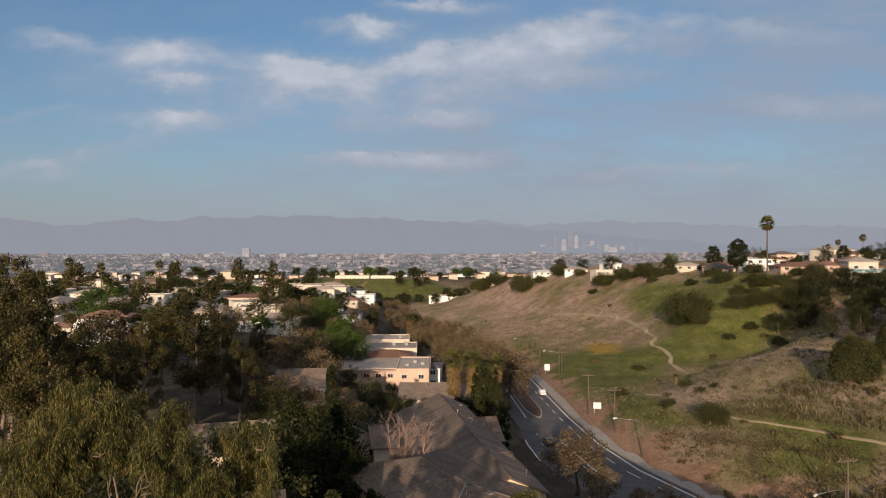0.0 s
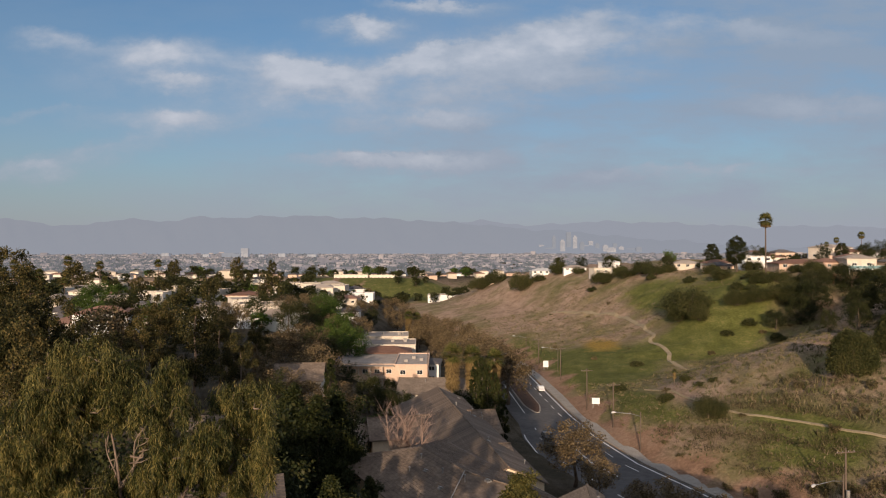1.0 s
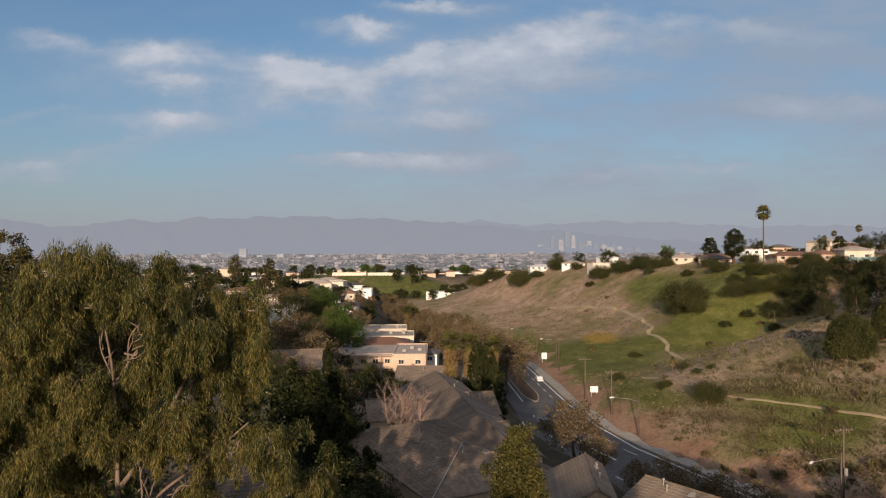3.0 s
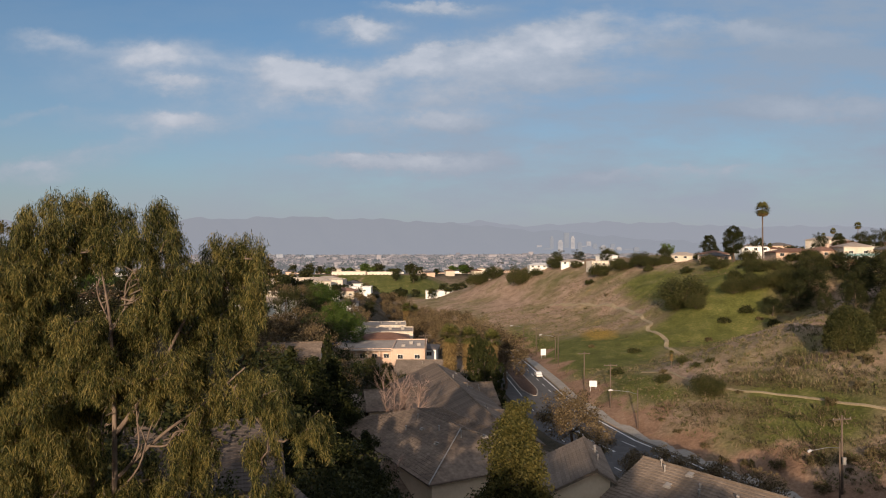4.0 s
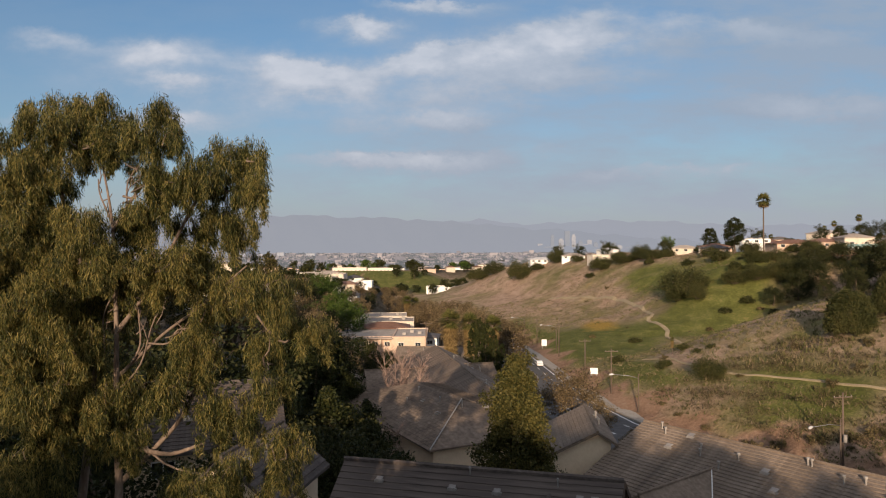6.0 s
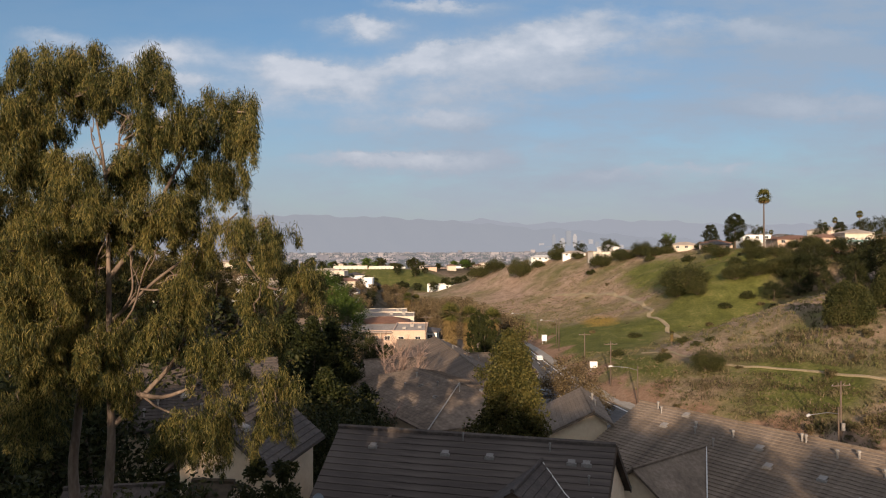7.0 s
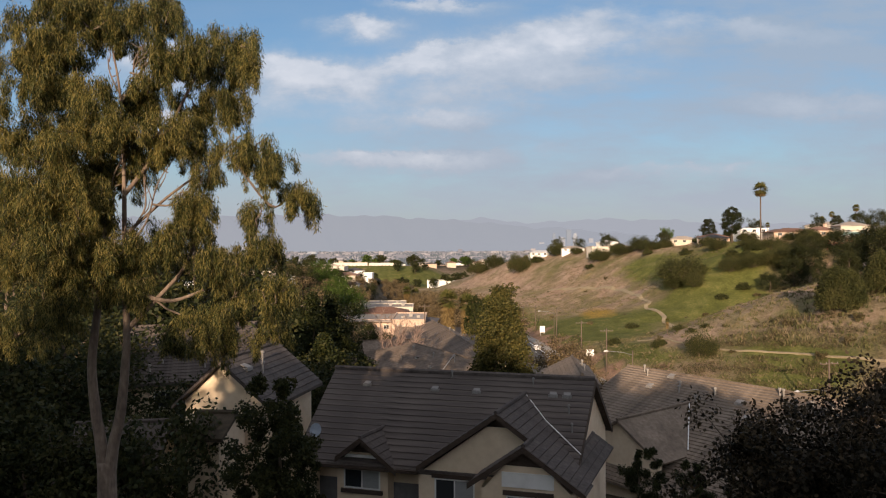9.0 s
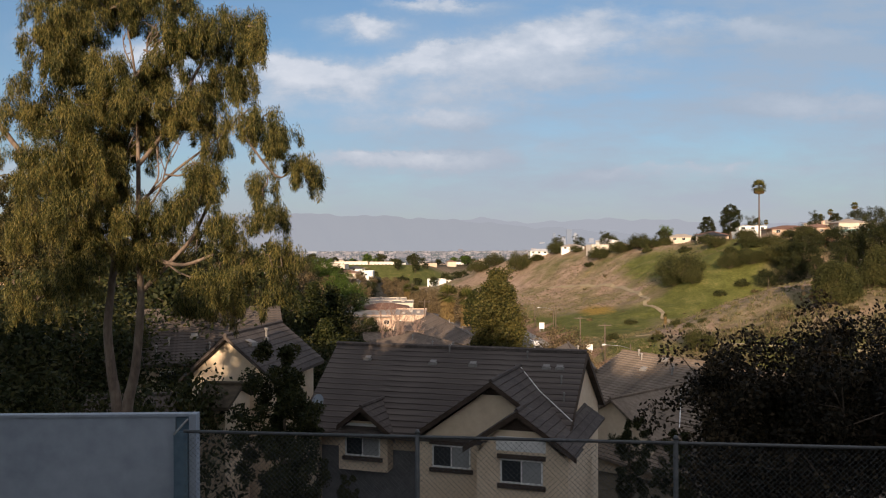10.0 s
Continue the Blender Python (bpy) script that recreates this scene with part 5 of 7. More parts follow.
scatter(BROWN, [(5.6, 215.6, 12.7), (0.3, 240.6, 12.9), (-10.2, 320.6, 14.5), (-22.8, 350.6, 11.6), (16.4, 195.6, 14.6), (12.1, 190.6, 12.2), (-4.5, 290.6, 13.9), (-10.8, 300.6, 12.0), (18.7, 95.6, 9.4), (21.0, 90.6, 6.2),
                (-34, 420, 7), (-48, 450, 5), (-30, 440, 9), (-12, 375, 12)], 12, 3, 1.0, 1.35)
scatter(LEAFY, [(-128.1, 250.6, 14.4), (-42.3, 245.6, 13.5), (-32.7, 215.6, 12.4), (-27.1, 200.6, 12.4), (-35.9, 190.6, 8.4), (-11.5, 116, 6)], 11, 4)
scatter(OAK, [(-19.5, 54, 15), (-15.5, 56, 12), (-95.7, 205.6, 14.0), (-150, 400, 12), (-170, 420, 13), (-140, 430, 10), (-46, 205, 11), (-66, 170, 13), (-75, 150, 14), (-30, 182, 9)], 10, 5)
scatter(CONIF, [(-14, 78, 16), (-12.8, 84.5, 15.5), (-17.5, 82, 16.5), (-14.1, 63.0, 11.2), (-5.4, 58, 8), (-7.6, 60, 9.5), (-3.2, 56, 6), (-16.5, 72, 12), (-6.8, 66, 9.5), (-12.5, 86, 13), (-16, 90, 13.5), (-20, 86, 13), (-10.5, 80, 11), (-23, 80, 13), (-9.0, 57.0, 11.3), (-24, 66, 12)], 14, 6)
scatter(CYP, [(-18.9, 117.6, 14.3), (7.6, 128.6, 14.6), (8.4, 122.6, 13.8), (9.4, 116.6, 13.0), (10.2, 112, 11), (6.6, 132.6, 13.7)], 13, 7, .62, .78)
scatter(FANP, [(2.3, 150.6, 16.8), (6.8, 156, 16), (12.0, 152, 15.4), (-16.0, 330.6, 17), (-12.3, 340.6, 17), (-9, 112, 8)], 13.5, 8, 1, 1)
scatter(TALLP, [(124.7, 262.6, 23.0), (184.3, 318.6, 11), (184.2, 299.6, 12.6), (124.1, 255.6, 7.4), (181.0, 321.0, 9.5)], 21, 9, 1, 1)
# palms on the far plateau
scatter(TALLP, [(-225, 360, 22), (-200, 340, 18), (-235, 430, 24), (-210, 420, 21), (-182, 330, 14), (-170, 345, 14), (-195, 470, 22), (-125, 380, 12), (-160, 520, 16), (-115, 300, 11), (-140, 470, 13), (-90, 420, 11)], 21, 10, .9, 1.1)


def bushes(rows, seed, sink=.2):
    rng = np.random.default_rng(seed)
    for i, (x, y, w, h) in enumerate(rows):
        ps = SHRUB
        w0, h0 = 4.0, 2.9
        if w > 6.5:
            ps, w0, h0 = BIGSH, 11.0, 8.0
        ob = plant(ps[i % len(ps)], x, y)
        ob.matrix_basis = pose(x, y, gz(x, y) - sink, 0, 0, rng.random() * 360) @ Matrix.Diagonal((w / w0, w / w0, h / h0, 1))


bushes([(91.9, 256.0, 19.0, 12.3), (53.5, 135.4, 7.1, 5.1), (104.3, 242.1, 8.4, 6.0), (110.5, 238.3, 9.8, 6.7), (117.0, 233.6, 11.6, 8.7), (91.7, 243.0, 8.0, 6.0), (88.4, 253.9, 8.4, 5.5),
        (103.4, 229.0, 4.9, 3.0), (62.2, 217.4, 4.3, 2.2), (108.2, 296.6, 6.4, 3.4), (101.4, 330.3, 5.5, 3.3), (95.0, 227.1, 4.1, 2.6), (46.7, 178.9, 4.4, 2.4), (105.8, 214.8, 5.3, 2.8), (49.9, 152.6, 3.3, 2.0), (80.4, 364.9, 6.0, 3.0)], 1)
# dark-leaved oaks stand in for bushes that lie in shade here
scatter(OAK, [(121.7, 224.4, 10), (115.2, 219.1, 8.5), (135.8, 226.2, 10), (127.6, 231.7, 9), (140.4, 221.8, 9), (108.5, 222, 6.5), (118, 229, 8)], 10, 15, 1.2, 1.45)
bushes([(88.4, 136.5, 7.0, 6.0)], 2)
scatter(DOME, [(77.3, 128.5, 8.0), (91, 136, 8.0)], 1.75, 13, .88, .92)
# most of these oaks are out of view, added to shade the gully
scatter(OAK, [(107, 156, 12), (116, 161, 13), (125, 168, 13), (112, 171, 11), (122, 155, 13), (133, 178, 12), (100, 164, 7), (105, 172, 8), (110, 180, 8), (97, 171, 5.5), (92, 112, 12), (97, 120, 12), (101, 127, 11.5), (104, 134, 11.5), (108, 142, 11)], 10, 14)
bushes([(52.9, 452.5, 17.2, 14.5), (76.3, 447.1, 12.6, 9.4), (108.8, 436.6, 12.3, 8.4), (102.9, 349.2, 11.6, 8.8), (96.5, 357.7, 13.0, 6.7), (87.1, 367.8, 13.4, 8.1), (104.5, 335.6, 11.1, 6.2), (40.9, 514.1, 17.0, 11.9),
        (134.0, 246.9, 6.9, 6.9), (117.3, 254.9, 8.4, 4.2), (122.2, 247.9, 9.0, 5.3), (113.3, 276.1, 10.0, 5.5), (28.5, 520.3, 17.2, 11.2), (127.3, 242.1, 8.0, 4.8), (135.7, 239.2, 5.9, 5.1)], 3)
# low growth under the hilltop houses and in the gully
bushes([(117.2, 248.3, 4.7, 2.5), (109.6, 252.6, 6.3, 3.8), (137.1, 232.3, 5.1, 2.8), (115.3, 251.8, 4.1, 4.1), (133.9, 221.6, 5.9, 2.6), (116.0, 237.6, 5.7, 3.9), (144.3, 234.3, 5.3, 3.5), (128.0, 240.6, 4.9, 2.4), (135.3, 215.6, 5.1, 2.8), (139.2, 223.8, 6.1, 3.9), (126.2, 236.8, 5.3, 3.1), (113.4, 249.1, 5.9, 2.3), (107.3, 249.8, 4.3, 3.3), (125.2, 238.8, 6.5, 2.6), (123.8, 242.1, 5.4, 2.8), (117.0, 234.6, 4.5, 3.3)], 5)
bushes([(58.2, 162.8, 3.4, 1.8), (50.9, 153.1, 3, 1.6), (58.1, 153.6, 2.6, 1.3), (60.7, 152.3, 2.4, 1.2)], 6)
scatter(FANP, [(55.6, 163.1, 4.2)], 13.5, 16, .9, 1)
scatter(LEAFY, [(117.7, 352.0, 10)], 11, 12, .7, .8)
PINE = [make_tree("pine", "dense rounded dark pine on the hilltop", "tree", M["oak"], M["bark_dark"], 165 + i, 12, 2.7, .25, 70, 170, .26, .1, .26) for i in range(2)]
scatter(PINE, [(130, 328.5, 11.5), (119.5, 276.5, 14.0), (176, 300, 9)], 12, 11, 1.25, 1.35)


# ---- hillside houses ----
def ridge_house(x, y, w, h, rz, kind, label, wall="stucco_pale", roof="roof_dark", d=9):
    if kind == "flat":
        return flat_house("house", x, y, rz, w, d, h, label, wall, roof, max(2, int(w / 4)), 1 if h < 4.5 else 2, "hilltop houses", category="house")
    return hip_house("house", x, y, rz, w, d, h, 1.7, label, wall, roof, max(2, int(w / 4)), "hilltop houses", chimney=kind == "chimney", storeys=1 if h < 4.5 else 2)


ridge_house(68.3, 463, 16, 2.3, 4, "hip", "white hilltop house with a low pale roof", "white", "roof_white")
ridge_house(84, 432, 14, 2.3, -6, "hip", "white hilltop house with a grey roof", "white", "roof_flat")
ridge_house(93, 384, 18, 2.9, 8, "flat", "long pale hilltop house with a window band", "stucco_pale", "roof_white")
ridge_house(104, 424, 10, 3.6, 20, "hip", "white gabled house on the hilltop", "white", "roof_white")
ridge_house(122, 342, 13, 2.4, -4, "hip", "cream bungalow with a pale roof", "stucco_pale", "roof_flat")
ridge_house(123, 304, 10, 2.4, 10, "hip", "dark-roofed bungalow among trees", "stucco_pink", "roof_dark")
ridge_house(134.5, 294, 12, 4.6, 0, "flat", "plain white two-storey hilltop house", "white", "roof_white")
ridge_house(137, 264, 17, 2.3, -5, "hip", "long bungalow with a brown roof", "stucco_pink", "roof_red", 12)
ridge_house(146, 260, 10, 2.6, 12, "chimney", "brown-roofed house with a brick chimney", "stucco_pink", "roof_red", 10)
ridge_house(153, 252, 10, 3.6, -8, "hip", "cream two-storey house with a tiled roof", "stucco_pale", "roof_flat")
ridge_house(164, 246, 10, 2.4, 5, "hip", "dark-roofed bungalow on the hilltop", "stucco_pink", "roof_dark")
ridge_house(172, 287, 12, 2.4, 0, "hip", "hilltop bungalow with a brown roof", "stucco_pink", "roof_red")
ridge_house(128, 318, 11, 2.4, 6, "hip", "hilltop bungalow with a red roof", "stucco_pale", "roof_red")


def red_deck():
    x, y = 139.5, 238.5
    ob = thing("timber_deck", x, y, gz(x, y) + 1.2, -12, "red-stained timber deck with railings on the slope", "deck")
    part("deck_floor", Shape().box(-5, 5, -2, 2, 0, .2), M["deck"], ob)
    for i in range(6):
        part("post", Shape().box(-5 + 2 * i - .1, -5 + 2 * i + .1, -2, -1.8, -4, 1.1), M["deck"], ob)
    for i in range(24):
        part("baluster", Shape().box(-4.9 + i * .42, -4.82 + i * .42, -1.94, -1.86, .2, 1.0), M["deck"], ob)
    part("rail", Shape().box(-5.1, 5.1, -2.05, -1.78, 1.0, 1.12), M["deck"], ob)


red_deck()


def glass_balcony():
    x, y = 151, 243.5
    ob = thing("balcony", x, y, gz(x, y), -8, "long balcony with pale green glass balustrade", "balcony")
    part("slab", Shape().box(-6, 6, -1.5, 1.5, 1.2, 1.45), M["white"], ob)
    for i in range(8):
        part("pane", Shape().box(-5.9 + i * 1.5, -4.5 + i * 1.5, -1.5, -1.46, 1.45, 2.5), M["pane_pale"], ob)
    part("handrail", Shape().box(-6, 6, -1.53, -1.43, 2.5, 2.58), M["white"], ob)
    for i in range(4):
        part("post", Shape().box(-5.8 + i * 3.8, -5.6 + i * 3.8, -1.4, -1.2, -3, 1.2), M["white"], ob)


glass_balcony()

# ---- valley and left slope buildings ----
flat_house("apartment_building", -20.5, 194, 0, 16, 20, 6.6, "pink stucco two-storey walk-up apartments", "stucco_pink", "roof_flat", 5, 2, "apartments", z=-10.4)
flat_house("apartment_building", -8.0, 192, 0, 9, 20, 6.8, "pink stucco apartment wing with a gravel roof", "stucco_pink", "roof_flat", 2, 2, "apartments", z=-10.4)


def walkway():
    ob = thing("access_balcony", -20.5, 183.2, -10.4, 0, "shaded access balcony along the apartments", "balcony")
    part("slab", Shape().box(-8, 8, -.8, .8, 3.1, 3.3), M["stucco_pink"], ob)
    part("canopy", Shape().box(-8.2, 8.2, -1.2, .8, 6.5, 6.75), M["roof_flat"], ob)
    for i in range(6):
        part("post", Shape().box(-8 + 3.15 * i, -7.8 + 3.15 * i, -.8, -.6, -1, 6.5), M["stucco_pale"], ob)
    part("railing", Shape().box(-8, 8, -.82, -.76, 3.3, 4.3), M["stucco_pink"], ob)


walkway()
gabled_house("house", (-9.5, 161.5), (9.2, 160.8), -3.0, -10.6, 7.5, 7.5, .28, .28, "long stucco building with a low brown roof", "shingle", "stucco_pale", group="apartments", windows=4, vents=4)
hip_house("house", -16.5, 208, 4, 14, 10, 7.2, 1.6, "stucco apartments with a terracotta tiled roof", "stucco_pale", "roof_red", 4, "apartments", storeys=2, z=-10.8)
flat_house("apartment_building", -18.5, 224, 2, 20, 14, 8.2, "cream stucco flat-roofed apartment block", "stucco_pale", "roof_flat", 5, 2, "apartments", z=-11.4)
flat_house("apartment_building", -20.5, 256, 3, 16, 14, 8.6, "cream apartment block with balconies", "stucco_pale", "roof_flat", 4, 2, "apartments", z=-13.2)
flat_house("apartment_building", -30, 303, 0, 19, 16, 6.5, "pale apartment block with a white roof", "stucco_pale", "roof_white", 4, 2, "apartments", z=-20)
flat_house("apartment_building", -24, 330, 0, 14, 14, 6.0, "pale apartment block with a white roof", "white", "roof_white", 3, 2, "apartments", z=-20.5)
flat_house("apartment_building", -42, 345, 0, 15, 16, 7.2, "pale apartment block with a white roof", "white", "roof_white", 3, 2, "apartments", z=-20)
flat_house("apartment_building", -36, 390, 0, 18, 16, 6.0, "pale apartment block with a grey roof", "stucco_pale", "roof_white", 4, 2, "apartments", z=-21)
hip_house("house", -4.5, 198, -4, 8, 8, 5.6, 1.2, "small white house with a grey roof", "white", "roof_dark", 2, "apartments", z=-10.8, storeys=2)
hip_house("house", -27.5, 199, 0, 9, 7, 5.9, 1.0, "low house with a blue tarpaulin on its roof", "stucco_pale", "blue", 2, "apartments", z=-10.5, storeys=2)
hip_house("house", -97, 344, -4, 20, 12, 6.4, 1.6, "pink two-storey villa with a red tiled roof", "stucco_pink", "roof_red", 6, "slope houses", storeys=2, z=-1.8)
flat_house("house", -121, 288, 0, 11, 9, 5.2, "cream flat-roofed house among trees", "stucco_pale", "roof_flat", 3, 2, "slope houses", z=4.2, category="house")
hip_house("house", -84, 172, 8, 13, 9, 3.6, 1.7, "white bungalow with a red tiled roof", "white", "roof_red", 3, "slope houses", z=8.0)
gabled_house("house", (-55.5, 222), (-48, 219), 8.0, 1, 4.5, 4.5, .35, .35, "white gabled house with a chimney", "roof_flat", "white", windows=2, group="slope houses")
flat_house("long_building", 8, 592, 0, 40, 14, 7, "long low white building below the green hill", "white", "roof_red", 9, 1, "far buildings", z=-19, category="building")
flat_house("long_building", -92, 694, 2, 34, 10, 4.5, "long cream building on the green hill", "stucco_pale", "roof_red", 8, 1, "far buildings", z=-3.0, category="building")
flat_house("long_building", -58, 696, -2, 30, 10, 4.0, "long cream building on the green hill", "stucco_pale", "roof_flat", 8, 1, "far buildings", z=-3.0, category="building")

# condo roofs between the trees
gabled_house("house", (7.6, 78), (-0.6, 122), 2.7, -6.5, 4.4, 7.5, .46, .42, "long brown-grey-roofed condominium building", "condo_roof", "stucco", 2, 0, vents=9)
gabled_house("house", (3.6, 86.5), (-8.5, 84.4), 1.5, -6.5, 4.6, 4.6, .42, .42, "condominium wing with a brown-grey tiled roof", "condo_roof", "stucco", 1, 0, vents=3)
gabled_house("house", (.8, 108.5), (-11, 106.2), 1.2, -7.5, 4.6, 4.6, .42, .42, "condominium wing with a brown-grey tiled roof", "condo_roof", "stucco", 1, 0, vents=3)
gabled_house("house", (3.2, 108.6), (8.2, 109.4), 1.7, -7, 5, 5, .42, .42, "condominium wing with a brown-grey roof", "condo_roof", "stucco", 0, 2, vents=2)
gabled_house("house", (4.0, 90.0), (8.8, 90.8), 1.6, -6, 4.2, 4.2, .42, .42, "condominium wing with a brown-grey roof", "condo_roof", "stucco", 0, 2)


def near_condo():
    """Hipped block whose near hip runs down towards the street, with its rows of tiles."""
    L, W, H, rise = 24.0, 14.0, 6.58, 2.42
    ob = hip_house("house", .15, 74.9, 118, L, W, H, rise, "brown-roofed hipped condominium building among trees", "stucco", "condo_roof", 3, "condos", z=-4.5, storeys=2)
    rf = [o for o in ob.children if o.name.split(".")[0] == "roof"][0]
    a, b, c = L / 2 + .6, W / 2 + .6, L / 2 - W / 2
    slope = (rise - .14) / b
    n = 20
    for sg in (-1, 1):
        for i in range(1, n):
            d = b * i / n
            e = c + (a - c) * i / n - .05
            z = H + rise - slope * d
            part("tile_course", Shape().prism([(-e, sg * d, z - .03), (e, sg * d, z - .03), (e, sg * (d - .3), z + .3 * slope + .015), (-e, sg * (d - .3), z + .3 * slope + .015)], (0, sg * .03, .055)), M["condo_roof"], rf)
    part("hip_flashing", Shape().tube([(-c, 0, H + rise + .05), (-a, b, H + .2)], [.07, .07], 6), M["vent"], rf, "pale metal hip flashing")
    part("hip_cap", Shape().tube([(-c, 0, H + rise + .03), (-a, -b, H + .17)], [.1, .1], 6), M["condo_roof"], rf)
    part("ridge_cap", Shape().tube([(-c, 0, H + rise + .03), (c, 0, H + rise + .03)], [.11, .11], 6), M["condo_roof"], rf)
    for x, y, k in ((-3.2, 1.6, 0), (-1.0, 2.4, 1), (2.2, 1.4, 0), (-5.8, 3.2, 1), (.6, 3.6, 0), (-6.6, .9, 0), (-7.6, -1.2, 1)):
        roof_vent(rf, x, y, H + rise - slope * abs(y), k)


near_condo()
gabled_house("house", (-8.2, 62), (-3.2, 71), 1.4, -4.5, 4, 4, .42, .42, "low condominium wing with a brown-grey roof", "condo_roof", "stucco", 0, 2)
gabled_house("house", (12.75, 54.7), (13.6, 63.3), 5.4, -3.5, 1.1, 6.0, .62, .5, "grey-roofed house with a cream gable", "shingle", "stucco", 2, 0, vents=4)
def long_house():
    ob = gabled_house("house", (17.4, 56.3), (31.8, 36.9), 5.65, -4, 12.0, 8.2, .40, .40, "long house with a brown-grey tiled roof", "shingle", "stucco", 1, 0, vents=0)
    z = 9.65 - .4 * 3.23
    k = .62
    sh = Shape()
    for sg in (-1, 1):
        roof_slab(sh, (7.56, -11.4, z), (7.56, -3.1, z), (7.56 + sg * 3.4, -3.1, z - 3.4 * k), (7.56 + sg * 3.4, -11.4, z - 3.4 * k), .15)
    cg = part("cross_gable_roof", sh, M["shingle"], ob)
    part("ridge_cap", Shape().tube([(7.56, -11.4, z + .04), (7.56, -3.1, z + .04)], [.1, .1], 6), M["shingle"], cg)
    part("valley_flashing", Shape().tube([(7.6, -3.26, z + .03), (9.3, -5.92, z - .99), (10.7, -8.1, z - 1.82)], [.04, .04, .04], 5), M["white"], cg, "pale metal valley flashing")
    part("wall", Shape().prism([(4.4, -11.1, 0), (10.7, -11.1, 0), (10.7, -11.1, z - 2.15), (7.56, -11.1, z - .2), (4.4, -11.1, z - 2.15)], (0, .2, 0)), M["stucco"], ob)
    for x, b, kd in ((8.73, 1.72, 4), (5.78, 1.68, 4), (8.0, 3.05, 0), (12.9, .52, 4), (13.2, .6, 0), (1.54, .4, 0), (2.2, .9, 0), (12.27, 3.7, 1), (6.1, 2.3, 0), (10.9, 2.2, 1), (15.5, 1.4, 0), (16.6, 1.0, 4), (15.6, 3.6, 1), (3.4, 2.2, 1), (18.5, 2.2, 0), (20.3, 1.2, 4), (21.2, 3.5, 1), (18.2, 4.6, 1), (4.2, .5, 1)):
        if kd == 4:
            part("flue", Shape().tube([(x, -b, 9.65 - .4 * b - .2), (x, -b, 9.65 - .4 * b + .42)], [.07, .07], 8).tube([(x, -b, 9.65 - .4 * b + .42), (x, -b, 9.65 - .4 * b + .55)], [.12, .10], 8), M["vent"], ob)
        else:
            roof_vent(ob, x, -b, 9.65 - .4 * b, kd)


long_house()
gabled_house("house", (-36, 97), (-22, 101), 3.6, -5, 6, 6, .42, .42, "grey-roofed house behind the trees", "shingle", "stucco", 0, 3, vents=3)
gabled_house("house", (-33, 138), (-24, 139), 4.3, -6, 6, 7, .38, .38, "brown-roofed house on the wooded slope", "condo_roof", "stucco_pale", 0, 4)
gabled_house("house", (-20, 92), (-16, 108), 1.6, -6, 6, 6, .42, .42, "grey-roofed house behind the trees", "shingle", "stucco", 0, 3)
gabled_house("house", (-27, 72), (-20, 84), 4.0, -4, 6, 6, .42, .42, "grey-roofed house behind the trees", "shingle", "stucco", 0, 3)

# neighbours of the near house
gabled_house("house", (-9.9, 33.0), (-8.7, 38.6), 10.15, 0, 2.3, 2.2, .80, .88, "cream neighbouring house with a sunlit gable", "tile", "stucco", 2, 0, vents=3)
gabled_house("house", (-22, 50), (-12.5, 53), 9.9, -1, 6.0, 6.0, .5, .5, "grey-roofed house behind the big tree", "tile", "stucco", 1, 2, vents=4)
gabled_house("house", (-16.9, 33.0), (-13.3, 33.5), 6.9, 0, 2.8, 3.2, .66, .66, "low shaded house with cream walls", "tile", "stucco", 0, 2)
gabled_house("outbuilding", (-10.2, 30.75), (-8.75, 30.6), 8.0, 1.5, 1.5, 1.5, .42, .42, "small cream porch block with a dark roof beside the house", "dirt_brown", "stucco", 0, 0, group="", category="outbuilding", ov=.25)

# ---- unseen trees added behind the first camera to cast shade ----
BEHIND = make_tree("street_tree", "unseen broadleaf tree added to shade the plateau", "tree", M["oak"], M["bark_dark"], 150, 14, 5.5, .35, 70, 80, .8, .1, .10)
for i, (x, y, s) in enumerate([(-48, -20, .82), (-39, -16, .83), (-31, -21, .86), (-24, -17, .82), (-16, -18, .79), (-8, -19, .80), (0, -17, .76), (7, -19, .68), (14, -18, .57), (21, -20, .50), (28, -17, .52), (36, -20, .58), (45, -18, .62), (54, -22, .66), (63, -20, .7), (72, -24, .75), (1, -26, .72), (-28, -28, .9), (-11, -27, .84), (24, -28, .58), (-10, -23, .78), (-4, -22, .74), (-5, -14, .68), (-13, -13, .64)]):
    plant(BEHIND, x, y, s, i * 77)


# ---- trees near the houses ----
CONE = make_tree("conifer", "broad olive-green conifer standing between the roofs", "tree", M["cone"], M["bark_dark"], 160, 13.5, 2.3, .2, 260, 190, .17, .5, .05, cone=True)
ob = plant(CONE, 5.1, 43.0)
ob.matrix_basis = pose(5.1, 43.0, gz(5.1, 43), 0, 0, 20) @ Matrix.Diagonal((1.2, 1.2, 1, 1))
DARKT = make_tree("oak", "dark shaded broadleaf tree beside the house, also standing in for shade", "tree", M["oak"], M["bark_dark"], 161, 10.6, 1.75, .16, 70, 260, .15, .1, .1, column=True)
plant(DARKT, -5.4, 24.6, 1.0, 40)
plant(DARKT, -5.0, 26.2, .8, 140)
plant(DARKT, -2.9, 27.5, .42, 200)
# these three are added in place of the shade on the roof behind
plant(DARKT, 10.7, 30.0, .60, 90)
plant(DARKT, 12.6, 29.4, .56, 10)
plant(DARKT, 14.2, 28.4, .52, 300)
scatter(OAK, [(-71, 342, 8), (-52, 345, 6.5), (-43, 256, 9), (-33, 322, 8), (-45, 226, 10.5), (-47, 310, 7.5), (-62, 230, 11), (-66, 270, 9), (-44, 370, 6.5), (-57, 262, 8)], 10, 51)
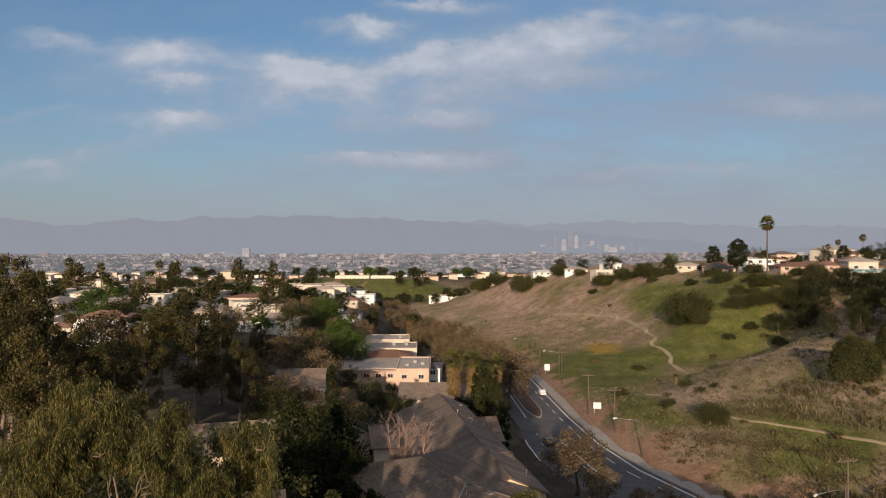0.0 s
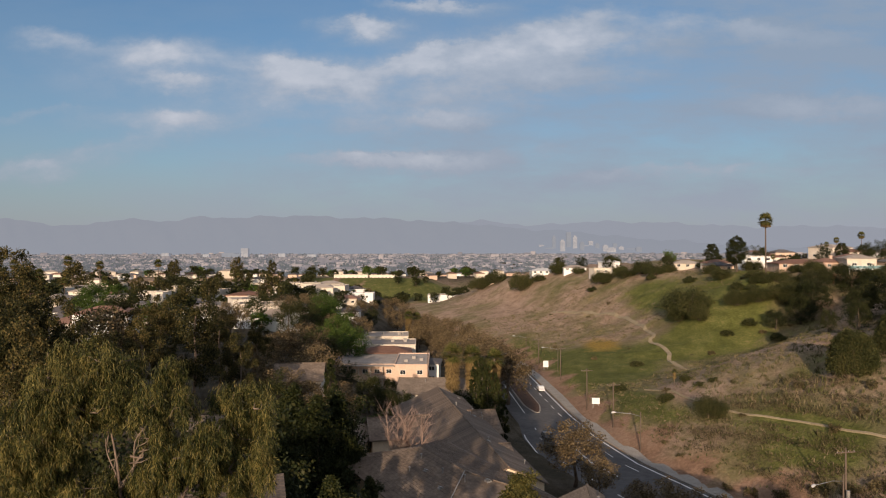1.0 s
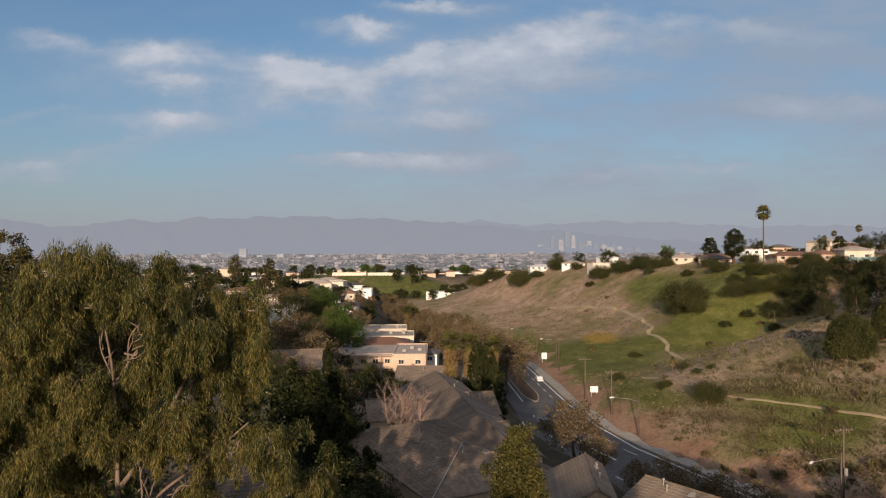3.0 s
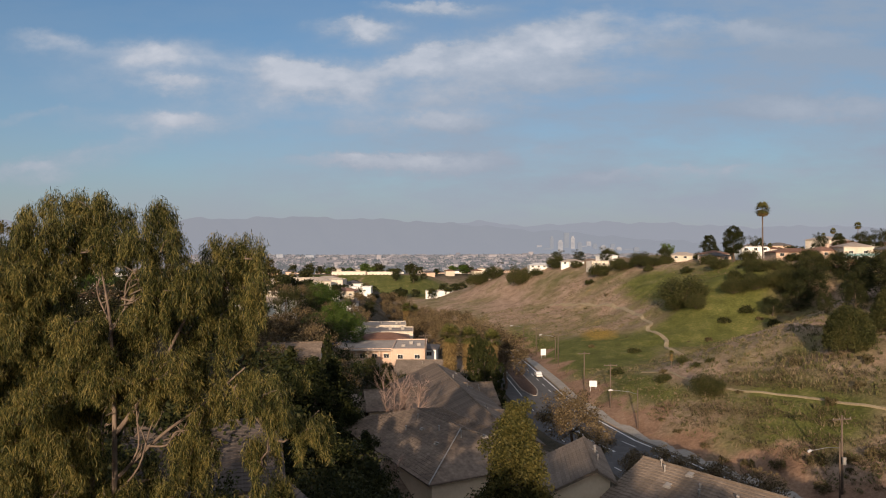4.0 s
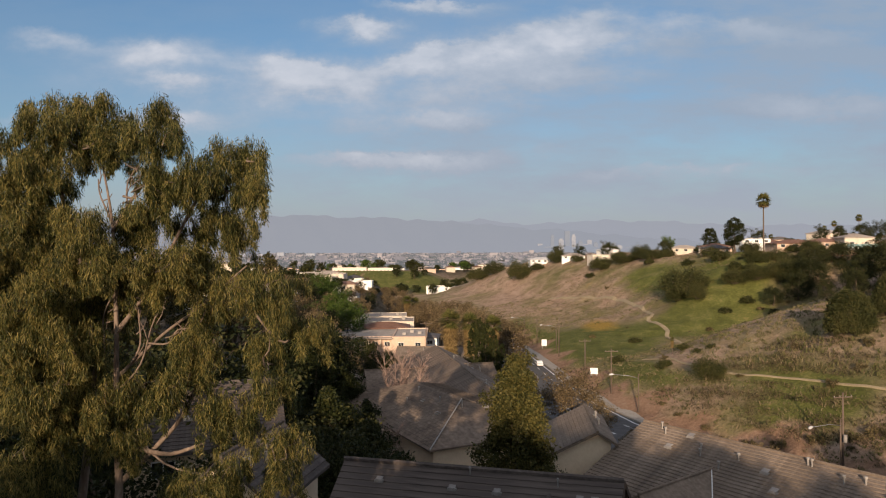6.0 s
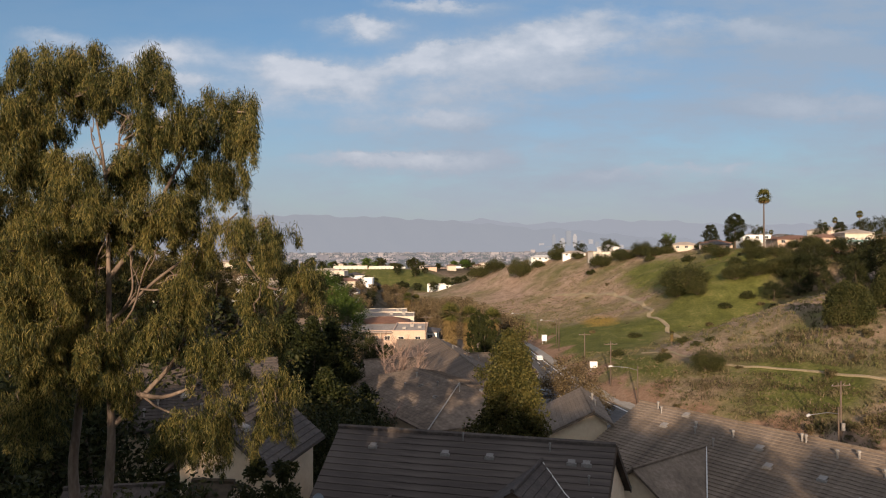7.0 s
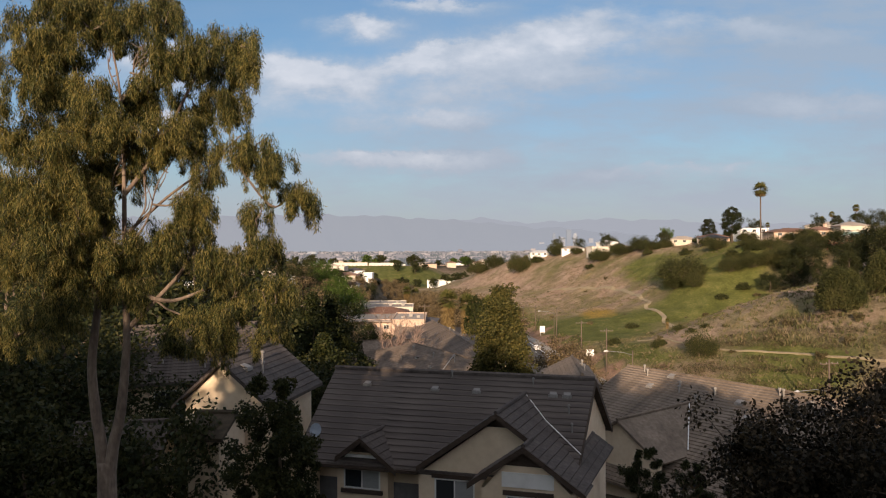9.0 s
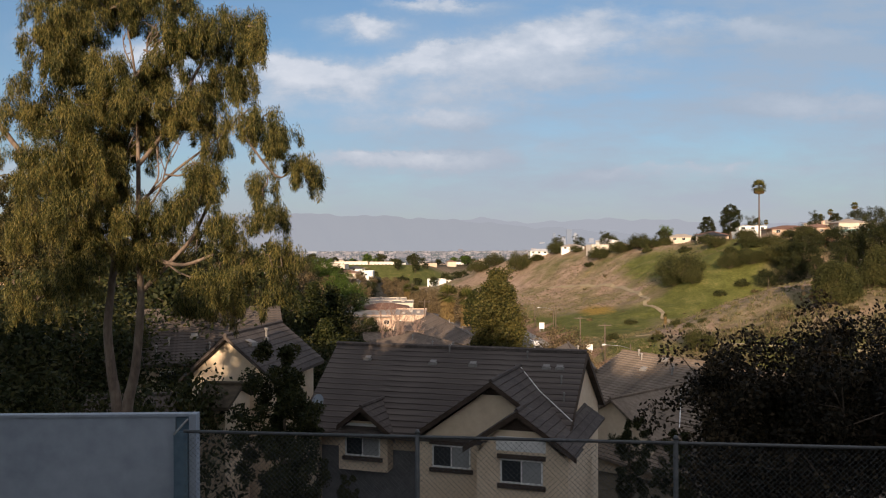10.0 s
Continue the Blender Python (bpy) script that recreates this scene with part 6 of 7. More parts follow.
scatter(BROWN, [(-51, 278, 9), (-40, 338, 8), (-38, 285, 9), (-56, 248, 10), (-36, 360, 8), (-60, 300, 8), (-52, 236, 10)], 12, 52, 1.0, 1.4)
scatter(LEAFY, [(-48, 290, 8), (-40, 240, 10)], 11, 53)
hip_house("house", -53, 322, 10, 12, 9, 3.2, 1.6, "white bungalow with a grey roof on the slope", "white", "roof_flat", 3, "slope houses")
hip_house("house", -49, 356, -8, 12, 9, 3.2, 1.6, "pale bungalow with a red roof on the slope", "stucco_pale", "roof_red", 3, "slope houses")
hip_house("house", -60, 284, 15, 11, 9, 3.2, 1.6, "pink bungalow with a dark roof on the slope", "stucco_pink", "roof_dark", 3, "slope houses")
hip_house("house", -42, 305, 0, 11, 9, 3.2, 1.5, "small white house on the wooded slope", "white", "roof_dark", 2, "slope houses")
scatter(BROWN, [(-31, 127, 9), (-25, 124, 8.5), (-19, 128, 9), (-36, 128, 10), (-22, 116, 8)], 12, 33, 1.2, 1.5)
scatter(OAK, [(-6.5, 55, 8.5), (-5.8, 46, 7.6), (-3.2, 49, 7), (-7.6, 49, 8.5), (8.5, 52, 5)], 10, 35)
scatter(OAK, [(-8, 149, 5.5), (-4, 147, 5), (0, 148, 5.5), (4, 149, 6), (8, 147, 6), (-12, 148, 7), (-16, 152, 8), (-24, 172, 6), (-13, 176, 4.5)], 10, 36)
bushes([(64, 449, 9, 6), (76, 440, 8, 5), (88, 372, 9, 4.5), (98, 374, 9, 5), (84, 418, 9, 5), (112, 336, 8, 5), (128, 332, 8, 5), (117, 296, 8, 5), (129, 283, 9, 5.5), (139, 253, 7, 4), (133, 255, 7, 3.6), (144, 247, 7, 4), (158, 238, 8, 5), (149, 236, 8, 4.5), (163, 236, 8, 6)], 41)
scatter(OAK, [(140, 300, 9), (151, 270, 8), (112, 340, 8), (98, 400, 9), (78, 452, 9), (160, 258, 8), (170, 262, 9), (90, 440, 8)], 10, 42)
scatter(OAK, [(-28, 112, 10), (-25, 104, 8), (-11.6, 28.4, 8.8), (-23, 33, 11), (-17.4, 28.2, 7.6), (-14.6, 29.4, 7.4), (-20.5, 29, 8), (-19, 38, 10), (-25, 45, 12), (-13.5, 40, 8), (-30, 56, 14)], 10, 31)


def shade_tree(x, y, h, w, seed, lab):
    """A dark, open-crowned tree with round leaves on the slope below the fence."""
    rng = np.random.default_rng(seed)
    z0 = gz(x, y)
    ob = thing("oak", x, y, z0, 0, lab, "tree", "slope trees")
    tr, br = Shape(), Shape()
    cs, rs = [], []
    tr.tube([(0, 0, -.5), (.1, .05, h * .35), (.05, .1, h * .6)], [.17, .12, .07], 8)
    for i in range(34):
        a = 2.399 * i
        u = rng.random()
        s = Vector((.08, .06, h * (.25 + .35 * u)))
        e = Vector((math.cos(a) * w * (.35 + .65 * rng.random()), math.sin(a) * w * (.35 + .65 * rng.random()), h * (.42 + .58 * rng.random())))
        e.z *= 1 - .18 * (Vector((e.x, e.y)).length / w) ** 2
        m = s.lerp(e, .5) + Vector((0, 0, -.1))
        br.tube([s, m, e], [.05, .03, .008], 5)
        for k in range(4):
            c = m.lerp(e, .4 + .2 * k) + Vector(rng.normal(size=3)) * .32
            cs.append(tuple(c))
            rs.append(.28 + .25 * rng.random())
            br.tube([m.lerp(e, .3 + .2 * k), c], [.014, .006], 4)
    part("trunk", tr, M["bark_dark"], ob, soft=True)
    tagged(part("limb_work", br, M["bark_dark"], ob), kind="stuff")
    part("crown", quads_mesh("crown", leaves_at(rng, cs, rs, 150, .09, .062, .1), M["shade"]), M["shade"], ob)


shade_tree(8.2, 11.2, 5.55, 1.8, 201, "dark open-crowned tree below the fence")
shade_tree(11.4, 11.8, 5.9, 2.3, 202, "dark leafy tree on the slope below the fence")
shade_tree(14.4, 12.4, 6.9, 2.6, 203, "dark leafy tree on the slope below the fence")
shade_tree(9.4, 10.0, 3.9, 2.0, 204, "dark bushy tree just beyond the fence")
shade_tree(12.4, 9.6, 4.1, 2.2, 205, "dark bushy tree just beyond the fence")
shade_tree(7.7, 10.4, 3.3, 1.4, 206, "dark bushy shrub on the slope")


def bare_tree(x, y, h, seed, mat, lab):
    rng = np.random.default_rng(seed)
    ob = thing("bare_tree", x, y, gz(x, y), 0, lab, "tree")
    tr, tw = Shape(), Shape()
    for k in range(4):
        a = k * 1.6 + rng.random()
        top = Vector((math.cos(a) * h * .13, math.sin(a) * h * .13, h * (.85 + .15 * rng.random())))
        pts = [Vector((0, 0, -.3)), Vector((top.x * .25, top.y * .25, h * .3)), Vector((top.x * .7, top.y * .7, h * .65)), top]
        if k == 0:
            tr.tube(pts, [.13, .09, .055, .015], 7)
        else:
            tw.tube(pts, [.09, .07, .045, .012], 6)
        for i in range(26):
            s = pts[1].lerp(pts[3], rng.random())
            w = rng.random() * 6.28
            e = s + Vector((math.cos(w), math.sin(w), .9 + rng.random())) * h * (.05 + .08 * rng.random())
            tw.tube([s, s.lerp(e, .5) + Vector(rng.normal(size=3)) * .08, e], [.034, .024, .010], 4)
            for _ in range(4):
                f = e + Vector(rng.normal(size=3)) * h * .035
                tw.tube([s.lerp(e, .6), f], [.016, .008], 3)
    part("trunk", tr, mat, ob)
    tagged(part("branch_work", tw, mat, ob), kind="stuff")


bare_tree(-5.4, 87.5, 12.4, 301, M["twig"], "leafless pale-barked tree beside the grey roofs")
bare_tree(-3.2, 88.5, 11.2, 302, M["twig"], "leafless pale-barked tree beside the grey roofs")
bare_tree(-6.9, 62.5, 7.5, 303, M["twig"], "leafless reddish shrub-like tree")
bare_tree(-4.2, 60.0, 7.0, 304, M["twig"], "leafless reddish shrub-like tree")

# ---- hillside cover ----
def hill_spots(n, seed, ylo, yhi, smax):
    rng = np.random.default_rng(seed)
    out = []
    while len(out) < n:
        y = ylo + (yhi - ylo) * rng.random() ** 1.4
        s = 6 + (smax - 6) * rng.random()
        x = float(road_edge(y)) + s
        if x > .70 * y + 6 or x < -.1 * y:
            continue
        out.append((x, y, rng.random()))
    return out


for i, (x, y, r) in enumerate(hill_spots(40, 7, 92, 420, 95)):
    sc = .5 + .8 * r * r
    ob = plant(SCRUB[i % 3], x, y)
    ob.matrix_basis = pose(x, y, gz(x, y) - .1, 0, 0, r * 720) @ Matrix.Diagonal((sc, sc, sc * (.7 + .5 * r), 1))
# brush on the cut bank beside the road
for i, (x, y, w, h) in enumerate([(45, 112, 4, 2.4), (47, 108, 5, 3), (50, 104, 5, 3.2), (54, 101, 5, 3.4), (57, 98, 5, 3), (60, 97, 6, 3.4), (63, 95, 6, 3.6), (44, 118, 3.4, 2), (42, 126, 3, 1.8), (41.5, 133, 3, 2), (66, 92, 6, 3.6), (52, 96, 5, 2.6), (31, 95, 6, 8.2), (28.6, 98.5, 5, 6.4), (33, 91, 6, 8.4), (36, 87, 6.5, 8.4), (34.5, 88.5, 5, 7.4), (39.5, 83, 6.5, 8.8)]):
    x += 2.0 if i < 12 else 0
    ob = plant(SCRUB[i % 3] if i < 12 else BROWN[i % 3], x, y)
    ob.matrix_basis = pose(x, y, gz(x, y) - .1, 0, 0, i * 50) @ (Matrix.Diagonal((w / 3.6, w / 3.6, h / 2.6, 1)) if i < 12 else Matrix.Diagonal((w / 9, w / 9, h / 12, 1)))


def blades(name, spots, k, spread, h, wide, mat, lab, seed):
    """Tufts of narrow blades standing on the land at spots (x, y, chance)."""
    rng = np.random.default_rng(seed)
    z = ground(spots[:, 0], spots[:, 1])
    n = len(spots) * k
    base = np.repeat(np.stack([spots[:, 0], spots[:, 1], z - .05], 1), k, 0)
    base[:, :2] += rng.normal(size=(n, 2)) * spread
    lean = rng.normal(size=(n, 2)) * .22
    hh = np.repeat(h, k) * (.5 + rng.random(n))
    a = rng.random(n) * math.pi
    w = np.stack([np.cos(a), np.sin(a), np.zeros(n)], 1) * (wide * (.5 + rng.random(n)))[:, None]
    top = base + np.stack([lean[:, 0], lean[:, 1], hh], 1)
    q = np.stack([base - w, base + w, top + w * .35, top - w * .35], 1)
    tagged(new(name, quads_mesh(name, q, mat)), lab, "grass", kind="stuff")


def brush():
    """Dry brush that covers the foot of the hill above the cut bank."""
    rng = np.random.default_rng(77)
    n = 10000
    y = 84 + 56 * rng.random(n) ** 1.2
    x = road_edge(y) + 8 + 30 * rng.random(n)
    clump = np.sin(x * .45 + 1.1) * np.sin(y * .38) + .6 * np.sin(x * 1.1 + y * .7)
    spots = np.stack([x, y, rng.random(n)], 1)[clump > -.5 + 1.0 * rng.random(n)]
    keep = np.ones(len(spots), bool)
    for tr in (trail_a, trail_b):
        for px, py in curve_points(tr, 2.0):
            keep &= (spots[:, 0] - px) ** 2 + (spots[:, 1] - py) ** 2 > 3.0
    spots = spots[keep]
    blades("dry_brush", spots, 8, .42, .14 + .26 * spots[:, 2] ** 2, .05, M["brush"], "brown dry brush on the lower slope", 78)


brush()


def dry_grass():
    spots = np.array(hill_spots(12000, 8, 92, 400, 100))
    x, y = spots[:, 0], spots[:, 1]
    keep = blob(x, y, 52, 232, 20, 44) + blob(x, y, 98, 238, 26, 30) + blob(x, y, 98, 318, 9, 40) < .45
    for tr in (trail_a, trail_b):
        for px, py in curve_points(tr, 2.0):
            keep &= (x - px) ** 2 + (y - py) ** 2 > 6.0
    spots = spots[keep]
    h = (.30 + .32 * spots[:, 2]) * (.6 + .6 * blob(spots[:, 0], spots[:, 1], 74, 132, 22, 26))
    blades("dry_grass", spots, 8, .26, h, .09, M["grass_tuft"], "tufts of dry grass over the hillside", 71)


dry_grass()

# ---- poles, lamps, signs, cars ----
def street_lamp(x, y, h, arm, rz, lab="wooden pole with a cobra-head street lamp"):
    ob = thing("street_lamp", x, y, gz(x, y), rz, lab, "street lamp", "street lamps")
    part("pole", Shape().tube([(0, 0, -.5), (0, 0, h)], [.14, .1], 8), M["wood_pole"], ob, soft=True)
    part("arm", Shape().tube([(0, 0, h - .9), (-arm * .4, 0, h - .35), (-arm, 0, h - .1)], [.05, .045, .04], 6), M["metal"], ob, soft=True)
    hd = Shape().tube([(-arm + .1, 0, h - .1), (-arm - .3, 0, h - .05), (-arm - .75, 0, h - .12), (-arm - .9, 0, h - .2)], [.06, .17, .19, .05], 8)
    part("lamp_head", hd, M["roof_white"], ob, soft=True)


street_lamp(39.3, 134.9, 8.0, 4.9, 0)
street_lamp(38.5, 226, 8.5, 4.5, 0)
street_lamp(34, 275, 8.5, 4.5, 0)
street_lamp(54.5, 92.8, -3.3 - gz(54.5, 92.8), 7.0, 33)


def utility_pole(x, y, h, rz=0):
    ob = thing("utility_pole", x, y, gz(x, y), rz, "weathered wooden utility pole with a crossarm", "utility pole", "utility poles")
    part("pole", Shape().tube([(0, 0, -.6), (0, 0, h)], [.17, .12], 8), M["wood_pole"], ob, soft=True)
    arm = part("crossarm", Shape().box(-1.5, 1.5, -.06, .06, h - .7, h - .55), M["wood_pole"], ob)
    for i in range(4):
        part("insulator", Shape().tube([(-1.35 + .9 * i, 0, h - .55), (-1.35 + .9 * i, 0, h - .38)], [.05, .03], 6), M["vent"], arm)


utility_pole(55.3, 93.6, 10.8, 12)
utility_pole(36.6, 172, 10.5, 5)
utility_pole(37.3, 214, 10.5, 5)
utility_pole(35.5, 250, 10, 5)
utility_pole(38.2, 152, 10, 5)
utility_pole(-3.5, 178, 12, 0)


def transformer(x, y):
    ob = thing("transformer", x, y, gz(x, y) + 4.2, 0, "grey pole-mounted transformer can", "transformer")
    part("can", Shape().tube([(0, -.35, 0), (0, -.35, 1.0)], [.25, .25], 10), M["vent"], ob)


transformer(55.3, 93.4)


def road_sign(x, y, w, h, z, rz):
    ob = thing("road_sign", x, y, gz(x, y), rz, "plain white roadside board seen across the road", "sign", "roadside boards")
    part("board", Shape().box(-w / 2, w / 2, -.06, .06, z, z + h), M["white"], ob)
    for sx in (-w * .35, w * .35):
        part("post", Shape().box(sx - .06, sx + .06, .06, .16, -.4, z + h), M["metal"], ob)


road_sign(36.3, 238, 1.8, 2.2, .9, 0)
road_sign(38.6, 171, 1.9, 1.5, .8, -5)


def car(x, y, rz, paint, lab, z=None):
    ob = thing("car", x, y, (gz(x, y) if z is None else z) + .04, rz, lab, "car", "cars")
    body = Shape()
    prof = [(-2.2, .35), (-2.25, .75), (-1.5, .95), (-.9, 1.42), (.7, 1.42), (1.5, .95), (2.2, .8), (2.25, .35)]
    body.prism([(px, -.86, pz) for px, pz in prof], (0, 1.72, 0))
    part("body", body, paint, ob)
    glass = Shape().prism([(-1.35, -.88, .97), (1.38, -.88, .97), (.66, -.88, 1.36), (-.88, -.88, 1.36)], (0, 1.76, 0))
    part("side_windows", glass, M["pane"], ob)
    part("windscreen", Shape().prism([(1.42, -.78, 1.01), (1.42, .78, 1.01), (.76, .72, 1.40), (.76, -.72, 1.40)], (.03, 0, .03)), M["pane"], ob)
    for sx in (-1.35, 1.35):
        for sy in (-.8, .8):
            w = part("wheel", Shape().tube([(sx, sy - .1, .33), (sx, sy + .1, .33)], [.33, .33], 14), M["tyre"], ob)
            part("rim", Shape().tube([(sx, sy - .112, .33), (sx, sy + .112, .33)], [.19, .19], 10), M["metal"], w)


px, py = road_point(203, .88)
car(px, py, 92, M["car_white"], "white saloon car driving up the road", float(road_z(203)) + .05)
px, py = road_point(146, .30)
car(px, py, 96, M["car_dark"], "dark saloon car on the road", float(road_z(146)) + .1)
for i, (x, y, rz) in enumerate([(2.0, 172, 90), (2.2, 179, 90), (-.5, 200, 88), (2.4, 187, 90), (-12, 30.0, 100), (-14.8, 24.6, 95)]):
    car(x, y, rz, M["car_white"] if i % 2 else M["car_dark"], "parked saloon car beside the buildings")

# ---- the town beyond ----
TOWN = []
for i, (w, d, h, kind, wall, roof) in enumerate([(14, 10, 3.2, "hip", "stucco_pale", "roof_red"), (13, 10, 3.2, "hip", "white", "roof_dark"), (16, 10, 5.8, "hip", "stucco_pale", "roof_flat"), (15, 11, 3.4, "flat", "white", "roof_white"), (12, 9, 3.2, "hip", "stucco_pink", "roof_dark"), (18, 12, 6, "flat", "stucco_pale", "roof_flat")]):
    lab = ["pale bungalow with a red roof in the town", "white bungalow with a dark roof in the town", "two-storey pale house in the town", "flat white house in the town", "pink bungalow with a dark roof in the town", "flat-roofed apartment block in the town"][i]
    if kind == "hip":
        o = hip_house("house", 0, 0, 0, w, d, h, 1.9, lab, wall, roof, 2, "town houses", z=0, storeys=1)
    else:
        o = flat_house("house", 0, 0, 0, w, d, h, lab, wall, roof, 2, 1, "town houses", z=0, category="house")
    TOWN.append(o)
    PROTO.append(o)


def town(n, seed, ylo, yhi, xfun, gap=17):
    rng = np.random.default_rng(seed)
    spots, tries = [], 0
    while len(spots) < n and tries < 9000:
        tries += 1
        y = ylo + (yhi - ylo) * rng.random()
        lo, hi = xfun(y)
        if hi <= lo:
            continue
        x = lo + (hi - lo) * rng.random()
        if any((x - a) ** 2 + (y - b) ** 2 < gap * gap for a, b in spots):
            continue
        spots.append((x, y))
    for x, y in spots:
        src = TOWN[int(rng.integers(len(TOWN)))]
        copy_thing(src, pose(x, y, gz(x, y), 0, 0, float(rng.choice([0, 90, 180, -90])) + rng.normal() * 8 + 12))
    return spots


built = town(120, 5, 215, 560, lambda y: (-.68 * y - 10, -62 - .10 * (y - 215)))
built += town(9, 6, 400, 560, lambda y: (-62 - .1 * (y - 215), -40 - .25 * (y - 400)))
FLATS = [TOWN.pop(5), TOWN.pop(3)]
built += town(110, 9, 700, 1050, lambda y: (-.62 * y, .30 * y), 20)
built += town(16, 10, 330, 480, lambda y: (.42 * y, .66 * y), 18)


FAR_OAK = [make_tree("broadleaf_tree", "dark-green tree standing among the town houses", "tree", M["oak"], M["bark_dark"], 170 + i, 10, 4.6, .25, 24, 18, 1.15, .1, .14) for i in range(3)]
FAR_LEAFY = [make_tree("broadleaf_tree", "bright green tree among the town houses", "tree", M["green"], M["bark_dark"], 180, 10, 4.6, .25, 24, 18, 1.15, .1, .14)]
FAR_EUC = [make_tree("eucalyptus", "dark ragged eucalyptus on the wooded slope", "tree", M["euc_dark"], M["bark"], 190 + i, 18, 4.6, .32, 36, 40, .8, .5, .2) for i in range(2)]


def town_trees(n, seed, ylo, yhi, xfun, protos, hlo, hhi, base):
    rng = np.random.default_rng(seed)
    k = 0
    while k < n:
        y = ylo + (yhi - ylo) * rng.random()
        lo, hi = xfun(y)
        x = lo + (hi - lo) * rng.random()
        if any((x - a) ** 2 + (y - b) ** 2 < 64 for a, b in built):
            continue
        src = protos[int(rng.integers(len(protos)))]
        h = hlo + (hhi - hlo) * rng.random() ** 2
        plant(src, x, y)
        s = h / base
        k += 1
        ob = PLANTED[-1]
        ob.matrix_basis = pose(x, y, gz(x, y) - .2, 0, 0, rng.random() * 360) @ Matrix.Diagonal((s * 1.15, s * 1.15, s, 1))


town_trees(95, 21, 205, 560, lambda y: (-.68 * y - 10, -56 - .10 * (y - 215)), FAR_OAK + FAR_LEAFY + FAR_EUC[:1], 6, 14, 11)
town_trees(50, 22, 390, 560, lambda y: (-64 - .1 * (y - 215), -30 - .25 * (y - 400)), FAR_OAK, 3.5, 6.5, 11)
town_trees(110, 23, 705, 1000, lambda y: (-.62 * y, .30 * y), FAR_OAK + FAR_LEAFY, 6, 12, 10)
town_trees(30, 24, 300, 470, lambda y: (.40 * y, .70 * y), FAR_OAK, 3, 6, 10)
town_trees(24, 25, 572, 600, lambda y: (-95, 20), FAR_OAK, 7, 11, 10)
town_trees(5, 26, 640, 690, lambda y: (-60, 10), FAR_OAK, 6, 9, 10)
built += town(40, 14, 566, 690, lambda y: (-.66 * y, -135), 17)
town_trees(60, 27, 560, 690, lambda y: (-.66 * y, -120), FAR_OAK + FAR_EUC[:1], 6, 13, 11)


def far_city():
    rng = np.random.default_rng(31)
    sh_v, sh_f = [], []
    n = 7000
    y = 1000 + 3850 * rng.random(n) ** .8
    x = (rng.random(n) * 1.5 - .76) * y
    z = ground(x, y)
    s = 9 + 22 * rng.random(n) ** 2 + y * .003
    d = 5 + 9 * rng.random(n)
    h = 2.5 + 3.5 * rng.random(n) ** 2 + (rng.random(n) > .985) * 20 * rng.random(n) + y * .0006
    for i in range(n):
        k = len(sh_v)
        a, b = s[i] / 2, d[i] / 2
        z0, z1 = z[i] - 2, z[i] + h[i]
        sh_v += [(x[i] - a, y[i] - b, z0), (x[i] + a, y[i] - b, z0), (x[i] + a, y[i] + b, z0), (x[i] - a, y[i] + b, z0), (x[i] - a, y[i] - b, z1), (x[i] + a, y[i] - b, z1), (x[i] + a, y[i] + b, z1), (x[i] - a, y[i] + b, z1)]
        sh_f += [(k + 4, k + 5, k + 6, k + 7), (k, k + 1, k + 5, k + 4), (k + 1, k + 2, k + 6, k + 5), (k + 2, k + 3, k + 7, k + 6), (k + 3, k, k + 4, k + 7)]
    me = bpy.data.meshes.new("far_city")
    me.from_pydata(sh_v, [], sh_f)
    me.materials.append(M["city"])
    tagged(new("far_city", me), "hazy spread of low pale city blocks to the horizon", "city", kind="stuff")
    m = 6000
    y = 980 + 3600 * rng.random(m) ** 1.1
    x = (rng.random(m) * 1.5 - .76) * y
    z = ground(x, y)
    c = np.stack([x, y, z + 3], 1)
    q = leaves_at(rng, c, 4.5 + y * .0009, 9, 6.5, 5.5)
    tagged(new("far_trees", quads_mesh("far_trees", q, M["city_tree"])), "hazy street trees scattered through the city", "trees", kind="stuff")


far_city()


def tower(x, y, w, z1, mat, crown, lab):
    ob = thing("tower", x, y, -8, 0, lab, "tower", "skyline towers")
    h = z1 + 8
    d = w * .8
    part("shaft", Shape().box(-w / 2, w / 2, -d / 2, d / 2, 0, h * (.9 if crown else 1)), mat, ob)
    if crown:
        part("crown", Shape().box(-w * .32, w * .32, -d * .3, d * .3, h * .9, h), mat, ob)


D = 4700.0
for i, (slope, top, w) in enumerate([(.1458, .0062, 34), (.1632, .0195, 22), (.1748, .0135, 32), (.1856, .0245, 32), (.1939, .0195, 26), (.2030, .0105, 28), (.2180, .0115, 30), (.2262, .0085, 28), (.2370, .0060, 34), (.2535, .0080, 26), (.2610, .0035, 34), (.2850, .0030, 36), (.2100, .0050, 50), (.1560, .0020, 60), (.2450, .0020, 60), (.275, .0005, 60)]):
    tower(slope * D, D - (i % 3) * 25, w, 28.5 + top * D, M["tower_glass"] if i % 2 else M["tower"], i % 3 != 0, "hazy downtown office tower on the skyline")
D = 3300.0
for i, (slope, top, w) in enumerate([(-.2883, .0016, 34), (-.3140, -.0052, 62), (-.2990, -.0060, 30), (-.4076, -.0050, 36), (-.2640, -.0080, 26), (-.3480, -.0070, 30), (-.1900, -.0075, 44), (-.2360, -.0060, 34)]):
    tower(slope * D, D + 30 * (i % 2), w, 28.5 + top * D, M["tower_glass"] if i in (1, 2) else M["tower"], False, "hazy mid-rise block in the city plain")


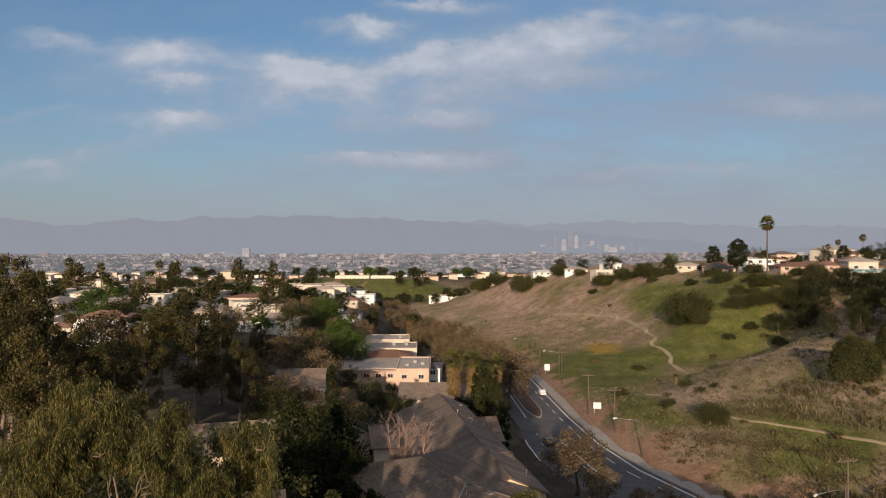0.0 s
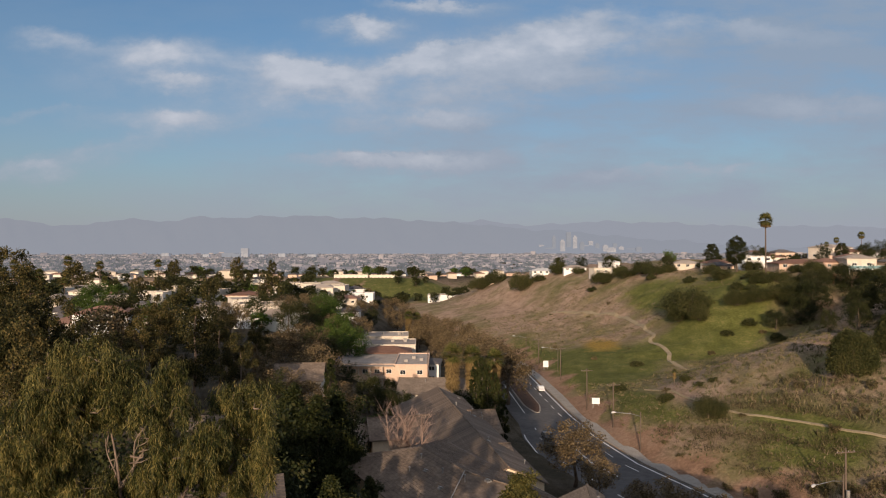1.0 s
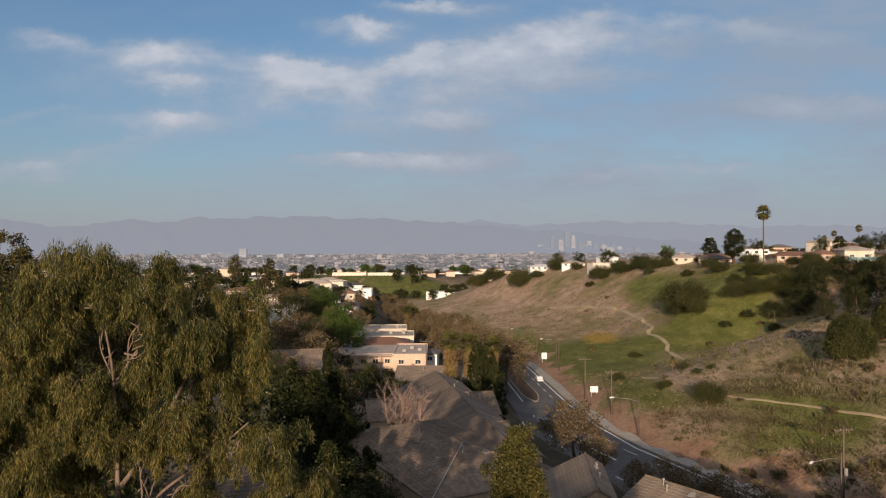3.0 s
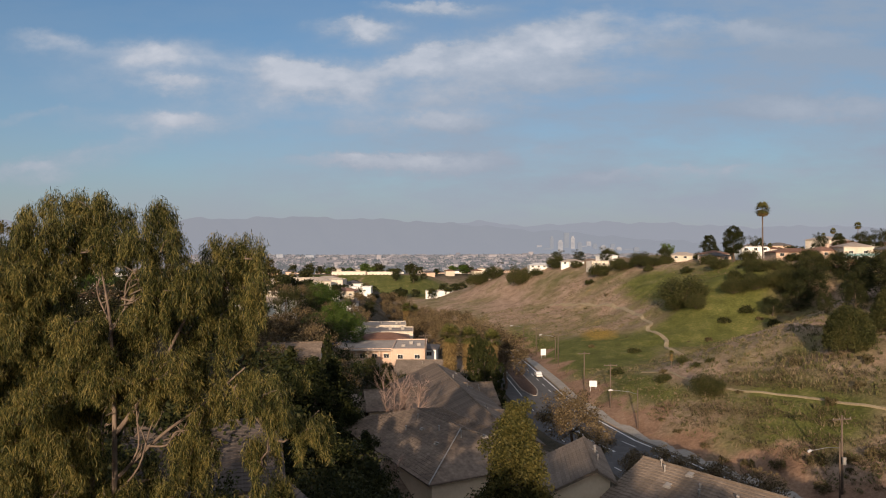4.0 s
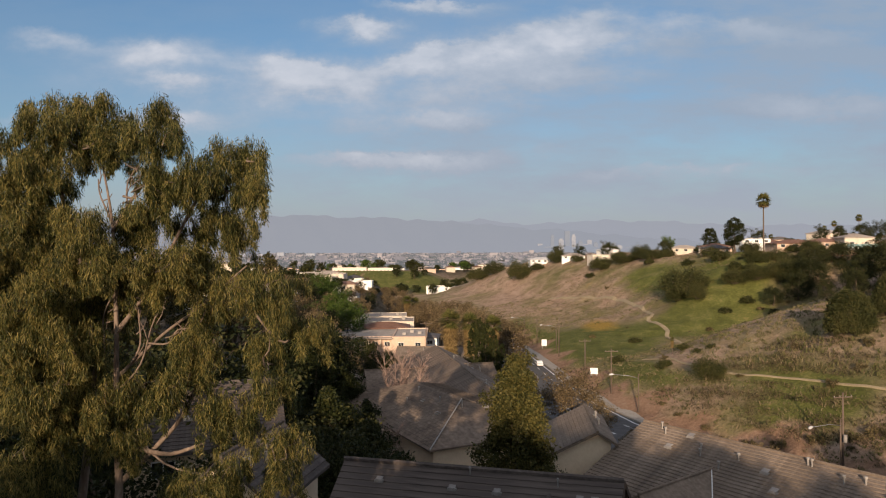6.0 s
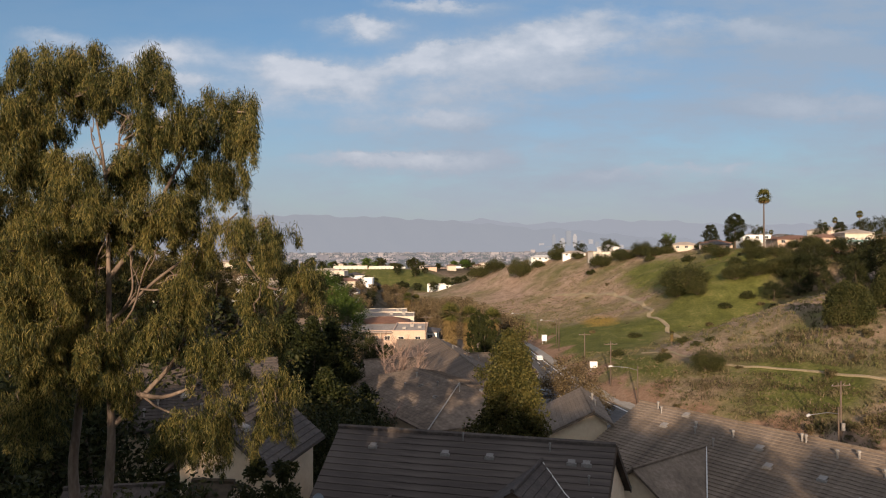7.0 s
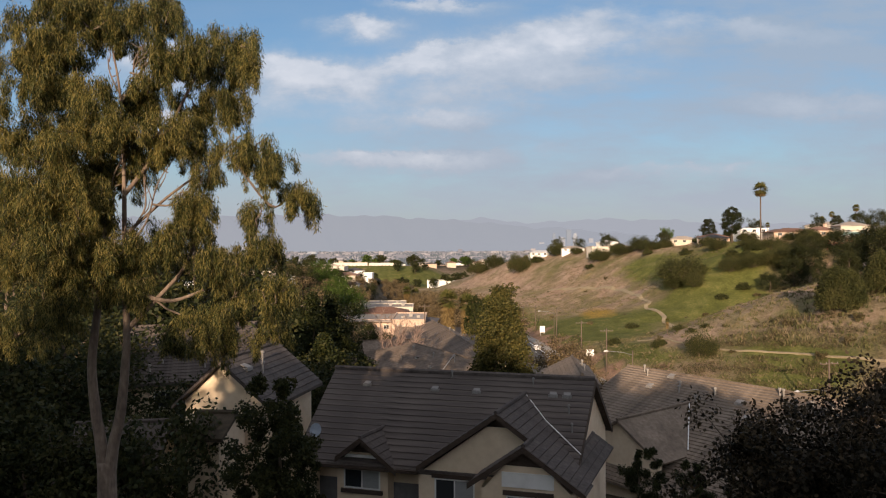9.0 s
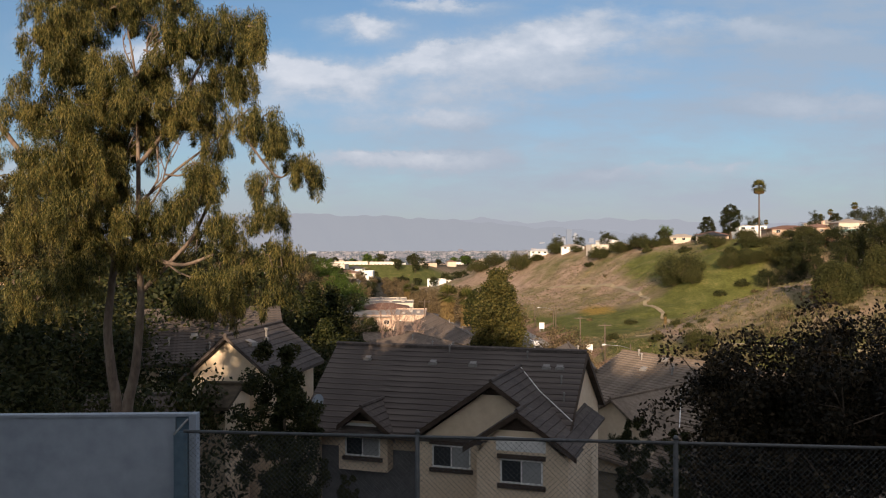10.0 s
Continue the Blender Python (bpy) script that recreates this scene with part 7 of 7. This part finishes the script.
def mountains(name, prof, y0, depth, mat, lab, seed):
    """A range of hills with spurs running down to the plain; prof: slope right and slope up of its skyline."""
    xs = np.linspace(-.86, .86, 420)
    top = np.interp(xs, [p[0] for p in prof], [p[1] for p in prof])
    rng = np.random.default_rng(seed)
    ph = rng.random(8) * 6.28
    jag = sum(np.sin(xs * f + ph[i]) * a for i, (f, a) in enumerate([(38, .0011), (71, .0011), (133, .0009), (240, .0006)]))
    top = top + jag
    rows = 14
    v, f = [], []
    for r in range(rows + 1):
        u = r / rows
        y = y0 - depth * (1 - u)
        spur = sum(np.sin(xs * fq + ph[4 + i] + u * 2) * a for i, (fq, a) in enumerate([(60, .12), (110, .08), (190, .05)]))
        zz = 28.5 + (top * y0 + 34) * np.clip(u ** .8 * (1 + spur * (1 - u) * 1.6), 0, 1) - 34
        for x, z in zip(xs, zz):
            v.append((x * y, y, z))
    n = len(xs)
    for r in range(rows):
        for i in range(n - 1):
            k = r * n + i
            f.append((k, k + 1, k + n + 1, k + n))
    me = bpy.data.meshes.new(name)
    me.from_pydata(v, [], f)
    me.polygons.foreach_set("use_smooth", [True] * len(f))
    me.materials.append(mat)
    tagged(new(name, me), lab, "mountains", kind="structure")


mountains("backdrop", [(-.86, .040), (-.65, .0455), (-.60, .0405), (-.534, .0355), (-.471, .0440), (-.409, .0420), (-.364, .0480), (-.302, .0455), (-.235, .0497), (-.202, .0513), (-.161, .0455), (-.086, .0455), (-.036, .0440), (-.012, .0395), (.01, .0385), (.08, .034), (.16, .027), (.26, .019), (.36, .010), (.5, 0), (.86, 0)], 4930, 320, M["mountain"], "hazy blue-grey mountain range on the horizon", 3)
mountains("backdrop_far", [(-.86, .02), (-.05, .036), (.02, .039), (.055, .0405), (.138, .0355), (.22, .039), (.303, .0405), (.386, .034), (.51, .0325), (.65, .0325), (.86, .03)], 4975, 25, M["mountain_far"], "faint far mountain range with haze in its colour", 4)


def clear_prototypes():
    done = []
    for src in PROTO + EUC + BROWN + LEAFY + OAK + CONIF + CYP + SHRUB + BIGSH + DOME + PINE + SCRUB + FANP + TALLP + FAR_OAK + FAR_LEAFY + FAR_EUC + FLATS:
        if src in done:
            continue
        done.append(src)
    for src in done:
        for o in list(src.children_recursive) + [src]:
            bpy.data.objects.remove(o)


clear_prototypes()
